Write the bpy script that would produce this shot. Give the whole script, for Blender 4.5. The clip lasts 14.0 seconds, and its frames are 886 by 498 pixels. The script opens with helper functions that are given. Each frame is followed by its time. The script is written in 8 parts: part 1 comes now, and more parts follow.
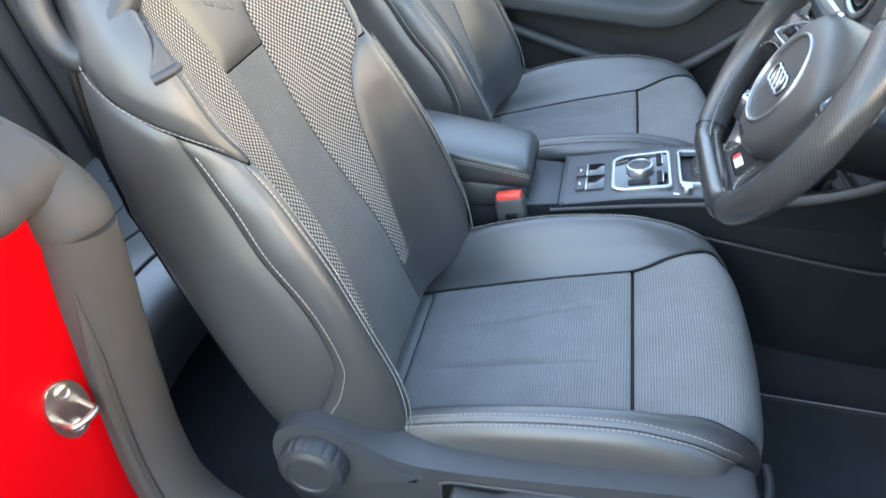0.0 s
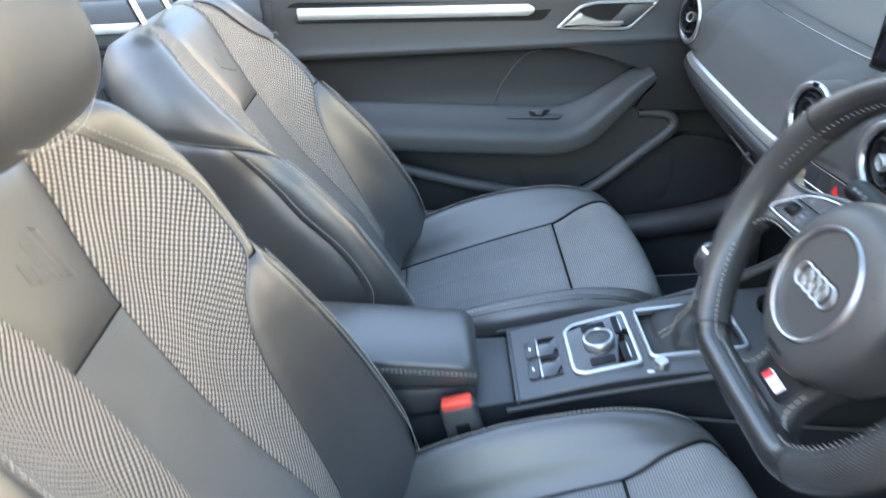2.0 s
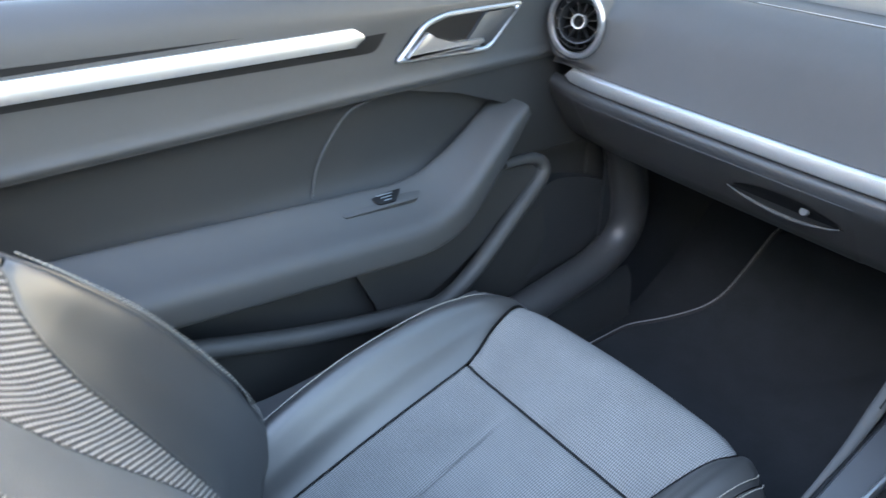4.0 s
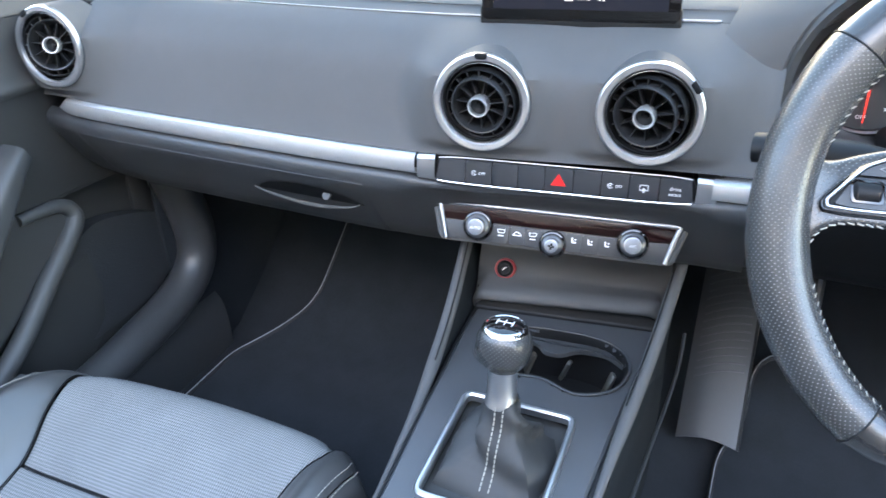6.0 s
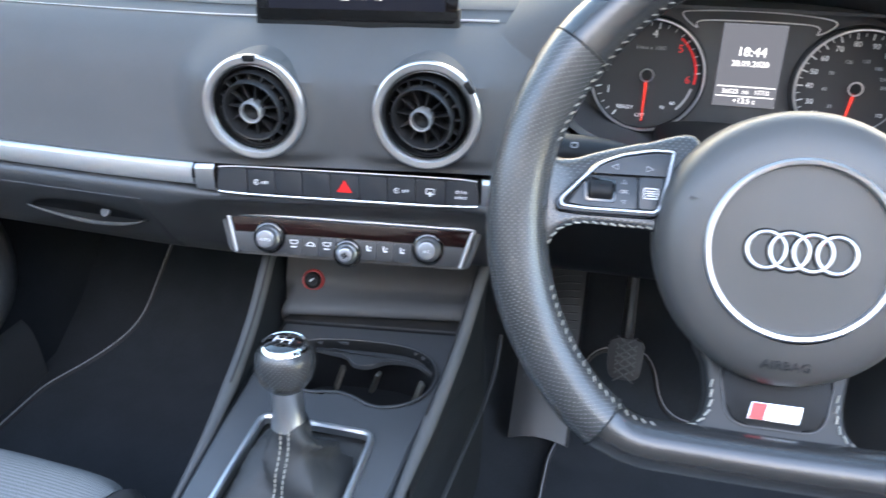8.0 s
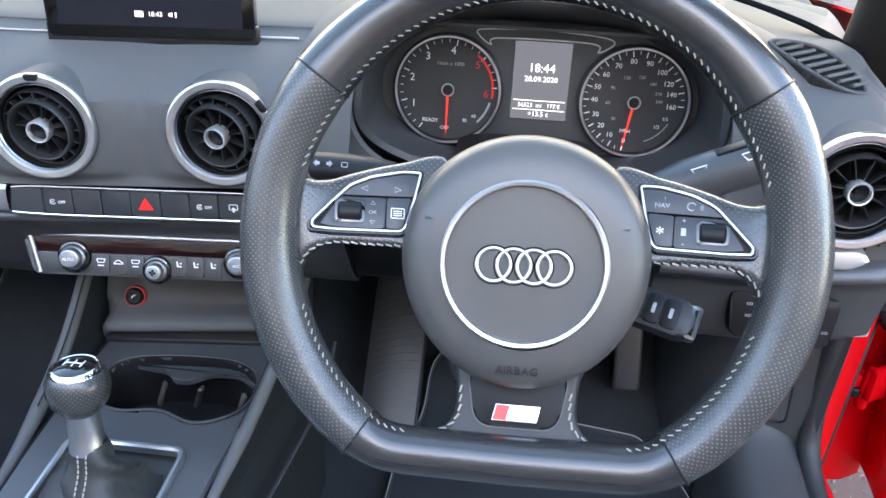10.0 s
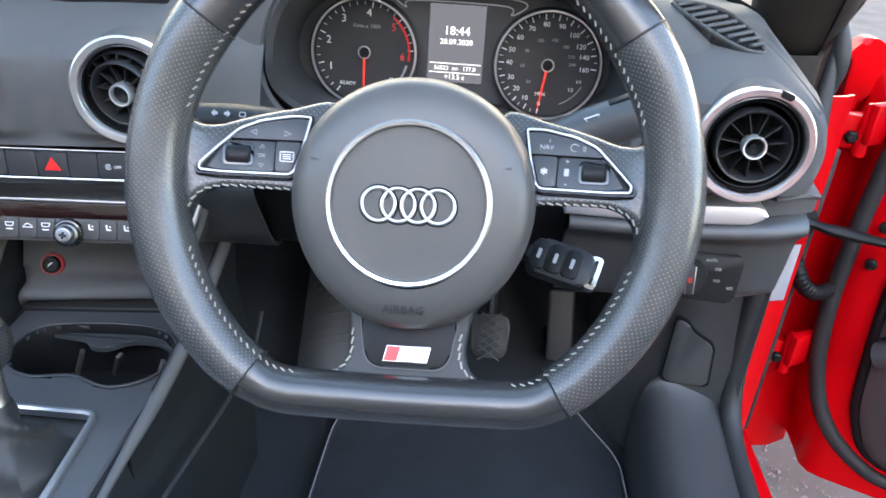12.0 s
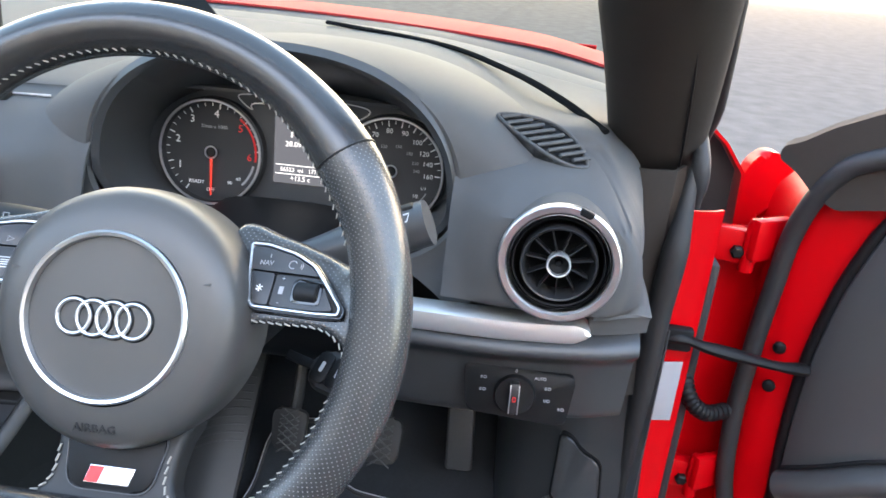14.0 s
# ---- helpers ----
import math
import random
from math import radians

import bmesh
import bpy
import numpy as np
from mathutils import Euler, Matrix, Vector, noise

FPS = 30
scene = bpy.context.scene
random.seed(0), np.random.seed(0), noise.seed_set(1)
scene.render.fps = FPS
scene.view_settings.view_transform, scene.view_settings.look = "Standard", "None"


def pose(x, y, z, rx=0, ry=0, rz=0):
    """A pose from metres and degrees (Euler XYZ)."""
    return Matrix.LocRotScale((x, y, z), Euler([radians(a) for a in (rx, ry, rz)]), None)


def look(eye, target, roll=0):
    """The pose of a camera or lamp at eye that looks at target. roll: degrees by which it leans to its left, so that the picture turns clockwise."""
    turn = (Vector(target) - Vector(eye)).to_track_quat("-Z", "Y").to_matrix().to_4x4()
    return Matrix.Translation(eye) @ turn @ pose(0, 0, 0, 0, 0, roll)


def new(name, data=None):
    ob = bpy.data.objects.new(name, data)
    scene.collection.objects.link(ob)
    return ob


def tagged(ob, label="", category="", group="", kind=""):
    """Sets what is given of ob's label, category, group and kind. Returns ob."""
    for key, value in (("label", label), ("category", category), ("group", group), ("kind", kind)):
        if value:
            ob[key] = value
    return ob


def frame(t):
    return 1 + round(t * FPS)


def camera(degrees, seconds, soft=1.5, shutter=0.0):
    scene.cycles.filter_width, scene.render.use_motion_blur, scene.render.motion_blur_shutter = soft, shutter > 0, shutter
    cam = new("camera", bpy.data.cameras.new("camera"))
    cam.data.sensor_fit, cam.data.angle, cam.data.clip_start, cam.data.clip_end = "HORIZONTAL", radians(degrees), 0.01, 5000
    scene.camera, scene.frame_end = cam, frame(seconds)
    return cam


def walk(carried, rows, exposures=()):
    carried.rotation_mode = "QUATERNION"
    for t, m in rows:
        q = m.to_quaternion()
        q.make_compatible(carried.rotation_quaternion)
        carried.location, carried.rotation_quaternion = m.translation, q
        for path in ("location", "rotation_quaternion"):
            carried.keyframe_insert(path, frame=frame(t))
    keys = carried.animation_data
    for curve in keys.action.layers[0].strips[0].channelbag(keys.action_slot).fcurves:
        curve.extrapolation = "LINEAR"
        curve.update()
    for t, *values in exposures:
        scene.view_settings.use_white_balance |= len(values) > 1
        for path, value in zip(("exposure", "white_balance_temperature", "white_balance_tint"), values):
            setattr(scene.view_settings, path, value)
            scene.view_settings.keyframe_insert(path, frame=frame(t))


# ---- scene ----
# ---- camera ----
cam = camera(61.9, 14.0, shutter=0.4)
PATH = [
    (0, (1.189, -0.217, 1.183), (-0.408, -0.556, 0.027), -0.2),
    (0.5, (1.214, -0.183, 1.177), (-0.354, -0.525, -0.017), -0.9),
    (1, (1.207, -0.163, 1.18), (-0.377, -0.519, 0.013), -1.7),
    (1.3, (1.158, -0.166, 1.197), (-0.474, -0.526, 0.097), -2.5),
    (1.5, (1.103, -0.195, 1.207), (-0.574, -0.491, 0.158), -2.3),
    (2, (0.904, -0.328, 1.22), (-0.842, -0.351, 0.244), -3.0),
    (2.2, (0.831, -0.393, 1.265), (-0.911, -0.337, 0.284), -2.8),
    (4.3, (0.087, -0.597, 1.109), (-1.196, 0.579, 0.124), -0.5),
    (4.5, (0.092, -0.578, 1.105), (-1.098, 0.708, 0.143), -0.1),
    (5, (0.132, -0.516, 1.121), (-0.83, 0.977, 0.201), -0.8),
    (5.5, (0.17, -0.503, 1.098), (-0.636, 1.066, 0.156), -1.4),
    (6, (0.181, -0.481, 1.087), (-0.525, 1.117, 0.113), -1.9),
    (6.5, (0.188, -0.448, 1.11), (-0.441, 1.19, 0.149), -2.5),
    (7, (0.189, -0.435, 1.129), (-0.388, 1.233, 0.188), -2.3),
    (7.5, (0.208, -0.454, 1.091), (-0.312, 1.233, 0.152), -1.3),
    (8, (0.262, -0.423, 1.074), (-0.155, 1.279, 0.109), 0.2),
    (8.5, (0.299, -0.401, 1.094), (-0.023, 1.324, 0.133), 0.7),
    (8.7, (0.312, -0.395, 1.109), (0.023, 1.335, 0.149), 1.1),
    (10.8, (0.381, -0.427, 1.091), (0.252, 1.315, 0.119), 2.9),
    (11, (0.388, -0.425, 1.09), (0.268, 1.319, 0.117), 3.1),
    (11.5, (0.397, -0.424, 1.091), (0.3, 1.32, 0.115), 3.3),
    (12, (0.412, -0.433, 1.074), (0.342, 1.31, 0.096), 3.5),
    (12.5, (0.454, -0.42, 1.063), (0.405, 1.33, 0.095), 3.5),
    (13, (0.537, -0.38, 1.085), (0.491, 1.391, 0.157), 3.7),
    (13.5, (0.59, -0.372, 1.102), (0.506, 1.433, 0.245), 3.7),
    (14, (0.607, -0.385, 1.096), (0.435, 1.45, 0.32), 4.5),
]
walk(cam, [(t, look(e, a, r)) for t, e, a, r in PATH], [(0, 4.16, 7300, 10), (1, 4.30, 7280, 10), (2.2, 4.06, 7150, 10), (4.5, 4.50, 7000, 12), (6, 4.80, 7050, 12), (7, 4.64, 6950, 12), (8.7, 4.50, 7050, 13), (11, 4.47, 7100, 14), (12.5, 4.47, 7250, 12), (13, 4.58, 7250, 12), (14, 4.34, 7350, 12)])

# ---- world and light ----
world = bpy.data.worlds.new("evening_sky")
scene.world = world
world.use_nodes = True
wn = world.node_tree.nodes
sky = wn.new("ShaderNodeTexSky")
sky.sky_type = "NISHITA"
sky.sun_disc = False
sky.sun_elevation = radians(18)
sky.sun_rotation = radians(170)
sky.air_density, sky.dust_density = 1.0, 1.0
wn["Background"].inputs["Strength"].default_value = 0.15
world.node_tree.links.new(sky.outputs["Color"], wn["Background"].inputs["Color"])

sun = new("sun", bpy.data.lights.new("sun", "SUN"))
sun.data.energy, sun.data.angle, sun.data.color = 5.0, radians(1.0), (1.0, 0.89, 0.77)
az, el = radians(170), radians(18)
sun.matrix_world = look((math.sin(az) * math.cos(el) * 30, math.cos(az) * math.cos(el) * 30, math.sin(el) * 30), (0, 0, 0.8))

# ---- materials ----
def ramp_mix(nt, fac, a, b):
    n = nt.nodes.new("ShaderNodeMix")
    n.data_type = "RGBA"
    nt.links.new(fac, n.inputs[0])
    for k, c in ((6, a), (7, b)):
        if isinstance(c, tuple):
            n.inputs[k].default_value = (*c, 1)
        else:
            nt.links.new(c, n.inputs[k])
    return n.outputs[2]


def calc(nt, op, a, b=None):
    n = nt.nodes.new("ShaderNodeMath")
    n.operation = op
    for k, c in ((0, a), (1, b)):
        if c is None:
            continue
        if isinstance(c, (int, float)):
            n.inputs[k].default_value = c
        else:
            nt.links.new(c, n.inputs[k])
    return n.outputs[0]


def noise_out(nt, coord, scale, detail=3.0):
    n = nt.nodes.new("ShaderNodeTexNoise")
    n.inputs["Scale"].default_value, n.inputs["Detail"].default_value = scale, detail
    nt.links.new(coord, n.inputs["Vector"])
    return n.outputs["Fac"]


def bump_to(nt, height, strength, distance):
    n = nt.nodes.new("ShaderNodeBump")
    n.inputs["Strength"].default_value, n.inputs["Distance"].default_value = strength, distance
    nt.links.new(height, n.inputs["Height"])
    nt.links.new(n.outputs[0], nt.nodes["Principled BSDF"].inputs["Normal"])


def mat(name, color, rough=0.5, metal=0.0, grain=0.0, grain_scale=900.0, vary=0.25, wear_scale=9.0, coat=0.0, spec=0.5, cells=False, gloss_vary=0.10):
    """A surface with large-scale tone variation, fine relief and uneven gloss."""
    m = bpy.data.materials.new(name)
    m.use_nodes = True
    nt = m.node_tree
    b = nt.nodes["Principled BSDF"]
    b.inputs["Metallic"].default_value = metal
    b.inputs["Coat Weight"].default_value = coat
    b.inputs["Coat Roughness"].default_value = 0.04
    b.inputs["Specular IOR Level"].default_value = spec
    co = nt.nodes.new("ShaderNodeTexCoord").outputs["Object"]
    n1 = noise_out(nt, co, wear_scale, 4.0)
    n2 = noise_out(nt, co, wear_scale * 14, 2.0)
    f = calc(nt, "MULTIPLY_ADD", n1, 0.7)
    f.node.inputs[2].default_value = 0.0
    f = calc(nt, "ADD", f, calc(nt, "MULTIPLY", n2, 0.3))
    dark = tuple(c * (1 - vary) for c in color)
    lite = tuple(min(1.0, c * (1 + vary)) for c in color)
    nt.links.new(ramp_mix(nt, f, dark, lite), b.inputs["Base Color"])
    r = calc(nt, "MULTIPLY_ADD", f, gloss_vary)
    r.node.inputs[2].default_value = max(0.0, rough - gloss_vary / 2)
    nt.links.new(r, b.inputs["Roughness"])
    if grain:
        if cells:
            v = nt.nodes.new("ShaderNodeTexVoronoi")
            v.inputs["Scale"].default_value = grain_scale
            nt.links.new(co, v.inputs["Vector"])
            h = v.outputs["Distance"]
        else:
            h = noise_out(nt, co, grain_scale, 2.0)
        bump_to(nt, h, grain, 0.0004)
    return m


def uv_parts(nt):
    uv = nt.nodes.new("ShaderNodeTexCoord").outputs["UV"]
    s = nt.nodes.new("ShaderNodeSeparateXYZ")
    nt.links.new(uv, s.inputs[0])
    return uv, s.outputs[0], s.outputs[1]


def base(name, rough, spec=0.5):
    m = bpy.data.materials.new(name)
    m.use_nodes = True
    b = m.node_tree.nodes["Principled BSDF"]
    b.inputs["Roughness"].default_value = rough
    b.inputs["Specular IOR Level"].default_value = spec
    return m, m.node_tree, b


def wave(nt, x, pitch, shift=0.0):
    a = calc(nt, "MULTIPLY", x, 2 * math.pi / pitch)
    return calc(nt, "SINE", calc(nt, "ADD", a, shift))


def dotted_mesh(name):
    """Dark sport fabric with rows of raised pale dots."""
    m, nt, b = base(name, 0.75, 0.25)
    uv, u, v = uv_parts(nt)
    p = calc(nt, "MULTIPLY", wave(nt, u, 0.0076), wave(nt, v, 0.0082))
    step = nt.nodes.new("ShaderNodeMapRange")
    step.inputs[1].default_value, step.inputs[2].default_value = -0.15, 0.55
    nt.links.new(p, step.inputs[0])
    big = noise_out(nt, uv, 18.0)
    pale = ramp_mix(nt, big, (0.36, 0.32, 0.28), (0.45, 0.405, 0.355))
    nt.links.new(ramp_mix(nt, step.outputs[0], (0.060, 0.053, 0.046), pale), b.inputs["Base Color"])
    bump_to(nt, step.outputs[0], 0.7, 0.0012)
    return m


def ribbed_cloth(name, color, pitch=0.0026):
    m, nt, b = base(name, 0.85, 0.25)
    uv, u, v = uv_parts(nt)
    a, c = wave(nt, v, pitch), wave(nt, u, pitch * 1.5)
    p = calc(nt, "ADD", a, calc(nt, "MULTIPLY", c, 0.6))
    big = noise_out(nt, uv, 14.0, 4.0)
    tone = ramp_mix(nt, big, tuple(k * 0.75 for k in color), tuple(k * 1.25 for k in color))
    step = nt.nodes.new("ShaderNodeMapRange")
    step.inputs[1].default_value, step.inputs[2].default_value = -1.2, 1.2
    nt.links.new(p, step.inputs[0])
    nt.links.new(ramp_mix(nt, step.outputs[0], tuple(k * 0.35 for k in color), tone), b.inputs["Base Color"])
    bump_to(nt, step.outputs[0], 0.6, 0.0008)
    return m


def perforated(name, color):
    """Leather with a staggered grid of fine holes, greyed by dust."""
    m, nt, b = base(name, 0.24, 0.6)
    uv, u, v = uv_parts(nt)
    a = calc(nt, "MULTIPLY", wave(nt, u, 0.0040), wave(nt, v, 0.0040))
    step = nt.nodes.new("ShaderNodeMapRange")
    step.inputs[1].default_value, step.inputs[2].default_value = 0.66, 0.95
    nt.links.new(a, step.inputs[0])
    big = noise_out(nt, uv, 22.0, 4.0)
    tone = ramp_mix(nt, big, tuple(k * 0.7 for k in color), tuple(k * 1.3 for k in color))
    nt.links.new(ramp_mix(nt, step.outputs[0], tone, (0.12, 0.12, 0.12)), b.inputs["Base Color"])
    h = calc(nt, "SUBTRACT", calc(nt, "MULTIPLY", noise_out(nt, uv, 700.0), 0.5), step.outputs[0])
    bump_to(nt, h, 0.45, 0.0006)
    return m


LEATHER = mat("black_leather", (0.048, 0.047, 0.046), 0.36, grain=0.16, grain_scale=1100, cells=True, vary=0.06, wear_scale=4, spec=0.9, gloss_vary=0.03)
WHEEL_LEATHER = mat("wheel_leather", (0.022, 0.021, 0.021), 0.25, grain=0.12, grain_scale=1000, cells=True, vary=0.1, spec=0.7, gloss_vary=0.04)
PERF = perforated("perforated_leather", (0.033, 0.033, 0.033))
SPOKE_LEATHER = mat("smooth_spoke_leather", (0.020, 0.020, 0.020), 0.48, grain=0.15, grain_scale=900, vary=0.12, spec=0.35)
SOFT = mat("soft_dash_plastic", (0.074, 0.074, 0.075), 0.66, grain=0.4, grain_scale=1300, vary=0.12, wear_scale=5, spec=0.12)
DOOR_DARK = mat("dark_door_insert", (0.024, 0.024, 0.024), 0.55, grain=0.35, grain_scale=1100, vary=0.2, wear_scale=5, spec=0.35)
DOOR_SOFT = mat("soft_door_plastic", (0.045, 0.045, 0.045), 0.52, grain=0.35, grain_scale=1300, vary=0.15, wear_scale=5, spec=0.4)
GREY_TRIM = mat("grey_seat_plastic", (0.05, 0.05, 0.052), 0.45, grain=0.25, grain_scale=1500, vary=0.15)
HUB = mat("airbag_cover_plastic", (0.056, 0.054, 0.052), 0.40, grain=0.15, grain_scale=1800, vary=0.06, gloss_vary=0.04)
HARD = mat("hard_dark_plastic", (0.036, 0.037, 0.039), 0.42, grain=0.25, grain_scale=1500, vary=0.2)
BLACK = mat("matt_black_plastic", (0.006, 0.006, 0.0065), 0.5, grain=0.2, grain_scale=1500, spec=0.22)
VENT_BLACK = mat("satin_black_vent_plastic", (0.016, 0.016, 0.017), 0.38, grain=0.15, grain_scale=1500, spec=0.4)
KEY_GREY = mat("dark_grey_key_plastic", (0.030, 0.031, 0.034), 0.45, grain=0.2, grain_scale=1800, vary=0.12, spec=0.5)
RED_GLOSS = mat("dark_red_gloss", (0.010, 0.002, 0.002), 0.14, spec=0.25)
GLOSS = mat("gloss_black", (0.006, 0.005, 0.005), 0.08, coat=0.6)
SILVER = mat("satin_silver", (0.57, 0.57, 0.58), 0.36, 1.0, vary=0.08)
BRUSHED = mat("brushed_aluminium", (0.72, 0.72, 0.72), 0.52, 1.0, vary=0.07)
DIM_SILVER = mat("dark_satin_metal", (0.34, 0.34, 0.35), 0.42, 1.0, vary=0.08)
CAP_GREY = mat("grey_knob_cap", (0.16, 0.16, 0.17), 0.42, vary=0.08)
CHROME = mat("chrome", (0.8, 0.8, 0.8), 0.1, 1.0, vary=0.05)
STEEL = mat("dull_zinc_steel", (0.5, 0.46, 0.4), 0.36, 1.0, vary=0.25, wear_scale=60)
SPEAKER = mat("perforated_speaker_plastic", (0.020, 0.021, 0.023), 0.6, grain=0.8, grain_scale=420, vary=0.15, cells=True, spec=0.3)
GROOVE = mat("black_foam_groove", (0.008, 0.008, 0.008), 0.95, spec=0.0)
DECK = mat("satin_deck_plastic", (0.050, 0.052, 0.056), 0.38, grain=0.2, grain_scale=1700, vary=0.12, spec=0.5)
RUBBER = mat("black_rubber", (0.017, 0.017, 0.018), 0.62, grain=0.3, grain_scale=600)
SEAL = mat("flocked_door_seal", (0.044, 0.039, 0.035), 0.7, grain=0.3, grain_scale=900, vary=0.3)
BENCH_CLOTH = mat("grey_bench_cloth", (0.055, 0.055, 0.058), 0.85, grain=0.4, grain_scale=900, vary=0.15, spec=0.2)
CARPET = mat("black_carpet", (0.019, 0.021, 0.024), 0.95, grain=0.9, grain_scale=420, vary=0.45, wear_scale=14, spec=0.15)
# CARPET again, darkened to carry the shade beside the console
SHADED_CARPET = mat("shaded_tunnel_carpet", (0.012, 0.0135, 0.015), 0.95, grain=0.9, grain_scale=420, vary=0.4, wear_scale=14, spec=0.15)
MAT_PILE = mat("floor_mat_pile", (0.023, 0.026, 0.030), 0.95, grain=0.9, grain_scale=520, vary=0.4, wear_scale=18, spec=0.15)
RED = mat("red_paint", (0.49, 0.001, 0.004), 0.36, coat=0.02, vary=0.06, spec=0.14)
# body red, greyed and roughened for the bonnet's dull sky reflection
MUTED_RED = mat("muted_red_paint", (0.36, 0.030, 0.030), 0.68, vary=0.12, spec=0.06)
HEADLINER = mat("grey_brown_trim_cloth", (0.036, 0.031, 0.028), 0.95, spec=0.12, grain=0.4, grain_scale=900, vary=0.15)
CLOTH = ribbed_cloth("ribbed_seat_cloth", (0.23, 0.232, 0.228), 0.0027)
PANEL = ribbed_cloth("fine_backrest_cloth", (0.17, 0.166, 0.158), 0.0022)
MESH = dotted_mesh("dotted_seat_mesh")
THREAD = mat("pale_grey_thread", (0.29, 0.27, 0.235), 0.7, vary=0.15)
WHITE_INK = mat("white_print", (0.75, 0.75, 0.75), 0.5, vary=0.05)
GREY_INK = mat("grey_print", (0.3, 0.3, 0.31), 0.5, vary=0.05)
RED_INK = mat("red_print", (0.75, 0.02, 0.02), 0.4, vary=0.05)
ORANGE = mat("orange_red_plastic", (0.8, 0.07, 0.04), 0.4, vary=0.08)
DULL_RED = mat("dull_red_ring", (0.3, 0.02, 0.02), 0.35, vary=0.1)
LABEL = mat("silver_paper_label", (0.30, 0.30, 0.32), 0.45, vary=0.12, wear_scale=40)
ASPHALT = mat("worn_asphalt", (0.098, 0.092, 0.086), 0.95, grain=0.9, grain_scale=120, vary=0.45, wear_scale=5, spec=0.0)
PALE_STONE = mat("pale_small_stones", (0.20, 0.185, 0.17), 0.9, grain=0.6, grain_scale=200, vary=0.6, wear_scale=120, spec=0.1)
WALL = mat("pale_render_wall", (0.46, 0.44, 0.41), 0.85, grain=0.3, grain_scale=60, vary=0.08, wear_scale=0.8)



def glow(name, color, strength):
    m, nt, b = base(name, 0.3)
    b.inputs["Base Color"].default_value = (0.006, 0.006, 0.008, 1)
    b.inputs["Specular IOR Level"].default_value = 0.04
    b.inputs["Emission Color"].default_value = (*color, 1)
    b.inputs["Emission Strength"].default_value = strength
    return m


LIT_WHITE = glow("lit_white", (0.9, 0.92, 1.0), 0.13)
LIT_BLUE = glow("lit_blue", (0.1, 0.35, 1.0), 0.16)
LIT_RED = glow("lit_red", (1.0, 0.06, 0.04), 0.07)
LIT_PANEL = glow("lit_grey_display", (0.33, 0.36, 0.44), 0.032)
LIT_DARK = glow("lit_dark_display", (0.05, 0.06, 0.10), 0.014)

def tinted_glass(name, tint):
    """Thin tinted pane: lets tinted light through, with a weak mirror gloss."""
    m, nt, b = base(name, 0.0)
    clear = nt.nodes.new("ShaderNodeBsdfTransparent")
    clear.inputs[0].default_value = (*tint, 1)
    gloss = nt.nodes.new("ShaderNodeBsdfGlossy")
    gloss.inputs["Roughness"].default_value = 0.01
    mix = nt.nodes.new("ShaderNodeMixShader")
    mix.inputs[0].default_value = 0.05
    nt.links.new(clear.outputs[0], mix.inputs[1])
    nt.links.new(gloss.outputs[0], mix.inputs[2])
    nt.links.new(mix.outputs[0], nt.nodes["Material Output"].inputs["Surface"])
    nt.nodes.remove(b)
    return m


GLASS = tinted_glass("tinted_windscreen_glass", (0.68, 0.73, 0.70))

# ---- mesh tools ----
def finish(bm, name, material, angle=38):
    bmesh.ops.recalc_face_normals(bm, faces=bm.faces)
    me = bpy.data.meshes.new(name)
    bm.to_mesh(me)
    bm.free()
    me.polygons.foreach_set("use_smooth", [True] * len(me.polygons))
    me.set_sharp_from_angle(angle=radians(angle))
    me.materials.append(material)
    return me


WORLD_OF = {}
AT_THINGS = set()


def part(name, bm, material, parent, label="", m=None, angle=38):
    """One mesh under a thing or part, in the world's coordinates or placed by m (in the world for a thing set at a point, else in the parent)."""
    me = bm if isinstance(bm, bpy.types.Mesh) else finish(bm, name, material, angle)
    ob = new(name, me)
    hang(ob, parent, m)
    if label:
        tagged(ob, label)
    return ob


def hang(ob, parent, m=None):
    ob.parent = parent
    w = WORLD_OF.get(parent.name, Matrix())
    if m is None:
        ob.matrix_parent_inverse = w.inverted()
        WORLD_OF[ob.name] = Matrix()
    elif parent.name in AT_THINGS:
        ob.matrix_parent_inverse, ob.matrix_basis = w.inverted(), m
        WORLD_OF[ob.name] = m.copy()
    else:
        ob.matrix_basis = m
        WORLD_OF[ob.name] = w @ m


def thing(name, label, category, at=(0, 0, 0), group="", kind="", m=None):
    ob = new(name)
    ob.empty_display_size = 0.05
    ob.matrix_basis = m if m is not None else Matrix.Translation(at)
    WORLD_OF[ob.name] = ob.matrix_basis.copy()
    if m is None:
        AT_THINGS.add(ob.name)
    return tagged(ob, label, category, group, kind)


def solid(name, bm, material, label, category="", kind="", group="", m=None, angle=38):
    """A top-level thing that is one mesh."""
    ob = new(name, finish(bm, name, material, angle))
    if m is not None:
        ob.matrix_basis = m
    WORLD_OF[ob.name] = ob.matrix_basis.copy()
    return tagged(ob, label, category, group, kind)


def axes(o, x, y):
    """A pose from an origin and its x and y directions."""
    x = Vector(x).normalized()
    z = x.cross(Vector(y)).normalized()
    y = z.cross(x)
    return Matrix(((x.x, y.x, z.x, o[0]), (x.y, y.y, z.y, o[1]), (x.z, y.z, z.z, o[2]), (0, 0, 0, 1)))


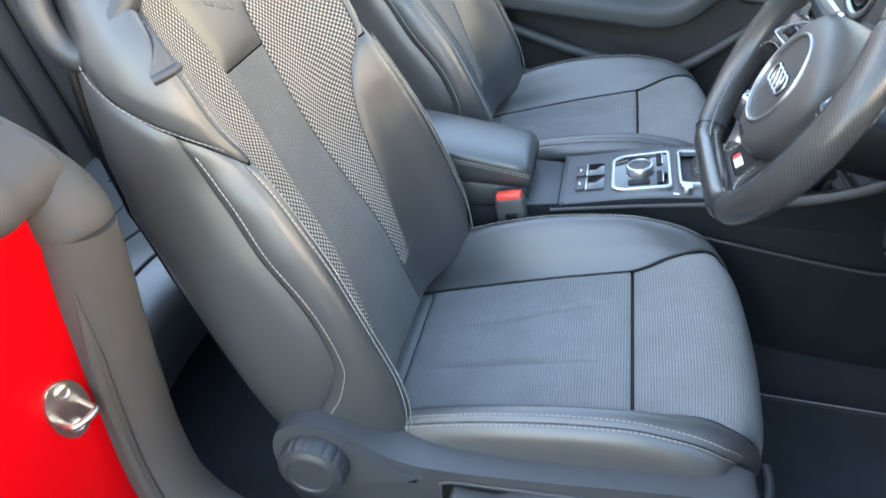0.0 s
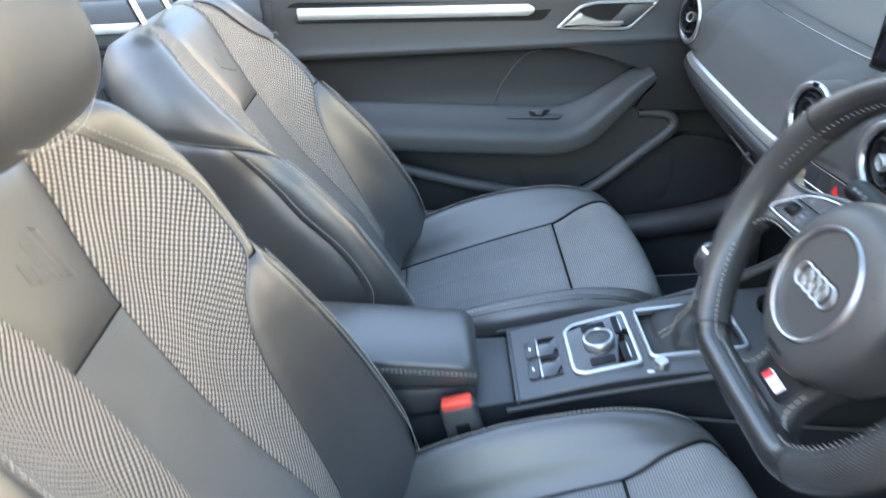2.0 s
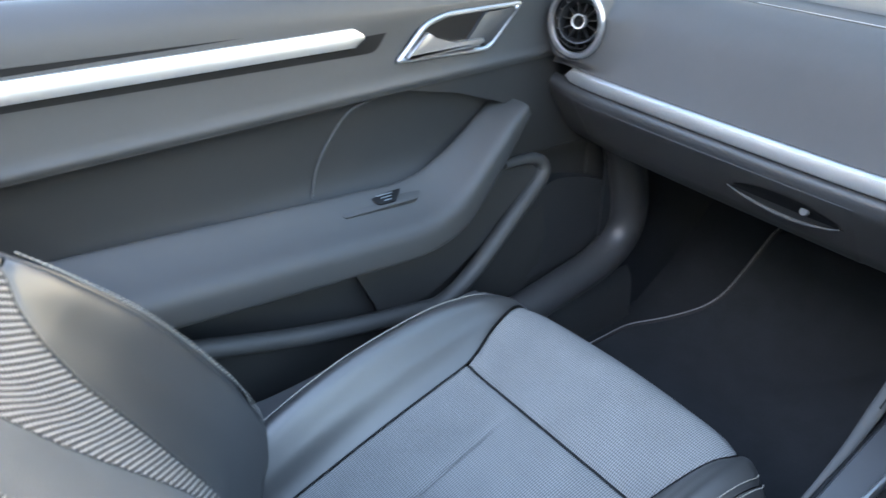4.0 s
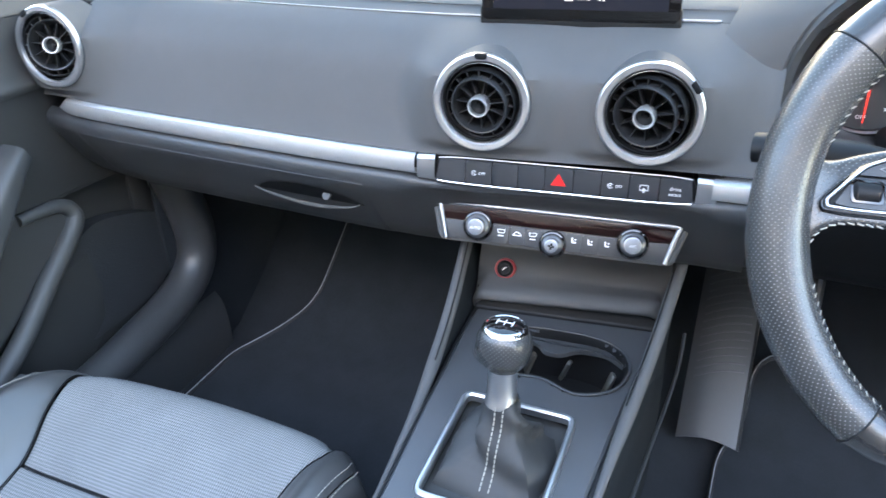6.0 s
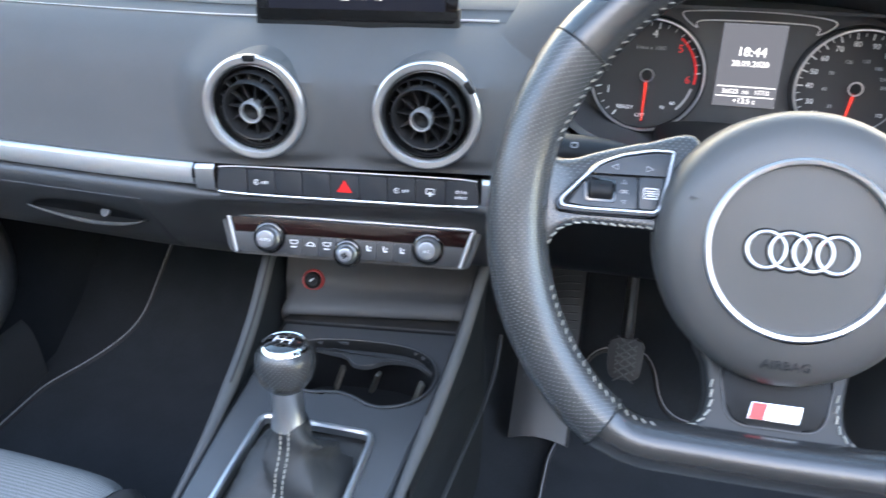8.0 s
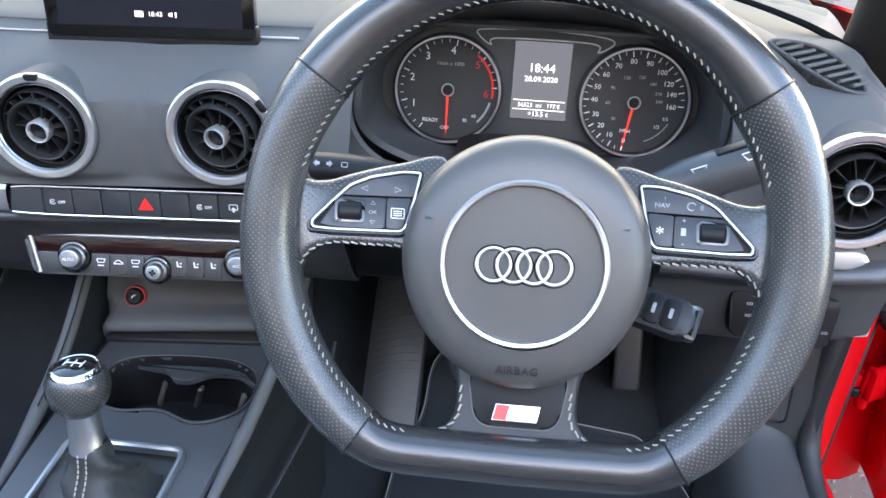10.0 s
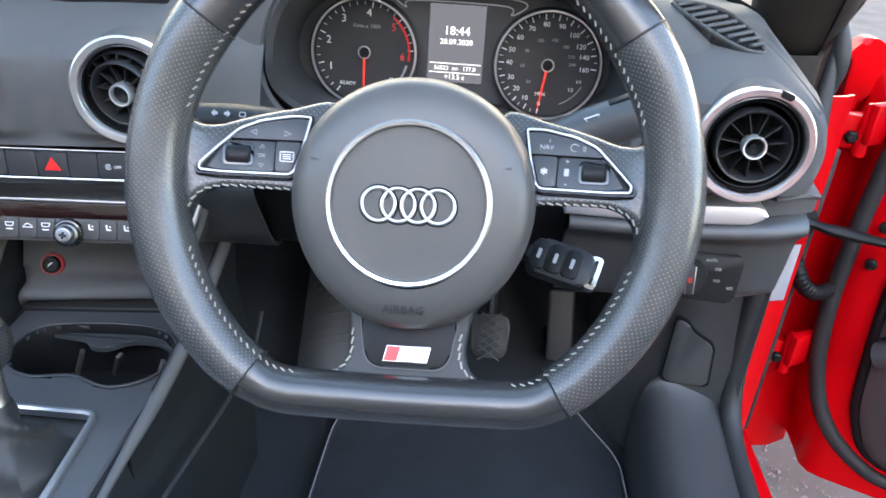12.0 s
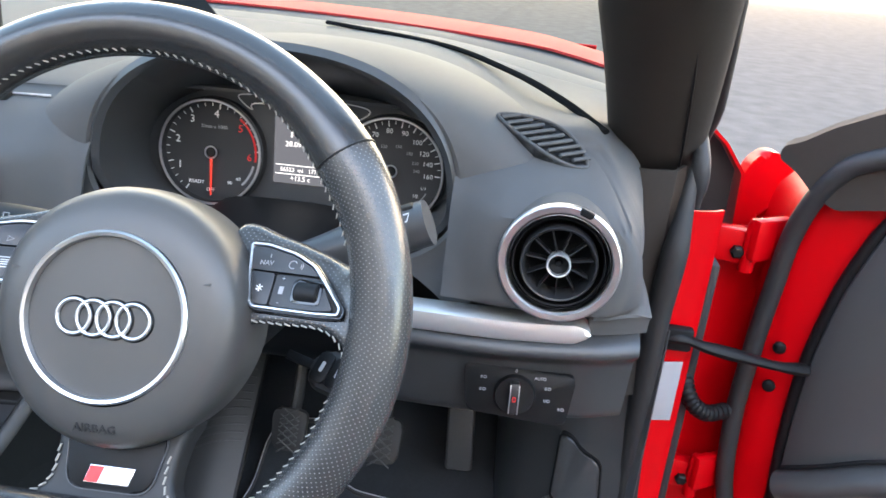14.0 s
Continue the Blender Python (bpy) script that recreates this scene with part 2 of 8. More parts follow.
def spline(pts, n, closed=False):
    """n points (n + 1 if open) evenly by index along a Catmull-Rom curve."""
    pts = [np.array(p, float) for p in pts]
    k = len(pts)
    segs = k if closed else k - 1
    out = []
    for j in range(n if closed else n + 1):
        t = j * segs / n
        i = min(int(t), segs - 1)
        f = t - i
        if closed:
            a, b, c, d = (pts[(i + q) % k] for q in (-1, 0, 1, 2))
        else:
            b, c = pts[i], pts[i + 1]
            a = pts[i - 1] if i > 0 else 2 * b - c
            d = pts[i + 2] if i + 2 < k else 2 * c - b
        out.append(0.5 * (2 * b + (c - a) * f + (2 * a - 5 * b + 4 * c - d) * f * f + (3 * b - a - 3 * c + d) * f ** 3))
    return out


def at_spline(pts, t):
    """A point at the parameter t (0 to len - 1) of an open Catmull-Rom curve."""
    i = int(min(max(t, 0), len(pts) - 1.0001))
    f = t - i
    b, c = np.array(pts[i], float), np.array(pts[i + 1], float)
    a = np.array(pts[i - 1], float) if i > 0 else 2 * b - c
    d = np.array(pts[i + 2], float) if i + 2 < len(pts) else 2 * c - b
    return 0.5 * (2 * b + (c - a) * f + (2 * a - 5 * b + 4 * c - d) * f * f + (3 * b - a - 3 * c + d) * f ** 3)


def lerp_table(table, x):
    """Smooth value of a table of (x, value) rows."""
    xs = [r[0] for r in table]
    if x <= xs[0]:
        return table[0][1]
    if x >= xs[-1]:
        return table[-1][1]
    i = max(k for k in range(len(xs)) if xs[k] <= x)
    f = (x - xs[i]) / (xs[i + 1] - xs[i])
    return float(at_spline([(r[1],) for r in table], i + f)[0])


def sheet(P, close_u=False, close_v=False, uv=True, bm=None):
    """A bmesh of a grid of points P[i][j]; its uv runs in metres."""
    bm = bm or bmesh.new()
    rows = [[bm.verts.new(tuple(p)) for p in r] for r in P]
    nu, nv = len(P), len(P[0])
    lay = bm.loops.layers.uv.verify() if uv else None
    A = np.array([[tuple(p) for p in r] for r in P], float)
    mi, mj = nu // 2, nv // 2
    du = np.concatenate([[0], np.cumsum(np.linalg.norm(np.diff(A[:, mj], axis=0), axis=1))])
    cross = np.linalg.norm(np.diff(A, axis=1), axis=2)
    dv = np.concatenate([np.zeros((nu, 1)), np.cumsum(cross, axis=1)], axis=1)
    dv = dv - dv[:, mj:mj + 1]
    for i in range(nu if close_u else nu - 1):
        for j in range(nv if close_v else nv - 1):
            i2, j2 = (i + 1) % nu, (j + 1) % nv
            try:
                f = bm.faces.new((rows[i][j], rows[i2][j], rows[i2][j2], rows[i][j2]))
            except ValueError:
                continue
            if lay is not None:
                ui, ui2 = du[i], du[i2] if i2 else du[-1] + np.linalg.norm(A[0, mj] - A[-1, mj])
                wrap = np.linalg.norm(A[i, 0] - A[i, -1])
                q = [(ui, dv[i][j]), (ui2, dv[i2][j]), (ui2, dv[i2][j2] if j2 else dv[i2][-1] + wrap), (ui, dv[i][j2] if j2 else dv[i][-1] + wrap)]
                for loop, c in zip(f.loops, q):
                    loop[lay].uv = c
    return bm


def cap(bm, ring):
    bm.faces.new([bm.verts.new(tuple(p)) for p in ring])


def thick(bm, d):
    """Gives an open sheet a thickness d along its inner side."""
    bmesh.ops.recalc_face_normals(bm, faces=bm.faces)
    bmesh.ops.solidify(bm, geom=bm.faces[:], thickness=d)
    return bm


def frames(path, closed=False, up=(0, 0, 1)):
    """Tangent, side and up for each point of a path."""
    P = [np.array(p, float) for p in path]
    out, n = [], len(P)
    side = None
    for i in range(n):
        a, b = (P[(i - 1) % n], P[(i + 1) % n]) if closed else (P[max(i - 1, 0)], P[min(i + 1, n - 1)])
        t = (b - a) / (np.linalg.norm(b - a) + 1e-12)
        if up is not None:
            s = np.cross(t, up)
            if np.linalg.norm(s) < 1e-4:
                s = side if side is not None else np.cross(t, (1, 0, 0.2))
        else:
            s = side - t * (side @ t) if side is not None else np.cross(t, (0.3, 0.2, 1))
        side = s / np.linalg.norm(s)
        out.append((P[i], t, side, np.cross(side, t)))
    return out


def tube(path, r, n=12, closed=False, up=(0, 0, 1), flat=1.0, bm=None, ends=True):
    """A round bar along a path; r may be a list; flat scales its height along up."""
    fr = frames(path, closed, up)
    rr = r if isinstance(r, (list, tuple, np.ndarray)) else [r] * len(fr)
    P = [[p + s * (q * math.cos(a)) + u * (q * flat * math.sin(a)) for a in (2 * math.pi * k / n for k in range(n))] for (p, t, s, u), q in zip(fr, rr)]
    bm = sheet(P, close_u=closed, close_v=True, bm=bm)
    if not closed and ends:
        cap(bm, P[0])
        cap(bm, P[-1][::-1])
    return bm


def lathe(profile, n=48, bm=None, m=None):
    """Turns a profile of (radius, height) round the z axis."""
    m = m or Matrix()
    P = [[m @ Vector((r * math.cos(a), r * math.sin(a), h)) for r, h in profile] for a in (2 * math.pi * k / n for k in range(n))]
    bm = sheet(P, close_u=True, bm=bm)
    bmesh.ops.remove_doubles(bm, verts=bm.verts, dist=1e-6)
    return bm


def prism(outline, z0, z1, bevel=0.0, seg=2, bm=None, m=None):
    """An outline in the xy plane, raised from z0 to z1, with rounded top edges."""
    b2 = bmesh.new()
    lo = [b2.verts.new((p[0], p[1], z0)) for p in outline]
    hi = [b2.verts.new((p[0], p[1], z1)) for p in outline]
    k = len(outline)
    b2.faces.new(lo[::-1])
    top = b2.faces.new(hi)
    for i in range(k):
        b2.faces.new((lo[i], lo[(i + 1) % k], hi[(i + 1) % k], hi[i]))
    if bevel:
        bmesh.ops.bevel(b2, geom=top.edges[:], offset=bevel, segments=seg, affect="EDGES", profile=0.5)
    if m is not None:
        bmesh.ops.transform(b2, matrix=m, verts=b2.verts)
    return join(bm, b2)


def join(bm, b2):
    if bm is None:
        return b2
    me = bpy.data.meshes.new("join")
    b2.to_mesh(me)
    b2.free()
    bm.from_mesh(me)
    bpy.data.meshes.remove(me)
    return bm


def pillow(outline, z0, z1, r, steps=5, bm=None, dip=0.0):
    """A smooth-edged pad over a closed outline: straight sides from z0, then rounded by r up to z1."""
    k = len(outline)
    O = np.array([p[:2] for p in outline], float)
    area = sum(O[i][0] * O[(i + 1) % k][1] - O[(i + 1) % k][0] * O[i][1] for i in range(k))
    d = np.roll(O, -1, 0) - np.roll(O, 1, 0)
    n = np.stack([-d[:, 1], d[:, 0]], 1) * (1 if area > 0 else -1)
    n = n / np.linalg.norm(n, axis=1, keepdims=True)
    for _ in range(3):
        n = (n + np.roll(n, 1, 0) + np.roll(n, -1, 0)) / 3
    rows = [[(*p, z0) for p in O]]
    for j in range(steps + 1):
        a = math.pi / 2 * j / steps
        rows.append([(*(O[i] + n[i] * (r * (1 - math.cos(a)))), z1 - r + r * math.sin(a)) for i in range(k)])
    b2 = sheet(rows, close_v=True)
    cap(b2, rows[-1])
    cap(b2, rows[0])
    bmesh.ops.remove_doubles(b2, verts=b2.verts, dist=1e-6)
    return join(bm, b2)


def rbox(sx, sy, sz, r=0.003, m=None, bm=None, seg=2):
    """A box about the origin with rounded edges."""
    b2 = bmesh.new()
    bmesh.ops.create_cube(b2, size=1.0, matrix=Matrix.Diagonal((sx, sy, sz, 1)))
    bmesh.ops.bevel(b2, geom=b2.edges[:], offset=min(r, min(sx, sy, sz) * 0.49), segments=seg, affect="EDGES", profile=0.5)
    if m is not None:
        bmesh.ops.transform(b2, matrix=m, verts=b2.verts)
    return join(bm, b2)


def rounded(pts, r, n=4):
    """A polygon with each corner rounded by r."""
    out, k = [], len(pts)
    for i in range(k):
        a, b, c = (Vector(pts[(i + q) % k]) for q in (-1, 0, 1))
        d1, d2 = (a - b), (c - b)
        q = min(r, d1.length * 0.45, d2.length * 0.45)
        s, e = b + d1.normalized() * q, b + d2.normalized() * q
        for j in range(n + 1):
            t = j / n
            out.append(tuple((1 - t) ** 2 * s + 2 * t * (1 - t) * b + t * t * e))
    return out


def rect(w, h, cx=0.0, cy=0.0):
    return [(cx - w / 2, cy - h / 2), (cx + w / 2, cy - h / 2), (cx + w / 2, cy + h / 2), (cx - w / 2, cy + h / 2)]


def band(outline, width, z0, z1, m=None, bm=None, bevel=0.0):
    """A closed frame that follows an outline, width inwards."""
    k = len(outline)
    P = [Vector((*p[:2], 0)) for p in outline]
    area = sum(P[i].x * P[(i + 1) % k].y - P[(i + 1) % k].x * P[i].y for i in range(k))
    inn = []
    for i in range(k):
        d = (P[(i + 1) % k] - P[i - 1]).normalized()
        nrm = Vector((-d.y, d.x, 0)) * (1 if area > 0 else -1)
        inn.append(P[i] + nrm * width)
    w = width * 0.3 if bevel else 0
    rows = []
    for o, q in zip(P, inn):
        dd = (q - o)
        dd = dd / max(dd.length, 1e-9)
        rows.append([(o.x, o.y, z0), (o.x, o.y, z1 - bevel), (o.x + dd.x * w, o.y + dd.y * w, z1), (q.x - dd.x * w, q.y - dd.y * w, z1), (q.x, q.y, z1 - bevel), (q.x, q.y, z0)])
    if m is not None:
        rows = [[m @ Vector(p) for p in r] for r in rows]
    return sheet(rows, close_u=True, close_v=True, bm=bm)


def stitches(path, step=0.006, length=0.004, r=0.0006, up=(0, 0, 1), lift=0.0, slant=0.0):
    """A row of short thread pieces along a path, in one mesh."""
    P = [np.array(p, float) for p in path]
    seg = np.linalg.norm(np.diff(P, axis=0), axis=1)
    d = np.concatenate([[0], np.cumsum(seg)])
    bm = bmesh.new()
    x = step / 2
    while x < d[-1] - step / 2:
        q = []
        for e in (-length / 2, length / 2):
            i = min(np.searchsorted(d, x + e, side="right") - 1, len(seg) - 1)
            i = max(i, 0)
            f = (x + e - d[i]) / (seg[i] + 1e-9)
            q.append(P[i] + (P[i + 1] - P[i]) * f)
        t = q[1] - q[0]
        s = np.cross(t, up)
        s = s / (np.linalg.norm(s) + 1e-9)
        u = np.array(up, float)
        if slant:
            q = [q[0] - s * slant, q[1] + s * slant]
        v = []
        for p in q:
            v.append([bm.verts.new(tuple(p + u * lift + s * r * a + u * r * b)) for a, b in ((1, -0.6), (0.5, 0.9), (-0.5, 0.9), (-1, -0.6))])
        for k in range(3):
            bm.faces.new((v[0][k], v[0][k + 1], v[1][k + 1], v[1][k]))
        bm.faces.new(v[0][::-1])
        bm.faces.new(v[1])
        x += step
    return bm


def writing(text, size, m, parent, material, name="lettering", align="CENTER", depth=0.0003):
    """Raised letters in the xy plane of m."""
    cu = bpy.data.curves.new(name, "FONT")
    cu.body, cu.size, cu.align_x, cu.align_y, cu.extrude, cu.resolution_u = text, size, align, "CENTER", depth, 2
    tmp = new("tmp", cu)
    me = bpy.data.meshes.new_from_object(tmp.evaluated_get(bpy.context.evaluated_depsgraph_get()))
    bpy.data.objects.remove(tmp)
    bpy.data.curves.remove(cu)
    me.materials.clear()
    me.materials.append(material)
    me.name = name
    ob = new(name, me)
    hang(ob, parent, m)
    return ob


def ring_path(r, n=48, c=(0, 0, 0), a0=0.0, a1=2 * math.pi, close=True):
    k = n if close else n + 1
    return [(c[0] + r * math.cos(a0 + (a1 - a0) * i / n), c[1] + r * math.sin(a0 + (a1 - a0) * i / n), c[2]) for i in range(k)]

# ---- ground and surroundings ----
P = []
for r in (0.0, 1.5, 3, 5, 8, 13, 22, 40, 80, 160, 320, 640):
    P.append([(r * math.cos(a), r * math.sin(a), 0.0) for a in np.linspace(0, 2 * math.pi, 49)])
bm = sheet(P, uv=False)
bmesh.ops.remove_doubles(bm, verts=bm.verts, dist=1e-5)
solid("ground", bm, ASPHALT, "pale worn asphalt yard with small stones", "ground", "structure")
rng = random.Random(4)
bm = bmesh.new()
for _ in range(5000):
    x, y = 0.90 + rng.random() ** 1.5 * 1.2, -0.6 + rng.random() * 1.7
    s = 0.002 + rng.random() ** 3 * 0.007
    v = [bm.verts.new((x + s * a * (0.7 + rng.random() * 0.6), y + s * b * (0.7 + rng.random() * 0.6), s * c)) for a, b, c in ((1, 0, 0), (0, 1, 0), (-1, 0, 0), (0, -1, 0), (0.1, 0.1, 0.9))]
    for k in range(4):
        bm.faces.new((v[k], v[(k + 1) % 4], v[4]))
solid("gravel", bm, PALE_STONE, "loose small stones on the asphalt", "gravel", "stuff", angle=10)
WALL_T = 0.3
solid("building_wall", rbox(110, WALL_T, 15.0, 0.02, Matrix.Translation((6, 24.0, 7.5))), WALL, "long pale rendered building wall beyond the yard", "wall", "structure")
# added out of view: keeps direct sun off the car
solid("unseen_shade_wall", rbox(70, WALL_T, 11.0, 0.02, Matrix.Translation((0, -14.0, 5.5))), WALL, "unseen pale wall added behind the car to block the sun", "wall", "structure")
solid("side_wall", rbox(WALL_T, 40, 3.4, 0.02, Matrix.Translation((-9.0, -2, 1.7))), WALL, "pale rendered yard wall", "wall", "structure")

# ---- car shell: floor, sills, bulkhead ----
floor_car = thing("car_floor", "black carpeted car floor pan", "car floor", (0, 0, 0.17), kind="structure")
P = []
for i in range(31):
    x = -0.70 + 1.40 * i / 30
    hump = 0.10 * math.exp(-((x - 0.01) / 0.12) ** 4)
    P.append([(x, y, z + hump * (1 if y > -1.3 else 0)) for y, z in ((-1.30, 0.40), (-1.05, 0.40), (-1.0, 0.30), (-0.95, 0.245), (-0.5, 0.238), (0.0, 0.236), (0.40, 0.236), (0.48, 0.245), (0.58, 0.31), (0.70, 0.42), (0.76, 0.52), (0.78, 0.72), (0.78, 0.90))])
part("carpet", sheet(P), CARPET, floor_car)
part("floor_pan", rbox(1.56, 1.95, 0.05, 0.01, Matrix.Translation((0, -0.18, 0.195))), RUBBER, floor_car, "dark underbody panel")
for sg in (-1, 1):
    P = []
    ys = list(np.linspace(-1.0, 0.12, 14)) + [0.12 + 0.31 * math.sin(0.5 * math.pi * k / 24) for k in range(1, 25)]
    for y in ys if sg > 0 else np.linspace(-1.0, 0.43, 41):
        # on the driver's side the trim sweeps up into the kick panel
        r = 0.055 * (1 - math.sqrt(max(0.0, 1 - min(1.0, max(0.0, (y - 0.15) / 0.28)) ** 2))) if sg > 0 else 0.0
        P.append([tuple(p) for p in spline([(sg * 0.675, y, 0.236), (sg * 0.676, y, 0.30 + 0.6 * r), (sg * 0.685, y, 0.338 + 0.88 * r), (sg * 0.712, y, 0.357 + r), (sg * 0.775, y, 0.352 + r), (sg * 0.797, y, 0.335 + r)], 24)])
    part("sill_trim", thick(sheet(P), 0.004), HARD, floor_car, "dark plastic sill trim")

body = thing("car_body", "bright red painted car body shell", "car body", (0, 0.2, 0.0), kind="structure")
for sg in (-1, 1):
    P = []
    for i in range(31):
        y = -1.1 + 1.75 * i / 30
        P.append([(sg * 0.794, y, 0.328), (sg * 0.803, y, 0.326), (sg * 0.815, y, 0.315), (sg * 0.845, y, 0.30), (sg * 0.872, y, 0.275), (sg * 0.88, y, 0.22), (sg * 0.86, y, 0.14), (sg * 0.78, y, 0.13)])
    part("sill", thick(sheet(P), 0.004), RED, body, "red sill")
# bonnet and wings
def bonnet(x, t):
    y = 0.95 - 0.22 * (abs(x) / 0.8) ** 2.2 + 1.05 * t
    return (x, y, 0.962 - 0.02 * (x / 0.8) ** 2 - 0.11 * t ** 1.6 - 0.05 * max(0, abs(x) - 0.62) ** 1.2 * 3)


part("bonnet", thick(sheet([[bonnet(-0.80 + 1.6 * i / 40, j / 20) for j in range(21)] for i in range(41)]), 0.004), MUTED_RED, body, "red bonnet, muted to imitate a dull sky reflection")
P = []
for i in range(41):
    x = -0.75 + 1.5 * i / 40
    q = max(0.0, abs(x) - 0.44) * 0.34
    yd, (_, yb, zb) = 0.90 - 0.24 * (abs(x) / 0.75) ** 2.2, bonnet(x, 0.03)
    P.append([(x, yd - 0.004, 0.944 - 0.3 * q), (x, yd + 0.006, 0.948 - 0.3 * q), (x, (yd + yb) / 2, (0.948 - 0.3 * q + zb) / 2 + 0.001), (x, yb, zb - 0.003)])
part("scuttle", thick(sheet(P), 0.003), RUBBER, body, "black scuttle below the windscreen")
for sg in (-1, 1):
    P = []
    for i in range(25):
        y = 0.57 + 1.3 * i / 24
        d = 0.17 * ((y - 0.57) / 1.3) ** 1.4
        P.append([(sg * 0.80, y, 0.922 - d), (sg * 0.842, y, 0.906 - d), (sg * 0.870, y, 0.882 - d), (sg * 0.898, y, 0.845 - 0.8 * d), (sg * 0.905, y, 0.70), (sg * 0.903, y, 0.55), (sg * 0.89, y, 0.30), (sg * 0.87, y, 0.16)])
    part("front_wing", thick(sheet(P), 0.004), RED, body, "red front wing")
    part("wing_shield", prism([(0.80, 0.60), (0.80, 0.915), (0.84, 0.899), (0.868, 0.875), (0.892, 0.842), (0.897, 0.60)], -0.003, 0.003, m=Matrix.Translation((0, 0.60, 0)) @ Matrix.Rotation(radians(90), 4, "X") @ Matrix.Scale(sg, 4, (1, 0, 0))), RUBBER, body, "black plastic shield behind the wing")
    # rear quarter
    P = []
    for i in range(21):
        y = -0.72 - 1.0 * i / 20
        P.append([(sg * 0.76, y, 0.885), (sg * 0.80, y, 0.885), (sg * 0.85, y, 0.865), (sg * 0.885, y, 0.79), (sg * 0.893, y, 0.60), (sg * 0.885, y, 0.30), (sg * 0.86, y, 0.14)])
    part("rear_quarter", thick(sheet(P), 0.004), RED, body, "red rear quarter panel")
P = [[(-0.8 + 1.6 * i / 20, y, z) for y, z in ((-1.66, 0.88), (-1.69, 0.895), (-1.80, 0.89), (-2.05, 0.86), (-2.1, 0.6), (-2.08, 0.16))] for i in range(21)]
part("boot_lid", thick(sheet(P), 0.004), RED, body, "red boot deck")
P = [[(-0.8 + 1.6 * i / 20, y, z) for y, z in ((1.90, 0.835), (1.95, 0.79), (1.99, 0.6), (1.98, 0.16))] for i in range(21)]
part("front_panel", thick(sheet(P), 0.004), RED, body, "red front panel")
# windscreen with its frame
def pillar(sg):
    return spline([(sg * 0.772, 0.56, 0.80), (sg * 0.758, 0.45, 0.90), (sg * 0.737, 0.36, 1.00), (sg * 0.716, 0.28, 1.08), (sg * 0.682, 0.12, 1.22), (sg * 0.64, -0.10, 1.37)], 36)


for sg in (-1, 1):
    part("windscreen_pillar", tube(pillar(sg), [0.052 + 0.009 * min(1.0, max(0.0, (p[2] - 0.90) / 0.16)) for p in pillar(sg)], 28, up=(0, -0.66, -0.75), flat=0.60), HEADLINER, body, "grey-brown cloth covered windscreen pillar")
    P = [[(p[0] + sg * 0.02, p[1] + 0.03, p[2] + 0.01), (p[0] + sg * 0.036, p[1] + 0.04, p[2] + 0.015), (p[0] + sg * 0.028, p[1] + 0.075, p[2] + 0.03), (p[0] + sg * 0.0, p[1] + 0.085, p[2] + 0.03)] for p in pillar(sg)]
    part("pillar_skin", thick(sheet(P), 0.004), RED, body, "red pillar skin")
for sg in (-1, 1):
    part("pillar_seal", tube([(p[0] + sg * (0.060 - 0.02 * max(0.0, (0.95 - p[2]) / 0.1)), p[1] + 0.012, p[2]) for p in pillar(sg)[6:]], 0.008, 12, up=(0, -0.66, -0.75)), RUBBER, body, "black rubber pillar seal")
    part("cover_seam", tube([(p[0] + sg * 0.026, p[1] - 0.66 * 0.0315, p[2] - 0.75 * 0.0315) for p in pillar(sg)[7:]], 0.0014, 8), BLACK, body)
    part("seal_end", tube(spline([(sg * 0.800, 0.44, 0.930), (sg * 0.803, 0.415, 0.895), (sg * 0.806, 0.410, 0.865), (sg * 0.806, 0.415, 0.842)], 16), [0.006 + 0.004 * math.sin(math.pi * min(1, i / 13)) for i in range(17)], 14, up=(1, 0, 0)), RUBBER, body, "grey rubber seal end")
    P = []
    for i in range(21):
        z = 0.60 + 0.284 * i / 20
        P.append([(sg * 0.64, 0.47, z), (sg * 0.675, 0.42, z), (sg * 0.695, 0.405, z), (sg * 0.750, 0.396, z), (sg * 0.778, 0.402, z), (sg * 0.793, 0.43, z)])
    part("pillar_foot", thick(sheet(P), 0.004), HEADLINER, body, "dark pillar foot trim")
hd = spline([(-0.67, -0.10, 1.37), (-0.4, -0.14, 1.395), (0, -0.155, 1.40), (0.4, -0.14, 1.395), (0.67, -0.10, 1.37)], 32)
part("windscreen_header", tube(hd, 0.04, 16, flat=0.5), HEADLINER, body, "grey-brown windscreen header")
P = []
for i in range(25):
    u = -1 + 2 * i / 24
    b, t = np.array((u * 0.735, 0.80 - 0.19 * u * u, 0.945 - 0.06 * u * u)), np.array((u * 0.66, -0.11 + 0.02 * u * u, 1.385 - 0.015 * u * u))
    P.append([tuple(b + (t - b) * j / 12 + np.array((0, 0.05, 0.03)) * math.sin(math.pi * j / 12)) for j in range(13)])
glass = part("windscreen", sheet(P), GLASS, body, "clear tinted windscreen glass")
sc = [tuple(p[0]) for p in P]
part("windscreen_seal", tube([(x, y - 0.012, z + 0.002) for x, y, z in sc], 0.009, 10, flat=0.6), RUBBER, body, "black windscreen seal")

# ---- B-pillar side of the driver's door opening ----
def jamb(sg, u, v):
    """Door shut surface behind the door: u outwards, v upwards."""
    z = 0.10 + (0.752 - 0.035 * max(0.0, 1.0 - u / 0.13)) * v
    y = -0.668 + 0.9 * max(0.0, 0.47 - z) ** 2 + 1.6 * max(0.0, 0.36 - z) ** 2 - 0.05 * u
    return (sg * (0.712 + 0.170 * u), y, z)


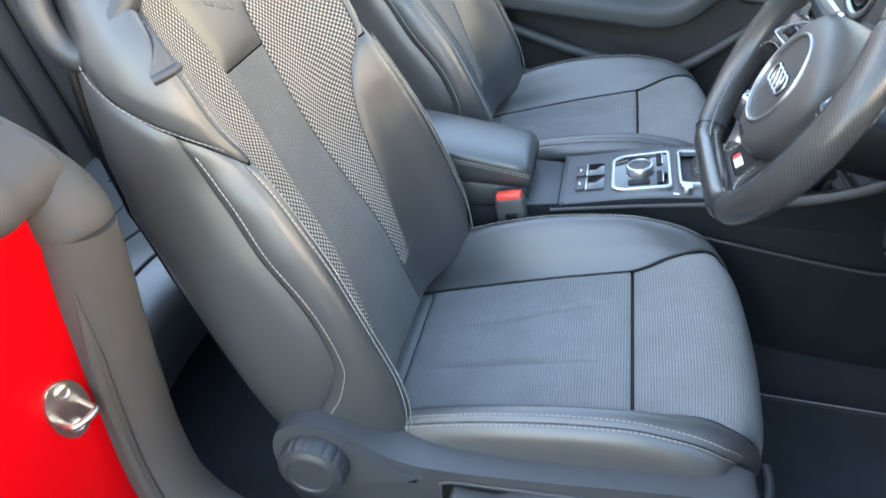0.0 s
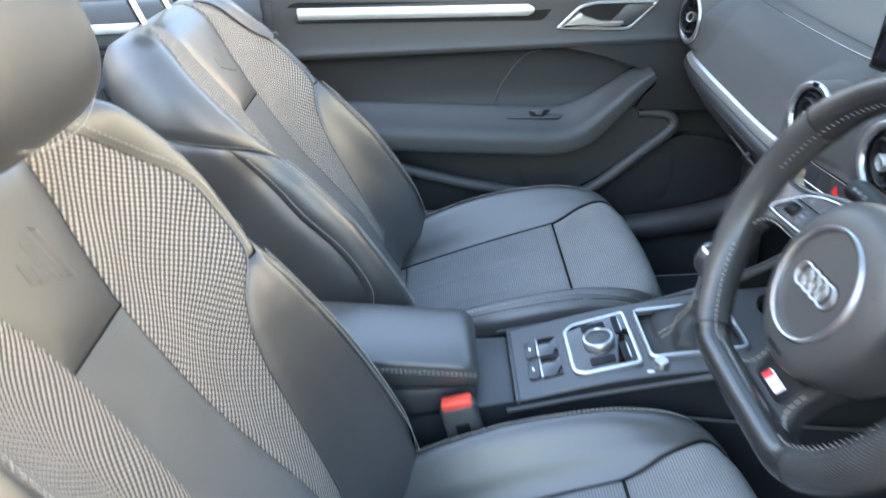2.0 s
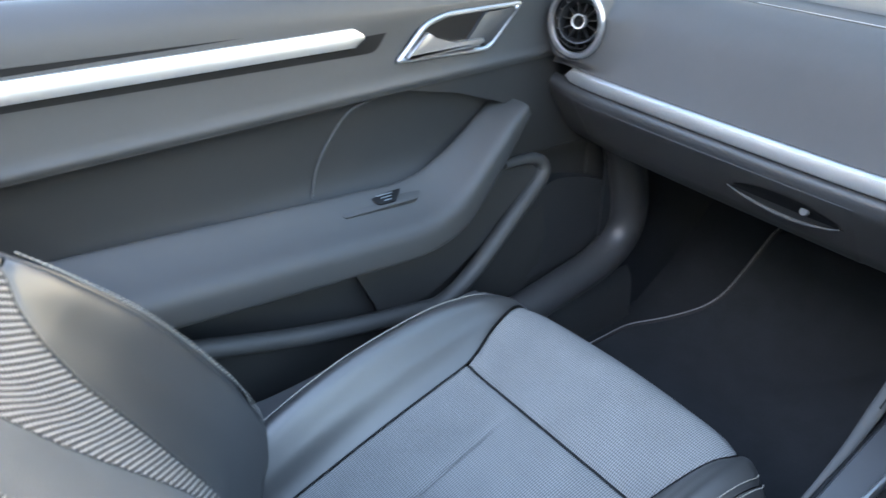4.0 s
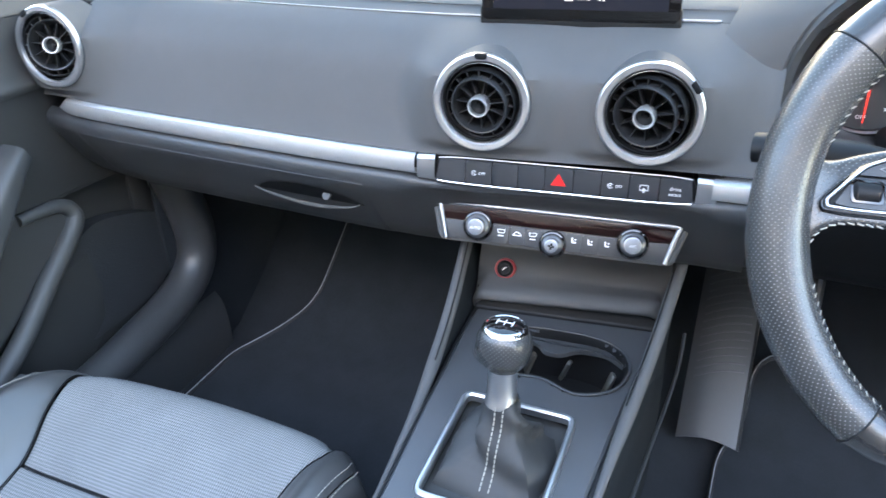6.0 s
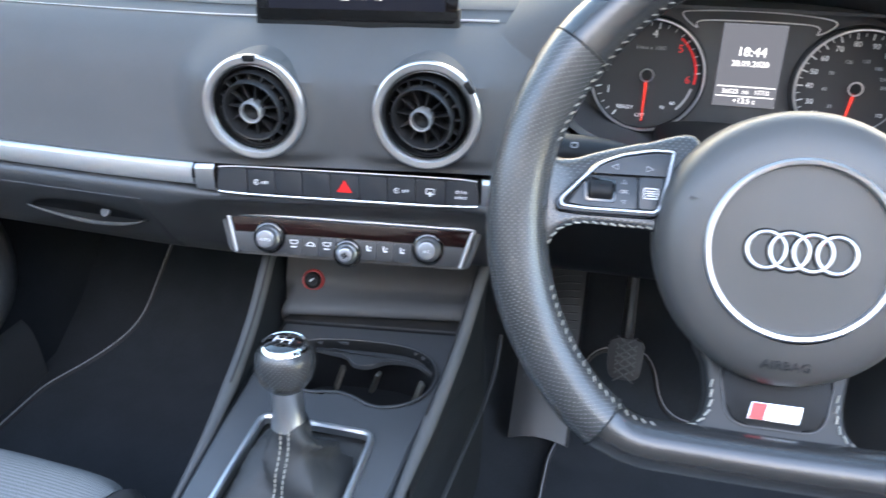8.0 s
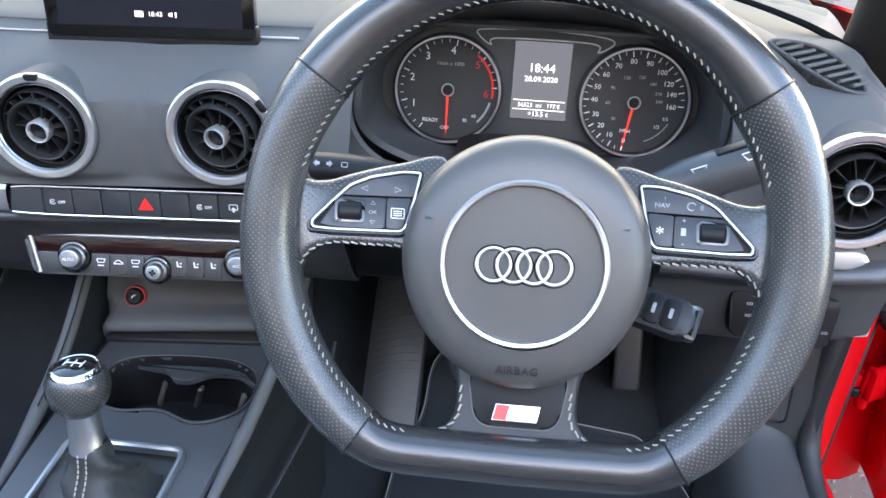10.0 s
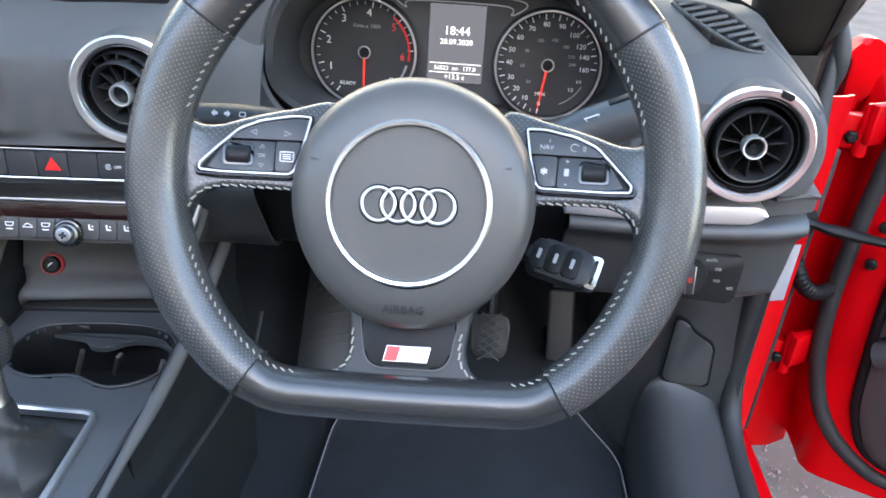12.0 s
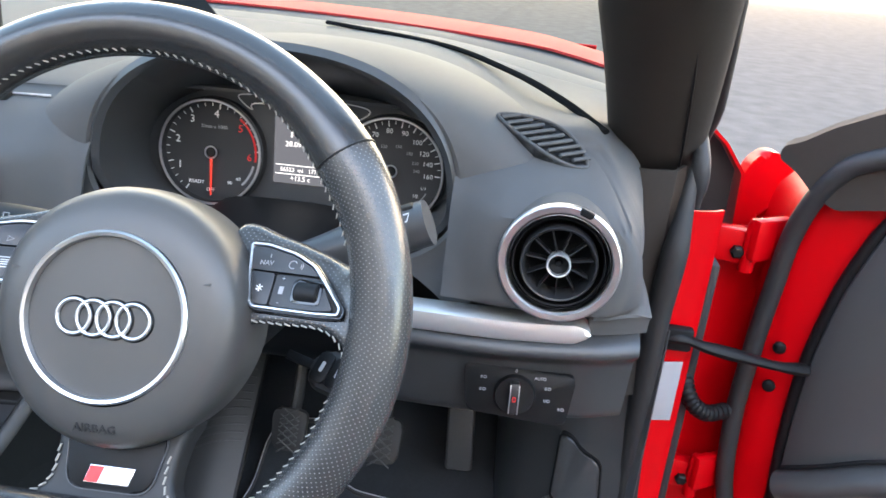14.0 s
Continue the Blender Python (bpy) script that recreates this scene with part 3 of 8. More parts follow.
part("door_jamb", thick(sheet([[jamb(1, i / 14, j / 24) for j in range(25)] for i in range(15)]), 0.004), RED, body, "red door shut face")
JS = [(0.712, -0.05, 0.345), (0.712, -0.38, 0.345), (0.712, -0.50, 0.352), (0.712, -0.585, 0.378), (0.712, -0.640, 0.435), (0.712, -0.660, 0.52), (0.712, -0.664, 0.62), (0.712, -0.663, 0.70), (0.712, -0.660, 0.77), (0.711, -0.658, 0.818)]
seal = tagged(part("door_seal", tube(spline(JS, 60), [0.038 - 0.003 * max(0.0, (i - 50) / 10) for i in range(61)], 18, up=(1, 0, 0)), SEAL, body, "thick grey flocked door seal"))
part("seal_lip", tube([p + np.array((0.036, 0.010, 0.0)) for p in spline(JS, 60)[:54]], [0.009 * min(1.0, (53.5 - i) / 8) for i in range(54)], 8, up=(1, 0, 0)), SEAL, body)
HIGH = spline([(-0.680, 0.842), (-0.664, 0.847), (-0.654, 0.858), (-0.654, 0.874), (-0.664, 0.890), (-0.690, 0.906), (-0.75, 0.922), (-0.82, 0.932), (-0.92, 0.936)], 32)
P = []
for i in range(31):
    x = 0.708 + 0.187 * i / 30
    back = 0.055 * max(0.0, (x - 0.77) / 0.125) ** 1.3
    fold = 0.003 * math.exp(-((x - 0.755) / 0.010) ** 2)
    P.append([(x, b[0] - back - fold, b[1]) for b in HIGH])
part("pillar_cap", thick(sheet(P), 0.006), SEAL, body, "grey-brown moulded sill cap")
bend = spline([(0.711, -0.659, 0.812), (0.710, -0.665, 0.830), (0.708, -0.686, 0.850), (0.705, -0.725, 0.872), (0.702, -0.79, 0.892), (0.70, -0.90, 0.902)], 30)
part("seal_cap", tube(bend, [0.0368 - 0.0015 * max(0.0, 1 - i / 2) for i in range(31)], 20, up=(1, 0, 0)), SEAL, body, "moulded corner of the seal")
striker = thing("door_striker", "zinc-plated door striker bolted to the red door frame", "door striker", (0.777, -0.684, 0.641))
SM = axes((0.7770, -0.6805, 0.6410), (-0.957, 0.29, 0.0), (-0.10, -0.05, 1))
part("plate", prism([p for p in spline([(-0.010, 0.034), (0.010, 0.030), (0.020, 0.012), (0.022, -0.012), (0.012, -0.032), (-0.004, -0.036), (-0.018, -0.016), (-0.020, 0.014)], 40, True)], -0.001, 0.004, 0.001), STEEL, striker, "", SM)
part("loop", tube(spline([(-0.013, -0.004, 0.0), (-0.013, -0.004, 0.020), (-0.008, -0.003, 0.028), (0.010, -0.002, 0.028), (0.014, -0.002, 0.020), (0.014, -0.002, 0.0)], 24), 0.0036, 10, up=(0, 1, 0)), STEEL, striker, "", SM)
for y in (0.022, -0.022):
    part("bolt", lathe([(0.0085, 0.003), (0.0085, 0.006), (0.006, 0.0075), (0.0045, 0.0055), (0, 0.005)], 20), STEEL, striker, "", SM @ Matrix.Translation((0.001, y, 0)))

# ---- dashboard ----
I4 = Matrix()
Y0 = [(-0.76, 0.225), (-0.70, 0.200), (-0.60, 0.184), (-0.40, 0.172), (-0.14, 0.165), (0.02, 0.185), (0.16, 0.203), (0.37, 0.206), (0.60, 0.2), (0.70, 0.212), (0.76, 0.235)]
VENTS = [(-0.641, 0.180, 0.872, 4, 0.0495), (-0.061, 0.168, 0.861, 8, 0.0470), (0.096, 0.190, 0.859, 8, 0.0482), (0.651, 0.187, 0.852, -3, 0.0510)]


def y0(x):
    return lerp_table(Y0, x)


END = [(0.0, 0.0), (0.655, 0.0), (0.676, 0.004), (0.690, 0.016), (0.703, 0.034), (0.715, 0.056), (0.727, 0.080), (0.735, 0.104), (0.742, 0.128), (0.75, 0.135)]


def fall(x, z):
    """Rounds the ends of the dash down."""
    return z - lerp_table(END, abs(x)) * max(0.0, (z - 0.79) / 0.14)


def face_profile(x):
    """Dash section (y, z), from the screen seam down to the silver strip."""
    y = y0(x)
    return [(y + a, fall(x, z)) for a, z in ((0.098, 0.921), (0.087, 0.918), (0.066, 0.907), (0.041, 0.884), (0.025, 0.852), (0.013, 0.822), (0.004, 0.8015))]


def top_profile(x):
    y = y0(x)
    e = 0.006 * math.exp(-((x - 0.62) / 0.05) ** 2)
    q = lerp_table([(0.0, 0.0), (0.33, 0.0), (0.46, 0.008), (0.546, 0.030), (0.623, 0.058), (0.711, 0.092), (0.75, 0.108)], abs(x))
    k = min(1.0, max(0.0, (0.25 - x) / 0.1))
    w = 0.90 - 0.24 * (abs(x) / 0.75) ** 2.2
    return [(a, z + (fall(x, z) - z) * max(0.0, 1 - (a - y - 0.1) / 0.22)) for a, z in ((y + 0.100, 0.921), (y + 0.106 + 0.012 * k, 0.929 - e - 0.003 * k), (y + 0.135 + 0.02 * k, 0.943 - e - 0.009 * k), ((y + 0.13 + w) / 2, 0.960 - e - 0.35 * q - 0.008 * k), (w - 0.05, 0.958 - 0.3 * q), (w, 0.945 - 0.3 * q))]


def low_profile(x):
    y = y0(x)
    k = math.exp(-((x - 0.010) / 0.150) ** 8)
    return [(y + 0.014, 0.777 - 0.008 * k), (y + 0.004 + 0.004 * k, 0.772 - 0.005 * k), (y + 0.001 + 0.006 * k, 0.764), (y + 0.006 + 0.0145 * k, 0.750), (y + 0.030 + 0.014 * k, 0.714), (y + 0.052 + 0.006 * k, 0.684), (y + 0.085, 0.664), (y + 0.19, 0.668), (y + 0.30, 0.70)]


def swell(x, y, z):
    """Brings the dash surface out to meet each round vent."""
    for vx, vy, vz, yaw, r in VENTS:
        d = math.hypot(x - vx, z - vz)
        if d < r + 0.055 and z > 0.79:
            k = min(1.0, max(0.0, (r + 0.055 - d) / 0.050))
            k = k * k * (3 - 2 * k) * min(1.0, max(0.0, (0.920 - z) / 0.035)) * min(1.0, max(0.0, (z - (0.804 if vx < 0.6 else 0.794)) / 0.012))
            ty = vy + (x - vx) * math.tan(radians(yaw)) + (z - vz) * 0.08 + 0.006
            y = min(y, y + (ty - y) * k)
    return (x, y, z)


def dash_sheet(profile, x0, x1, n, rows):
    P = []
    for i in range(n + 1):
        x = x0 + (x1 - x0) * i / n
        P.append([swell(x, *p) for p in spline(profile(x), rows)])
    return sheet(P)


def cut(bm, test):
    bad = [f for f in bm.faces if test(f.calc_center_median())]
    bmesh.ops.delete(bm, geom=bad, context="FACES")
    return bm


dash = thing("dashboard", "dark grey soft-touch car dashboard with round vents and silver trim", "dashboard", (0, 0.5, 0.66))
in_vent = lambda c: any((c.x - v[0]) ** 2 + (c.z - v[2]) ** 2 < (v[4] - 0.006) ** 2 for v in VENTS)
in_hood = lambda c: 0.205 < c.x < 0.552 and c.z > 0.79
face = part("dash_face", thick(cut(dash_sheet(face_profile, -0.745, 0.745, 240, 30), lambda c: in_vent(c) or in_hood(c)), 0.003), SOFT, dash)
part("dash_top_pad", thick(cut(dash_sheet(top_profile, -0.745, 0.745, 120, 24), lambda c: 0.21 < c.x < 0.545 and c.y < 0.33), 0.003), SOFT, dash)
part("dash_end", thick(dash_sheet(lambda x: [(y0(x) + 0.004, fall(x, 0.803)), (y0(x) + 0.010, 0.792), (y0(x) + 0.014, 0.772)], 0.688, 0.743, 20, 8), 0.003), SOFT, dash)
# pale tapering line paints the highlight along the crease
part("dash_seam", tube([(x, y0(x) + 0.098, 0.9225) for x in np.linspace(-0.42, 0.14, 30)], [0.0004 + 0.0010 * i / 29 for i in range(30)], 6), GREY_INK, dash, "thin pale line painting the highlight on the seam")
lower = part("lower_dash_panel", thick(dash_sheet(low_profile, -0.735, 0.2, 110, 36), 0.003), HARD, dash)

# silver strip along the passenger side, wedge ended by chrome
def strip_sheet(x0, x1, ztop, zbot, taper0=0.0, taper1=0.0, n=60):
    P = []
    for i in range(n + 1):
        x = x0 + (x1 - x0) * i / n
        k = 1.0
        if taper0:
            k = min(k, ((x - x0) / taper0) ** 0.5 if x - x0 < taper0 else 1.0)
        if taper1:
            k = min(k, ((x1 - x) / taper1) ** 0.5 if x1 - x < taper1 else 1.0)
        y, zm, h = y0(x), (ztop + zbot) / 2, (ztop - zbot) / 2 * max(k, 0.02)
        P.append([(x, y + 0.018, zm + h), (x, y + 0.006, zm + h), (x, y - 0.001, zm + h * 0.7), (x, y - 0.003, zm), (x, y - 0.001, zm - h * 0.7), (x, y + 0.004, zm - h), (x, y + 0.018, zm - h)])
    return sheet(P)


part("silver_strip", strip_sheet(-0.665, -0.133, 0.8015, 0.7775, taper0=0.012), BRUSHED, dash, "brushed silver trim strip")
part("silver_strip", strip_sheet(0.160, 0.25, 0.797, 0.775), BRUSHED, dash, "brushed silver trim strip")
part("silver_strip", strip_sheet(0.50, 0.690, 0.790, 0.765, taper1=0.014), BRUSHED, dash, "brushed silver trim strip")

# button row: the middle of the dash faces the driver
CEN = axes((0.014, 0.1895, 0.783), (math.cos(radians(8)), math.sin(radians(8)), -0.017), (0, 0.05, 1))
ROW = [(-0.1285, -0.0125), (0.1320, -0.0125), (0.1335, 0.004), (0.1265, 0.0142), (-0.1220, 0.0142), (-0.1295, 0.004)]
row = part("button_panel", prism(rounded(ROW, 0.005), -0.016, 0.0015, 0.001), BLACK, dash, "dark button row with a chrome lower edge", CEN @ I4)
for sg, e in ((-1, -0.1375), (1, 0.1420)):
    P = []
    for i in range(13):
        x = e - sg * 0.0095 + sg * 0.0190 * i / 12
        top, bot = 0.0150 - 0.0012 * i / 12, -0.0130 + 0.0012 * i / 12
        P.append([(x, top, -0.016), (x, top, 0.0005), (x, top * 0.75, 0.0042), (x, (top + bot) / 2, 0.0052), (x, bot * 0.75, 0.0042), (x, bot, 0.0005), (x, bot, -0.016)])
    part("end_cap", sheet(P), SILVER, row, "satin silver end cap", I4)
part("chrome_edge", tube([(x, -0.0138 + 0.0022 * (abs(x - 0.002) / 0.13) ** 6, 0.0030) for x in np.linspace(-0.1255, 0.1295, 40)], 0.0017, 10, up=(0, 0, 1)), CHROME, row, "thin chrome edge", I4)
part("top_edge", tube([(x, 0.0146 - 0.0025 * (abs(x - 0.002) / 0.13) ** 10, 0.0012) for x in np.linspace(-0.124, 0.128, 40)], 0.0007, 8, up=(0, 0, 1)), SILVER, row, "thin silver edge", I4)
KEY_X = [-0.1275, -0.0949, -0.0672, -0.0404, -0.0133, 0.0150, 0.0422, 0.0694, 0.0980, 0.1315]
for a, b in zip(KEY_X[:-1], KEY_X[1:]):
    ta, tb = (0.005 if a < -0.12 else 0.0), (0.004 if b > 0.12 else 0.0)
    part("button", prism(rounded([(a + 0.0005, -0.0112), (b - 0.0005, -0.0112), (b - 0.0005 - tb, 0.0128), (a + 0.0005 + ta, 0.0128)], 0.0016), -0.004, 0.0042, 0.0014, 3), KEY_GREY, row, "", I4)
part("hazard_mark", prism([(-0.0070, -0.0050), (0.0084, -0.0050), (0.0007, 0.0078)], 0.0042, 0.0046), RED_INK, row, "red warning triangle", I4)
for x in (-0.0820, 0.0555):
    writing("OFF", 0.0040, Matrix.Translation((x + 0.0042, 0, 0.0044)), row, WHITE_INK)
    part("mark", tube(ring_path(0.0024, 14, (x - 0.0040, 0.0002, 0.0044), 0.6, 5.9, False), 0.0004, 5), WHITE_INK, row, "", I4)
    part("mark", prism(rect(0.0022, 0.0009, x - 0.0040, 0.0002), 0.0042, 0.0046), WHITE_INK, row, "", I4)
part("mark", band(rounded(rect(0.0085, 0.0060, 0.0836, 0.0012), 0.001), 0.0007, 0.0042, 0.0046), WHITE_INK, row, "", I4)
part("mark", prism([(0.0826, -0.0038), (0.0846, -0.0038), (0.0846, -0.0008), (0.0858, -0.0008), (0.0836, 0.0012), (0.0814, -0.0008), (0.0826, -0.0008)], 0.0042, 0.0046), WHITE_INK, row, "", I4)
writing("drive", 0.0054, Matrix.Translation((0.1130, 0.0026, 0.0044)), row, WHITE_INK)
writing("select", 0.0050, Matrix.Translation((0.1130, -0.0030, 0.0044)), row, WHITE_INK)

# climate panel
AC = axes((0.0087, 0.2025, 0.7130), (math.cos(radians(8)), math.sin(radians(8)), -0.026), (0, 0.45, 1))
climate = part("climate_panel", prism([(-0.127, 0.0210), (-0.117, -0.0160), (0.117, -0.0160), (0.127, 0.0210)], -0.02, 0.0, 0.001), GLOSS, dash, "gloss black climate panel with silver knobs", AC)
UF = spline([(-0.1165, -0.0172), (-0.1215, 0.0010), (-0.1260, 0.0165), (-0.1275, 0.0206), (-0.1240, 0.0222), (-0.09, 0.0222), (0.0, 0.0222), (0.09, 0.0222), (0.1240, 0.0222), (0.1275, 0.0206), (0.1260, 0.0165), (0.1215, 0.0010), (0.1165, -0.0172)], 96)
part("panel_frame", tube([(x, y, 0.0012) for x, y in UF], 0.0026, 10, up=(0, 0, 1), flat=0.9), DIM_SILVER, climate, "satin silver frame open below", I4)
part("panel_surround", band(rounded([(-0.139, 0.0270), (-0.125, -0.0195), (0.125, -0.0195), (0.139, 0.0270)], 0.008), 0.0085, -0.030, -0.0015, bevel=0.002), SOFT, climate, "", I4)
part("display_band", prism([(-0.1245, 0.0205), (-0.1205, 0.0045), (0.1205, 0.0045), (0.1245, 0.0205)], 0.0, 0.0012, 0.0005), RED_GLOSS, climate, "dark red gloss display band", I4)
part("lower_band", prism([(-0.1200, 0.0038), (-0.1145, -0.0158), (0.1145, -0.0158), (0.1200, 0.0038)], 0.0, 0.0010, 0.0005), KEY_GREY, climate, "", I4)
SEAT_X = (0.0215, 0.0385, 0.0560)
for i, x in enumerate((-0.0560, -0.0385, -0.0215) + SEAT_X):
    key = part("button", prism(rounded(rect(0.0164, 0.0185, x, -0.0062), 0.0014), 0.0, 0.0032, 0.0012), KEY_GREY, climate, "", I4)
    if x > 0:
        part("mark", prism(rounded([(x - 0.0022, -0.0008), (x - 0.0008, -0.0008), (x - 0.0002, -0.0052), (x + 0.0030, -0.0052), (x + 0.0030, -0.0066), (x - 0.0014, -0.0066)], 0.0005), 0.0032, 0.0035), WHITE_INK, key, "", I4)
        part("mark", prism([(x + 0.0010, -0.0022), (x + 0.0032, -0.0022), (x + 0.0021, -0.0040)], 0.0032, 0.0035), WHITE_INK, key, "", I4)
    elif i == 1:
        part("mark", tube(spline([(x - 0.0045, -0.0055, 0.0034), (x - 0.0030, -0.0035, 0.0034), (x - 0.0008, -0.0020, 0.0034), (x + 0.0022, -0.0030, 0.0034), (x + 0.0045, -0.0050, 0.0034)], 14), 0.0005, 5), WHITE_INK, key, "", I4)
        part("mark", tube([(x - 0.0045, -0.0056, 0.0034), (x + 0.0045, -0.0056, 0.0034)], 0.0005, 5), WHITE_INK, key, "", I4)
    else:
        part("mark", band(rounded([(x - 0.0045, -0.0008), (x + 0.0045, -0.0008), (x + 0.0034, -0.0050), (x - 0.0034, -0.0050)], 0.001), 0.0007, 0.0031, 0.0035), WHITE_INK, key, "", I4)
        part("mark", prism(rect(0.0060, 0.0011, x, -0.0078), 0.0032, 0.0035), WHITE_INK, key, "", I4)
for x, y, r, s in ((-0.0825, 0.0, 0.0104, "AUTO"), (0.0, -0.0105, 0.0086, "fan"), (0.0825, 0.0, 0.0104, "A/C")):
    tilt = Matrix.Translation((x, y, 0.0)) @ Matrix.Rotation(radians(4), 4, "X")
    part("knob_collar", lathe([(r + 0.0062, -0.002), (r + 0.0062, 0.0032), (r + 0.0050, 0.0052), (r + 0.0034, 0.0058), (r + 0.0030, 0.0040)], 44), GLOSS, climate, "gloss black collar", tilt)
    k = part("knob", lathe([(r + 0.0026, 0.0), (r + 0.0026, 0.0060), (r + 0.0018, 0.0078), (r + 0.0002, 0.0088), (r - 0.0004, 0.0150), (r - 0.0014, 0.0164), (r - 0.0026, 0.0168), (0, 0.0166)], 44), DIM_SILVER, climate, "satin silver knob", tilt)
    part("knob_cap", lathe([(r - 0.0024, 0.0167), (r - 0.0032, 0.0172), (0, 0.0172)], 32), CAP_GREY, k, "", I4)
    if s != "fan":
        writing(s, 0.0042, Matrix.Translation((0, -0.0005, 0.0173)), k, WHITE_INK)
    else:
        for a in range(4):
            part("mark", prism(rounded([(-0.0010, 0.0005), (0.0010, 0.0005), (0.0018, 0.0034), (-0.0008, 0.0034)], 0.0007), 0.0172, 0.0175), BLACK, k, "", Matrix.Rotation(a * 1.571, 4, "Z"))

# sloping fascia below the climate panel, with the round start button
def fascia(x):
    dy, up = (x - 0.012) * 0.12, 0.004 + (x - 0.012) * 0.035
    return [(0.208 + dy, 0.699), (0.235 + dy, 0.688), (0.275 + dy, 0.674), (0.299 + dy, 0.660), (0.304 + dy, 0.648), (0.300 + dy, 0.633), (0.294 + dy, 0.618), (0.287 + dy, 0.606), (0.276 + dy, 0.600 + up * 0.5), (0.264 + dy, 0.597 + up), (0.255 + dy, 0.5945 + up), (0.2525 + dy, 0.590 + up), (0.256 + dy, 0.586 + up), (0.270 + dy, 0.585 + up)]


P = []
for i in range(61):
    u = -1 + 2 * i / 60
    x = 0.011 + 0.115 * u
    e = max(0.0, (abs(u) - 0.84) / 0.16) ** 2
    P.append([(x, q[0] + 0.020 * e * max(0.0, min(1.0, (0.612 - q[1]) / 0.02)), q[1] - 0.024 * e * max(0.0, min(1.0, (0.610 - q[1]) / 0.012))) for q in spline(fascia(x), 52)])
part("centre_fascia", thick(sheet(P), 0.003), SOFT, dash)
P = []
for i in range(31):
    x = 0.011 + 0.110 * (-1 + 2 * i / 30)
    dy = (x - 0.012) * 0.12
    P.append([(x, y + dy, z) for y, z in spline([(0.272, 0.594), (0.266, 0.584), (0.262, 0.574), (0.258, 0.5685), (0.240, 0.567)], 14)])
# wall coloured black to paint the shadow under the lip
part("storage_recess", sheet(P), BLACK, dash, "recess wall below the fascia lip, blackened for its shade")
SB = axes((-0.0690, 0.2755, 0.6140), (0.99, 0.11, 0), (0, 0.42, 0.9))
startb = part("start_button", lathe([(0.0098, -0.006), (0.0098, 0.0050), (0.0088, 0.0072), (0.0068, 0.0078), (0.0062, 0.0062), (0, 0.0056)], 36), BLACK, dash, "black push button in a dull red ring", SB)
part("red_ring", lathe([(0.0132, -0.006), (0.0132, 0.0008), (0.0124, 0.0022), (0.0108, 0.0022), (0.0100, 0.0)], 40), DULL_RED, startb, "dull red ring", I4)
part("mark", prism([(-0.0030, -0.0025), (0.0032, 0.0030), (0.0008, 0.0026), (-0.0016, 0.0006)], 0.0060, 0.0066), WHITE_INK, startb, "", I4)

# glove box: lid line, handle recess, lock
glove = thing("glove_box", "dark plastic glove box lid with a recessed pull handle", "glove box", (-0.4, 0.26, 0.665))


def glove_point(x, t, lift=0.0):
    p = at_spline(low_profile(x), t)
    q = at_spline(low_profile(x), t + 0.05)
    d = q - p
    n = np.array((d[1], -d[0])) / np.linalg.norm(d)
    n = n if n[0] < 0 else -n
    return (x, p[0] + n[0] * lift, p[1] + n[1] * lift)


P = [[glove_point(-0.655 + 0.465 * i / 50, 2.4 + 3.7 * j / 24, 0.0035 if 0 < i < 50 and 0 < j < 24 else -0.001) for j in range(25)] for i in range(51)]
part("lid", sheet(P), HARD, glove)
hp = [glove_point(-0.215 - 0.15 * k / 20, 3.75 + 0.5 * math.sin(math.pi * k / 20) ** 0.8, 0.006) for k in range(21)]
part("handle_lip", tube(hp, [0.0010 + 0.0016 * math.sin(math.pi * k / 20) for k in range(21)], 8), SOFT, glove, "thin grey handle edge")
# no hollow here: a black sheet on the lid paints the recess's shade
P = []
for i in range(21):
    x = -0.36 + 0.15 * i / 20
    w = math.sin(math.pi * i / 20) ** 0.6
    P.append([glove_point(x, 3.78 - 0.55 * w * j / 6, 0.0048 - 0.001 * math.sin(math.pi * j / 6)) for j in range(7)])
part("handle_recess", sheet(P), BLACK, glove, "flat black handle recess standing in for a shaded hollow")
part("lock", lathe([(0.0055, -0.002), (0.0055, 0.001), (0.0045, 0.0018), (0, 0.0014)], 24), HARD, glove, "small dark lock", axes(glove_point(-0.256, 3.55, 0.006), (1, 0, 0), (0, 0.5, 0.85)))

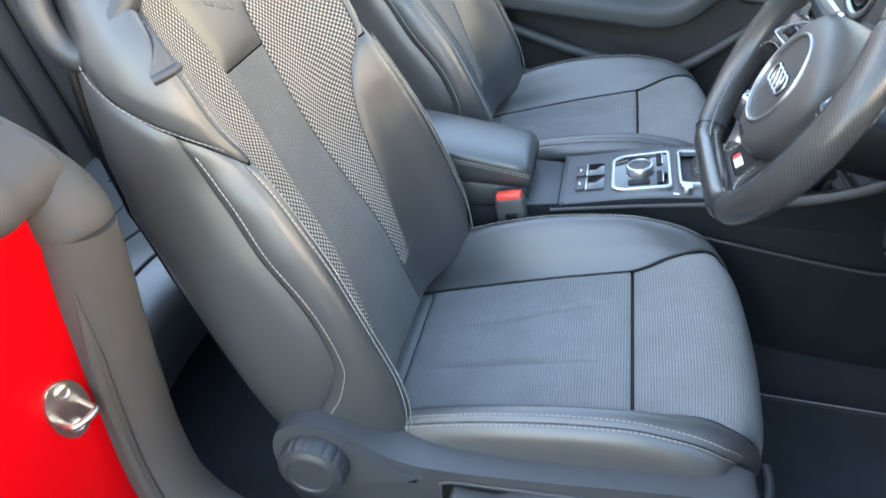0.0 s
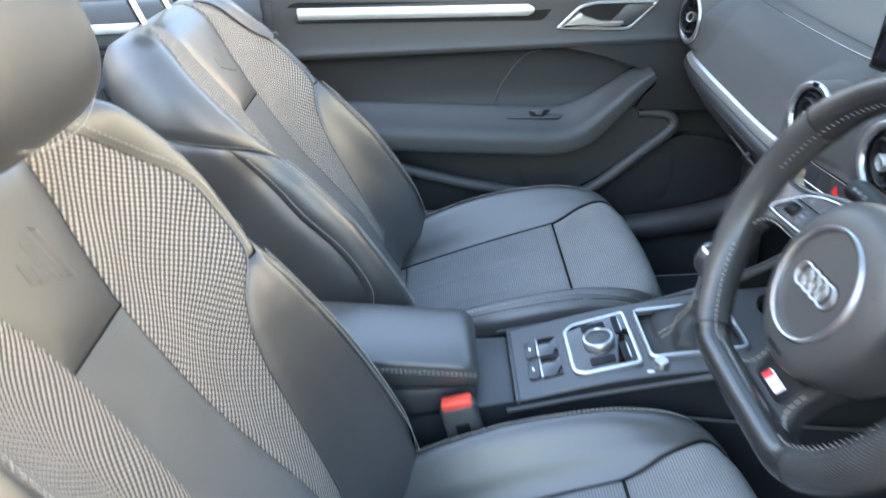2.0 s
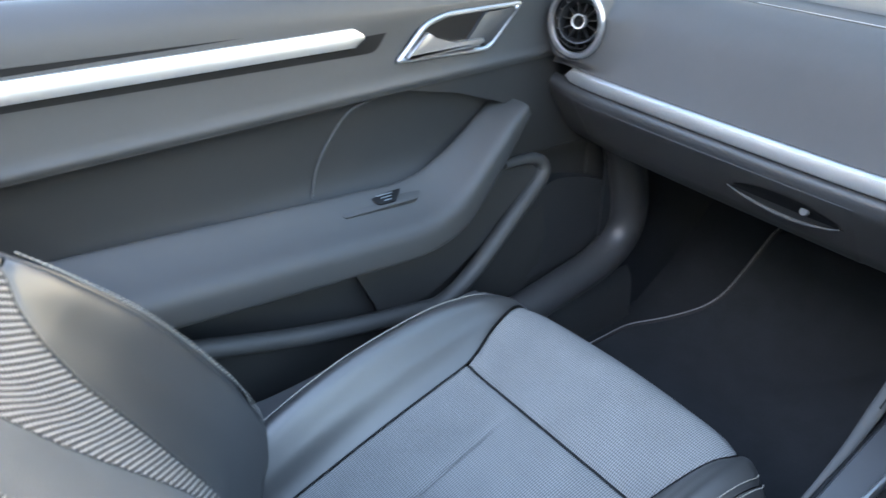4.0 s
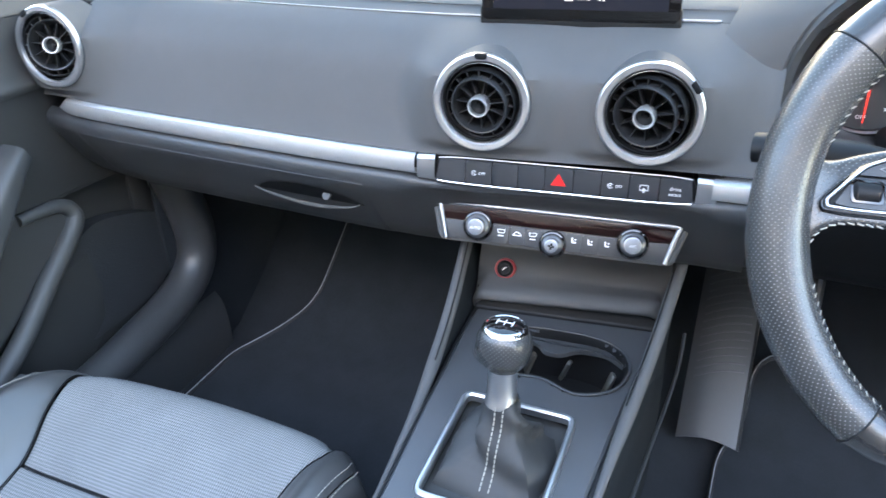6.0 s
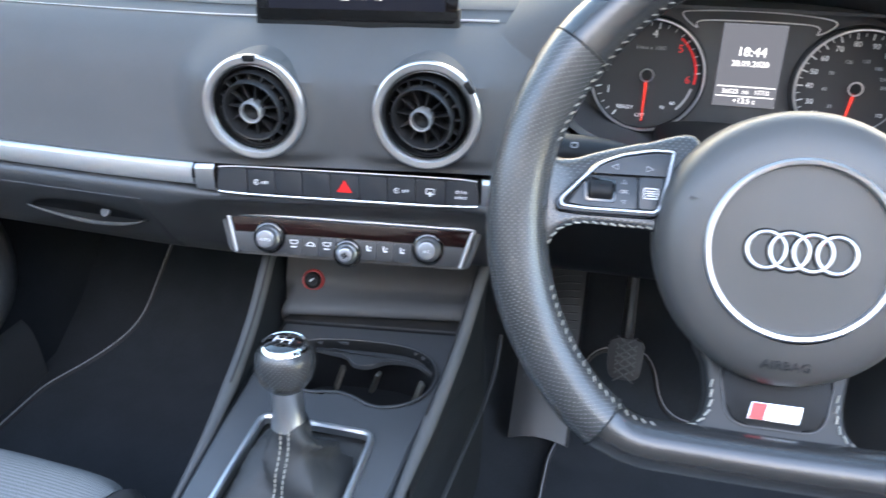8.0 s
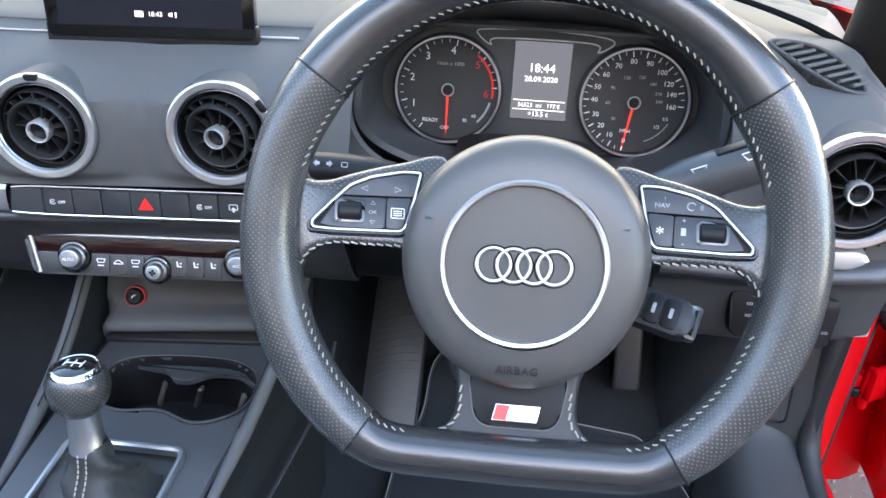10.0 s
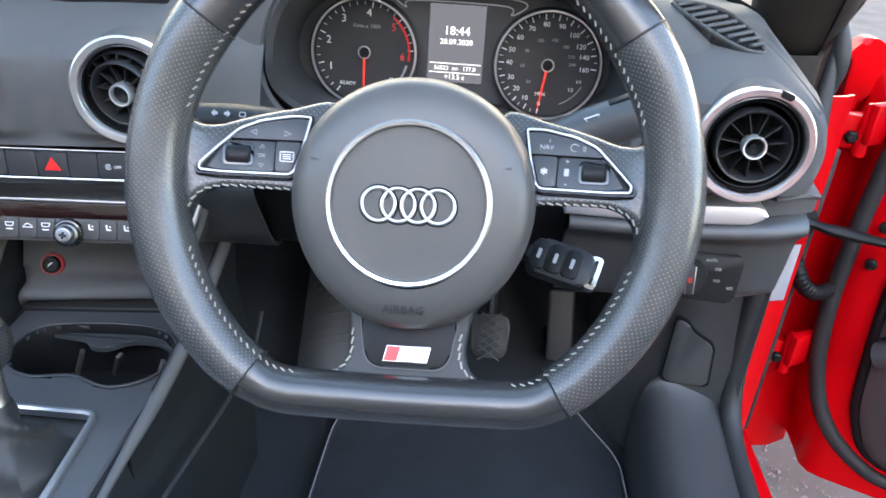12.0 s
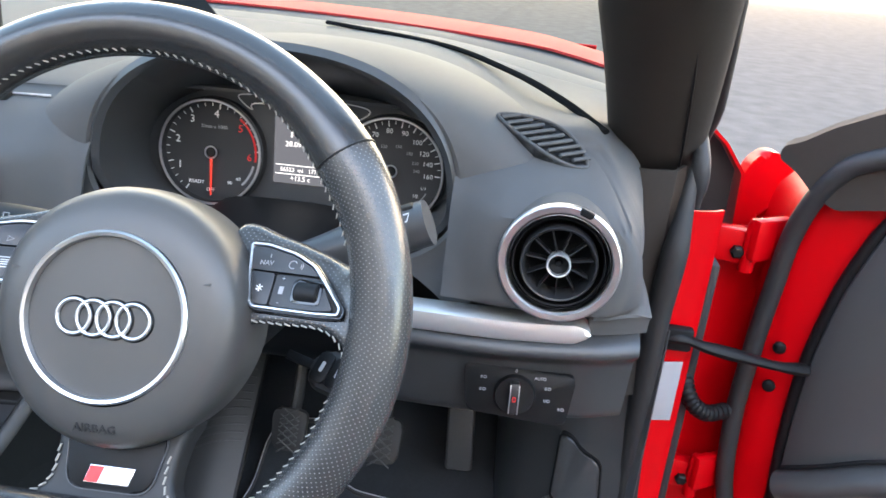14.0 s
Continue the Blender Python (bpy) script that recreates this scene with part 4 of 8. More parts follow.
# ---- round air vents ----
def air_vent(v, swing=(0, 0), twist=0.0):
    x, y, z, yaw, R = v
    m = axes((x, y, z), (math.cos(radians(yaw)), math.sin(radians(yaw)), 0), (0, 0.08, 1))
    t = thing("air_vent", "round dashboard air vent with a silver bezel and black blades", "air vent", group="dashboard vents", m=m)
    part("bezel", lathe([(R + 0.0010, -0.012), (R + 0.0012, -0.0025), (R + 0.0004, 0.0004), (R - 0.0010, 0.0014), (R - 0.0058, 0.0010), (R - 0.0068, -0.0002), (R - 0.0072, -0.006)], 80), SILVER, t, "satin silver bezel", I4)
    part("bezel_tab", prism(rounded([(-0.0065, R + 0.0008), (-0.0052, R - 0.0048), (0.0052, R - 0.0048), (0.0065, R + 0.0008)], 0.0016), -0.004, 0.0024, 0.0007), BLACK, t, "small dark tab", Matrix.Rotation(twist, 4, "Z"))
    part("inner_bezel", lathe([(R - 0.0082, -0.007), (R - 0.0080, -0.0020), (R - 0.0087, -0.0008), (R - 0.0095, -0.0018), (R - 0.0097, -0.008)], 72), CHROME, t, "thin chrome inner ring", I4)
    part("housing", lathe([(R + 0.0012, -0.003), (R + 0.0016, -0.010), (R + 0.0022, -0.024), (R + 0.003, -0.055)], 72), SOFT, t, "", I4)
    part("barrel", lathe([(R - 0.0070, -0.005), (R - 0.0098, -0.006), (R - 0.0110, -0.016), (R - 0.013, -0.028), (R - 0.018, -0.045), (0, -0.055)], 60), BLACK, t, "black barrel", I4)
    sw = Matrix.Translation((0, 0, -0.018)) @ Matrix.Rotation(swing[0], 4, "Y") @ Matrix.Rotation(swing[1], 4, "X") @ Matrix.Translation((0, 0, 0.018))
    r = R - 0.0112
    part("outer_ring", lathe([(r - 0.0004, -0.020), (r, -0.006), (r - 0.0009, -0.0042), (r - 0.0020, -0.005), (r - 0.0024, -0.016)], 60), BLACK, t, "", sw)
    part("inner_ring", lathe([(r - 0.0075, -0.020), (r - 0.0072, 0.0000), (r - 0.0080, 0.0018), (r - 0.0093, 0.0012), (r - 0.0108, -0.003), (r - 0.0130, -0.018)], 60), VENT_BLACK, t, "", sw)
    if swing != (0.0, 0.0):
        short = None
        for k in range(16):
            piece = short or rbox(0.0062, 0.0016, 0.010, 0.0005, Matrix.Translation((r - 0.0052, 0, -0.010)))
            short = part("short_blade", piece, VENT_BLACK, t, "", sw @ Matrix.Rotation(2 * math.pi * k / 16, 4, "Z")).data
    blade = None
    for k in range(11):
        mm = sw @ Matrix.Rotation(2 * math.pi * (k + 0.3) / 11, 4, "Z")
        L = r - 0.0195
        piece = blade or rbox(L, 0.0009, 0.011, 0.0003, Matrix.Translation((0.5 * L + 0.0085, 0, -0.0095)))
        blade = part("blade", piece, VENT_BLACK, t, "", mm).data
    part("throat", lathe([(r - 0.010, -0.0175), (0.012, -0.021), (0, -0.021)], 40), GROOVE, t, "", sw)
    part("hub_ring", lathe([(0.0098, -0.008), (0.0106, 0.0020), (0.0098, 0.0044), (0.0087, 0.0042), (0.0082, 0.000)], 40), BRUSHED, t, "bright hub ring", sw)
    part("hub_cap", lathe([(0.0084, -0.001), (0.0060, -0.0045), (0.0030, -0.006), (0.0022, -0.003), (0, -0.0028)], 28), BLACK, t, "", sw)
    return t


air_vent(VENTS[0], (0.35, -0.15), 0.6)
air_vent(VENTS[1], (-0.12, 0.16), 0.0)
air_vent(VENTS[2], (-0.25, 0.16), -0.95)
air_vent(VENTS[3], (0.0, 0.0), -0.35)

# ---- pop-up screen ----
SC = axes((0.0055, 0.272, 0.9785), (math.cos(radians(8)), math.sin(radians(8)), 0), (0, 0.10, 1))
scr = thing("infotainment_screen", "slim black dashboard screen showing a menu with white icons", "car screen", m=SC)
part("casing", prism(rounded(rect(0.196, 0.114), 0.005), -0.012, 0.0, 0.0012), GLOSS, scr, "gloss black casing", I4)
DOWN = Matrix.Translation((0.002, -0.0125, 0)) @ Matrix.Scale(0.98, 4)
part("display", prism(rect(0.172, 0.096, 0, 0.002), 0.0, 0.0006), LIT_DARK, scr, "dark lit display", I4)
part("oval_line", tube([(0.058 * math.cos(a), 0.008 + 0.013 * math.sin(a), 0.001) for a in np.linspace(0, 2 * math.pi, 60, endpoint=False)], 0.0006, 6, True), LIT_WHITE, scr, "", DOWN)
part("oval_mark", tube([(0.058 * math.cos(a), 0.0075 + 0.013 * math.sin(a), 0.0014) for a in np.linspace(-1.95, -1.4, 12)], 0.0011, 6), LIT_WHITE, scr, "", DOWN)
for s, x, y, z in (("Car", -0.0235, 0.0325, 0.0058), ("Tone", 0.0265, 0.033, 0.0058), ("Telephone", -0.043, 0.0195, 0.0056), ("Radio", 0.0435, 0.0155, 0.0056), ("Media", 0.016, 0.0075, 0.0058), ("Navigation", -0.017, 0.0095, 0.0058), ("Menu", 0.0, 0.0465, 0.006), ("18:43", 0.003, -0.0225, 0.0064)):
    writing(s, z, DOWN @ Matrix.Translation((x, y, 0.0012)), scr, LIT_WHITE, depth=0.0001)
part("selection", band(rect(0.031, 0.0092, -0.017, 0.0095), 0.0008, 0.0008, 0.0012), LIT_BLUE, scr, "blue selection frame", DOWN)
for x, y, w, h in ((-0.0165, -0.0015, 0.013, 0.009), (-0.042, 0.0095, 0.006, 0.012), (0.0435, 0.0065, 0.009, 0.011), (-0.0235, 0.0245, 0.011, 0.006)):
    part("icon", band(rounded(rect(w, h, x, y), 0.0012), 0.0014 if w < 0.012 else 0.004, 0.0008, 0.0013), LIT_WHITE, scr, "", DOWN)
for x, y in ((0.0155, -0.0015), (0.0265, 0.0235)):
    part("icon", tube(ring_path(0.0052, 24, (x, y, 0.001)), 0.0008, 6, True), LIT_WHITE, scr, "", DOWN)
    part("icon", tube(ring_path(0.0022, 14, (x, y, 0.001)), 0.0008, 6, True), LIT_WHITE, scr, "", DOWN)
part("icon", prism(rect(0.008, 0.0055, -0.0125, -0.0225), 0.0008, 0.0012), LIT_WHITE, scr, "", DOWN)
for k, (x, h) in enumerate(((0.0165, 0.003), (0.0185, 0.004), (0.0225, 0.005))):
    part("icon", prism(rect(0.0014, h, x, -0.0225), 0.0008, 0.0012), LIT_WHITE, scr, "", DOWN)
for x in (-0.037, 0.037):
    part("menu_line", prism(rect(0.032, 0.0009, x, 0.0405), 0.0008, 0.0012), LIT_WHITE, scr, "", DOWN)
part("screen_base", rbox(0.20, 0.03, 0.016, 0.003, SC @ Matrix.Translation((0, -0.058, -0.008))), BLACK, dash)

# ---- instrument binnacle ----
BX, BZ = 0.379, 0.868
binn = thing("instrument_cluster", "instrument cluster with two round dials and a small lit display", "instrument cluster", (BX, 0.345, 0.80))


def lip(a, grow=0.0):
    """The hood's opening at the angle a (0: right, pi: left)."""
    w = 0.174 + grow
    h = (0.128 if math.sin(a) > 0 else 0.072) + grow
    p = 0.86
    return (BX + w * math.copysign(abs(math.cos(a)) ** p, math.cos(a)), BZ + h * math.copysign(abs(math.sin(a)) ** p, math.sin(a)))


P = []
for k in range(72):
    a = 2 * math.pi * k / 72
    (x1, z1), (x2, z2), (x3, z3) = lip(a, 0.0), lip(a, -0.006), lip(a, 0.006)
    cx, cz = BX + (x1 - BX) * 0.955, BZ + 0.000 + (z1 - BZ) * (0.60 if z1 > BZ else 0.86)
    yl = 0.252 if z1 > BZ else 0.252 + 0.03 * (BZ - z1) / 0.07
    P.append([(x3, yl + 0.006, z3), (x1, yl, z1), (x2, yl + 0.004, z2), (x2 * 0.5 + cx * 0.5, 0.30, z2 * 0.5 + cz * 0.5), (cx, 0.345, cz), (cx * 0.98 + BX * 0.02, 0.356, cz)])
part("funnel", sheet(P, close_u=True), HARD, binn, "matt black hood lining")
SKIRT = [(-52, 0.570, 0.214, 0.772), (-28, 0.585, 0.222, 0.800), (0, 0.635, 0.232, 0.858), (22, 0.640, 0.275, 0.906), (42, 0.612, 0.375, 0.938), (66, 0.510, 0.53, 0.956), (90, 0.390, 0.58, 0.960), (112, 0.275, 0.54, 0.958), (135, 0.180, 0.40, 0.950), (155, 0.150, 0.295, 0.926), (180, 0.142, 0.238, 0.868), (208, 0.165, 0.214, 0.800), (232, 0.180, 0.206, 0.772)]
P = []
for k in range(73):
    d = -52 + 284 * k / 72
    x, z = lip(math.radians(d), 0.002)
    L = np.array((x, 0.252, z))
    T = np.array([lerp_table([(r[0], r[c]) for r in SKIRT], d) for c in (1, 2, 3)])
    up = max(0.0, math.sin(math.radians(d)))
    C = np.array((L[0] * 0.45 + T[0] * 0.55, L[1] + 0.004 + 0.42 * up * (T[1] - L[1]), L[2] * (0.5 + 0.5 * up) + T[2] * (0.5 - 0.5 * up) + 0.006 * up))
    P.append([tuple(L * (1 - t) ** 2 + C * 2 * t * (1 - t) + T * t * t + np.array((0, 0.004 if t == 0 else 0, 0))) for t in (j / 18 for j in range(19))])
part("hood", sheet(P), SOFT, binn, "soft dark plastic hood")
CL = axes((BX + 0.003, 0.348, 0.868), (1, 0, 0), (0, 0.16, 1))
part("binnacle_backing", rbox(0.50, 0.012, 0.22, 0.003, Matrix.Translation((0.47, 0.40, 0.79))), BLACK, binn, "black rear wall of the instrument housing")
clus = part("dial_plate", prism([p for p in ((0.168 * math.copysign(abs(math.cos(a)) ** 0.7, math.cos(a)), (0.075 if math.sin(a) > 0 else 0.062) * math.copysign(abs(math.sin(a)) ** 0.8, math.sin(a))) for a in np.linspace(0, 2 * math.pi, 64, endpoint=False))], -0.01, 0.0), HARD, binn, "", CL)
part("plate_trim", tube([(0.172 * math.copysign(abs(math.cos(a)) ** 0.7, math.cos(a)), (0.079 if math.sin(a) > 0 else 0.066) * math.copysign(abs(math.sin(a)) ** 0.8, math.sin(a)), 0.008) for a in np.linspace(0, 2 * math.pi, 80, endpoint=False)], 0.0016, 6, True), HARD, clus, "", I4)


def dial(x, marks, needle, numerals, name, sub=()):
    R = 0.0545
    m = Matrix.Translation((x, 0.0, 0.002))
    d = part(name, lathe([(R + 0.004, -0.002), (R + 0.0035, 0.008), (R + 0.0012, 0.010), (R - 0.001, 0.006), (R - 0.002, 0.0005), (0, 0.0)], 64), RUBBER, binn, "", CL @ m)
    part("dial_ring", lathe([(R + 0.0016, 0.0095), (R + 0.0006, 0.0112), (R - 0.0006, 0.0112), (R - 0.0014, 0.0095)], 64), SILVER, d, "thin silver ring", I4)
    for a, big, red in marks:
        L = 0.006 if big else 0.0035
        part("tick", prism(rect(L, 0.0011 if big else 0.0006, R - 0.003 - L / 2, 0), 0.0006, 0.0011), RED_INK if red else WHITE_INK, d, "", Matrix.Rotation(radians(a), 4, "Z"))
    for s, a, r, size, ink in numerals:
        writing(s, size, Matrix.Translation((r * math.cos(radians(a)), r * math.sin(radians(a)), 0.001)), d, ink, depth=0.0002)
    part("needle", prism([(-0.0012, 0.0), (0.0012, 0.0), (0.0005, 0.046), (-0.0005, 0.046)], 0.005, 0.0062), LIT_RED, d, "red needle", Matrix.Rotation(radians(needle - 90), 4, "Z"))
    part("needle_boss", lathe([(0.0052, 0.001), (0.0052, 0.006), (0.0045, 0.0072), (0.0, 0.0075)], 30), BLACK, d, "", I4)
    part("boss_ring", tube(ring_path(0.0062, 28, (0, 0, 0.0066)), 0.0008, 6, True), SILVER, d, "", I4)
    return d


def around(a0, a1, n, every, red=None):
    return [(a0 + (a1 - a0) * i / n, i % every == 0, red is not None and i >= red) for i in range(n + 1)]


tacho = dial(-0.0965, around(235, 5, 24, 4), 270, [("1", 205, 0.040, 0.011, WHITE_INK), ("2", 165, 0.040, 0.011, WHITE_INK), ("3", 125, 0.040, 0.011, WHITE_INK), ("4", 85, 0.040, 0.011, WHITE_INK), ("5", 42, 0.040, 0.011, RED_INK), ("6", -4, 0.040, 0.011, RED_INK), ("1/min x 1000", 88, 0.0265, 0.0055, GREY_INK), ("READY", 242, 0.038, 0.0055, WHITE_INK), ("OFF", 267, 0.041, 0.0055, WHITE_INK), ("90", 301, 0.037, 0.005, WHITE_INK), ("60", 317, 0.039, 0.005, WHITE_INK)], "rev_counter")
part("red_arc", tube([(0.047 * math.cos(radians(a)), 0.047 * math.sin(radians(a)), 0.001) for a in np.linspace(52, -8, 20)], 0.0012, 6, flat=0.4), RED_INK, tacho, "red arc", I4)
for a0, a1 in ((-14, -45),):
    part("dark_arc", tube([(0.046 * math.cos(radians(a)), 0.046 * math.sin(radians(a)), 0.001) for a in np.linspace(a0, a1, 12)], 0.0012, 6, flat=0.4), GREY_INK, tacho, "", I4)
SP = [("0", 263, 0.041), ("10", 240, 0.041), ("20", 221, 0.040), ("30", 202, 0.040), ("40", 180, 0.040), ("50", 161, 0.0405), ("60", 140, 0.0405), ("70", 119, 0.0405), ("80", 97, 0.041), ("90", 74, 0.041), ("100", 52, 0.040), ("120", 32, 0.0385), ("140", 15, 0.0385), ("160", -4, 0.0385)]
speedo = dial(0.0965, around(263, -2, 32, 2), 262, [(s, a, r, 0.0072, WHITE_INK) for s, a, r in SP] + [("MPH", 261, 0.031, 0.0055, WHITE_INK), ("1/1", -24, 0.038, 0.005, WHITE_INK), ("1/2", -42, 0.036, 0.005, WHITE_INK)] + [(s, a, 0.026, 0.0048, GREY_INK) for s, a in (("30", 225), ("60", 185), ("90", 150), ("120", 112), ("150", 78), ("180", 48), ("210", 22), ("240", 4))], "speedometer")
part("dark_arc", tube([(0.043 * math.cos(radians(a)), 0.043 * math.sin(radians(a)), 0.001) for a in np.linspace(-28, -68, 14)], 0.0005, 6, flat=0.4), GREY_INK, speedo, "", I4)
info = part("info_display", prism(rect(0.0585, 0.079, -0.0005, 0.0145), 0.0, 0.003), LIT_PANEL, binn, "pale lit information display", CL)
for s, y, z in (("18:44", 0.0275, 0.0125), ("28.09.2020", 0.0165, 0.0078), ("+13.5 c", -0.0195, 0.0072)):
    writing(s, z, Matrix.Translation((-0.0005, y, 0.0033)), info, LIT_WHITE, depth=0.0001)
writing("56523  mi   177.0", 0.0062, Matrix.Translation((-0.0005, -0.0105, 0.0033)), info, LIT_WHITE, depth=0.0001)
for y in (-0.0055, -0.0150):
    part("display_line", prism(rect(0.054, 0.0008, -0.0005, y), 0.003, 0.0034), LIT_WHITE, info, "", I4)
part("lamp_bar_line", tube([(x, y, 0.003) for x, y in spline([(-0.070, 0.0605), (-0.055, 0.0485), (-0.047, 0.0555), (0.047, 0.0555), (0.055, 0.047), (0.070, 0.0570), (0.055, 0.0625), (0, 0.0655), (-0.055, 0.0640)], 72, True)], 0.0007, 6, True), SILVER, clus, "thin silver outline", I4)

# driver's side: defroster grille, light switch, lower panels
GO = [(-0.064, -0.002), (-0.035, 0.024), (0.0, 0.034), (0.030, 0.024), (0.052, 0.002), (0.048, -0.012), (0.022, -0.020), (-0.020, -0.016)]
GO = [tuple(p) for p in spline([(x * 0.84, y * 0.86) for x, y in GO], 64, True)]


def defroster(sg):
    gr = axes((sg * 0.632, 0.288, 0.9290), (0.086, -sg * 0.024, -sg * 0.033), (sg * 0.019, 0.041, 0.0155))
    o = [(sg * x, y) for x, y in GO][::sg]
    grille = part("defroster_grille", band(o, 0.003, -0.020, 0.003, bevel=0.001), SOFT, dash, "slotted defroster grille", gr)
    part("grille_well", prism(o, -0.020, 0.0), BLACK, grille, "", I4)
    for k in range(9):
        t = (k + 0.5) / 9
        x = -0.047 + 0.087 * t
        h = 0.040 * math.sin(math.pi * (0.12 + 0.76 * t))
        part("slat", rbox(0.0034, h, 0.005, 0.0008, Matrix.Translation((sg * x, 0.0055 - 0.004 * t, 0.0015)) @ Matrix.Rotation(-sg * 0.63, 4, "Z") @ Matrix.Rotation(sg * 0.4, 4, "Y")), SOFT, grille, "", I4)


defroster(1)
defroster(-1)
part("top_seam", tube(spline([(0.30, 0.745, 0.9655), (0.481, 0.670, 0.9585), (0.585, 0.530, 0.9525), (0.645, 0.415, 0.946), (0.690, 0.350, 0.930)], 40), 0.0060, 8, flat=0.5), GROOVE, dash, "dark seam across the dash top")

def low_driver(x):
    y = y0(x)
    return [(y + 0.014, 0.770), (y + 0.000, 0.764), (y - 0.004, 0.754), (y + 0.010, 0.742), (y + 0.016, 0.730), (y + 0.024, 0.690), (y + 0.034, 0.664), (y + 0.07, 0.655), (y + 0.17, 0.66)]


part("lower_dash_panel", thick(dash_sheet(low_driver, 0.505, 0.738, 40, 30), 0.003), HARD, dash)
# the stretch behind the wheel is black where its neighbours are HARD
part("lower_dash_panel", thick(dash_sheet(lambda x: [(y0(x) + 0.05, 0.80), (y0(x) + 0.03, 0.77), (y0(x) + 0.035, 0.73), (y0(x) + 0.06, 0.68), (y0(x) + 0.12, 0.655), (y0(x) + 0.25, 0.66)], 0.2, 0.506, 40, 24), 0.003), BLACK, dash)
LS = axes((0.634, 0.2155, 0.706), (0.998, 0.05, 0), (0, 0.24, 0.97))
lsw = part("light_switch", prism(rounded([(-0.055, 0.025), (-0.05, -0.022), (0.045, -0.030), (0.052, 0.020)], 0.008), -0.01, 0.004, 0.002), BLACK, dash, "dark headlamp switch panel with a rotary knob", LS)
part("rotary_knob", lathe([(0.0195, 0.002), (0.0195, 0.006), (0.018, 0.010), (0.0, 0.010)], 40), BLACK, lsw, "", Matrix.Translation((-0.005, -0.002, 0)))
part("knob_bar", rbox(0.0085, 0.030, 0.012, 0.002, Matrix.Translation((-0.006, -0.002, 0.014))), VENT_BLACK, lsw, "dark knob bar with bright edges", I4)
for x in (-0.0100, -0.0020):
    part("bar_edge", rbox(0.0011, 0.028, 0.0012, 0.0004, Matrix.Translation((x, -0.002, 0.0202))), SILVER, lsw, "", I4)
part("knob_mark", band(rounded(rect(0.0034, 0.0050, -0.006, -0.002), 0.0015), 0.0008, 0.0200, 0.0205), RED_INK, lsw, "", I4)
writing("AUTO", 0.0040, Matrix.Translation((0.018, 0.015, 0.0042)), lsw, GREY_INK)
writing("0", 0.0045, Matrix.Translation((-0.005, 0.0205, 0.0042)), lsw, GREY_INK)
for x, y in ((-0.035, 0.012), (-0.035, 0.000), (0.026, 0.006), (0.026, -0.006), (0.040, -0.013)):
    part("mark", band(rounded(rect(0.0030, 0.0028, x + 0.0012, y), 0.0012), 0.0005, 0.004, 0.0043), GREY_INK, lsw, "", I4)
    for dy in (-0.0010, 0.0, 0.0010):
        part("mark", prism(rect(0.0022, 0.0004, x - 0.0022, y + dy), 0.004, 0.0043), GREY_INK, lsw, "", I4)

# ---- steering wheel: x right, y up the wheel, z towards the driver ----
_k = radians(1.2)
_r = radians(24.3)
_up = Vector((0, math.sin(_r), math.cos(_r)))
MW = axes((0.373, -0.011, 0.867), Vector((1, 0, 0)) * math.cos(_k) + _up * math.sin(_k), _up)
wheel = thing("steering_wheel", "flat-bottomed black leather steering wheel with pale stitching", "steering wheel", m=MW)
RC, VC = 0.1650, 0.0145


def rim_curve():
    """Centre line of the rim, a circle cut flat at the bottom; starts at the top and runs clockwise."""
    pts = []
    for d in np.linspace(90, -47, 60):
        pts.append((RC * math.cos(radians(d)), VC + RC * math.sin(radians(d))))
    a = pts[-1]
    pts += [(a[0] - 0.017, a[1] - 0.0125), (0.078, -0.1245), (0.055, -0.1255), (0.03, -0.126), (0.0, -0.1263)]
    left = [(-x, y) for x, y in pts[1:-1]][::-1]
    return pts + left


RIM = [(x, y, 0.0) for x, y in spline(rim_curve(), 300, True)]


def rim_radius(p):
    d = math.degrees(math.atan2(p[1] - VC, abs(p[0])))
    r = 0.0166
    r += 0.0026 * math.exp(-((d - 33) / 14) ** 2) + 0.0026 * math.exp(-((d + 12) / 32) ** 2)
    if d < -55:
        r -= 0.0012
    return r


def rim_tube(i0, i1, grow=0.0, n=28):
    pts, rad = [], []
    for i in range(i0, i1 + 1):
        pts.append(RIM[i % 300])
        rad.append(rim_radius(RIM[i % 300]) + grow)
    fr = frames([RIM[(i) % 300] for i in range(i0 - 1, i1 + 2)], False, (0, 0, 1))[1:-1]
    P = [[p + s * (q * 1.0 * math.cos(a)) + u * (q * 1.10 * math.sin(a)) for a in (2 * math.pi * k / n for k in range(n))] for (p, t, s, u), q in zip(fr, rad)]
    return sheet(P, close_v=True)


def near_index(x, y):
    return min(range(300), key=lambda i: (RIM[i][0] - x) ** 2 + (RIM[i][1] - y) ** 2)


i_r, i_br, i_bl, i_l = near_index(0.135, 0.112), near_index(0.102, -0.118), near_index(-0.100, -0.118), near_index(-0.137, 0.112)
part("rim_top", rim_tube(i_l - 300, i_r), WHEEL_LEATHER, wheel, "smooth black leather", I4)
part("rim_side", rim_tube(i_r, i_br), PERF, wheel, "perforated black leather", I4)
part("rim_side", rim_tube(i_bl, i_l), PERF, wheel, "perforated black leather", I4)
part("rim_bottom", rim_tube(i_br, i_bl), WHEEL_LEATHER, wheel, "smooth black leather", I4)
for i in (i_r, i_br, i_bl, i_l):
    p, t, s, u = frames(RIM, True, (0, 0, 1))[i % 300]
    q = rim_radius(RIM[i % 300]) + 0.0001
    part("rim_seam", tube([p + s * (q * math.cos(a)) + u * (q * 1.10 * math.sin(a)) for a in (2 * math.pi * k / 32 for k in range(32))], 0.0007, 6, True, up=None), BLACK, wheel, "", I4)
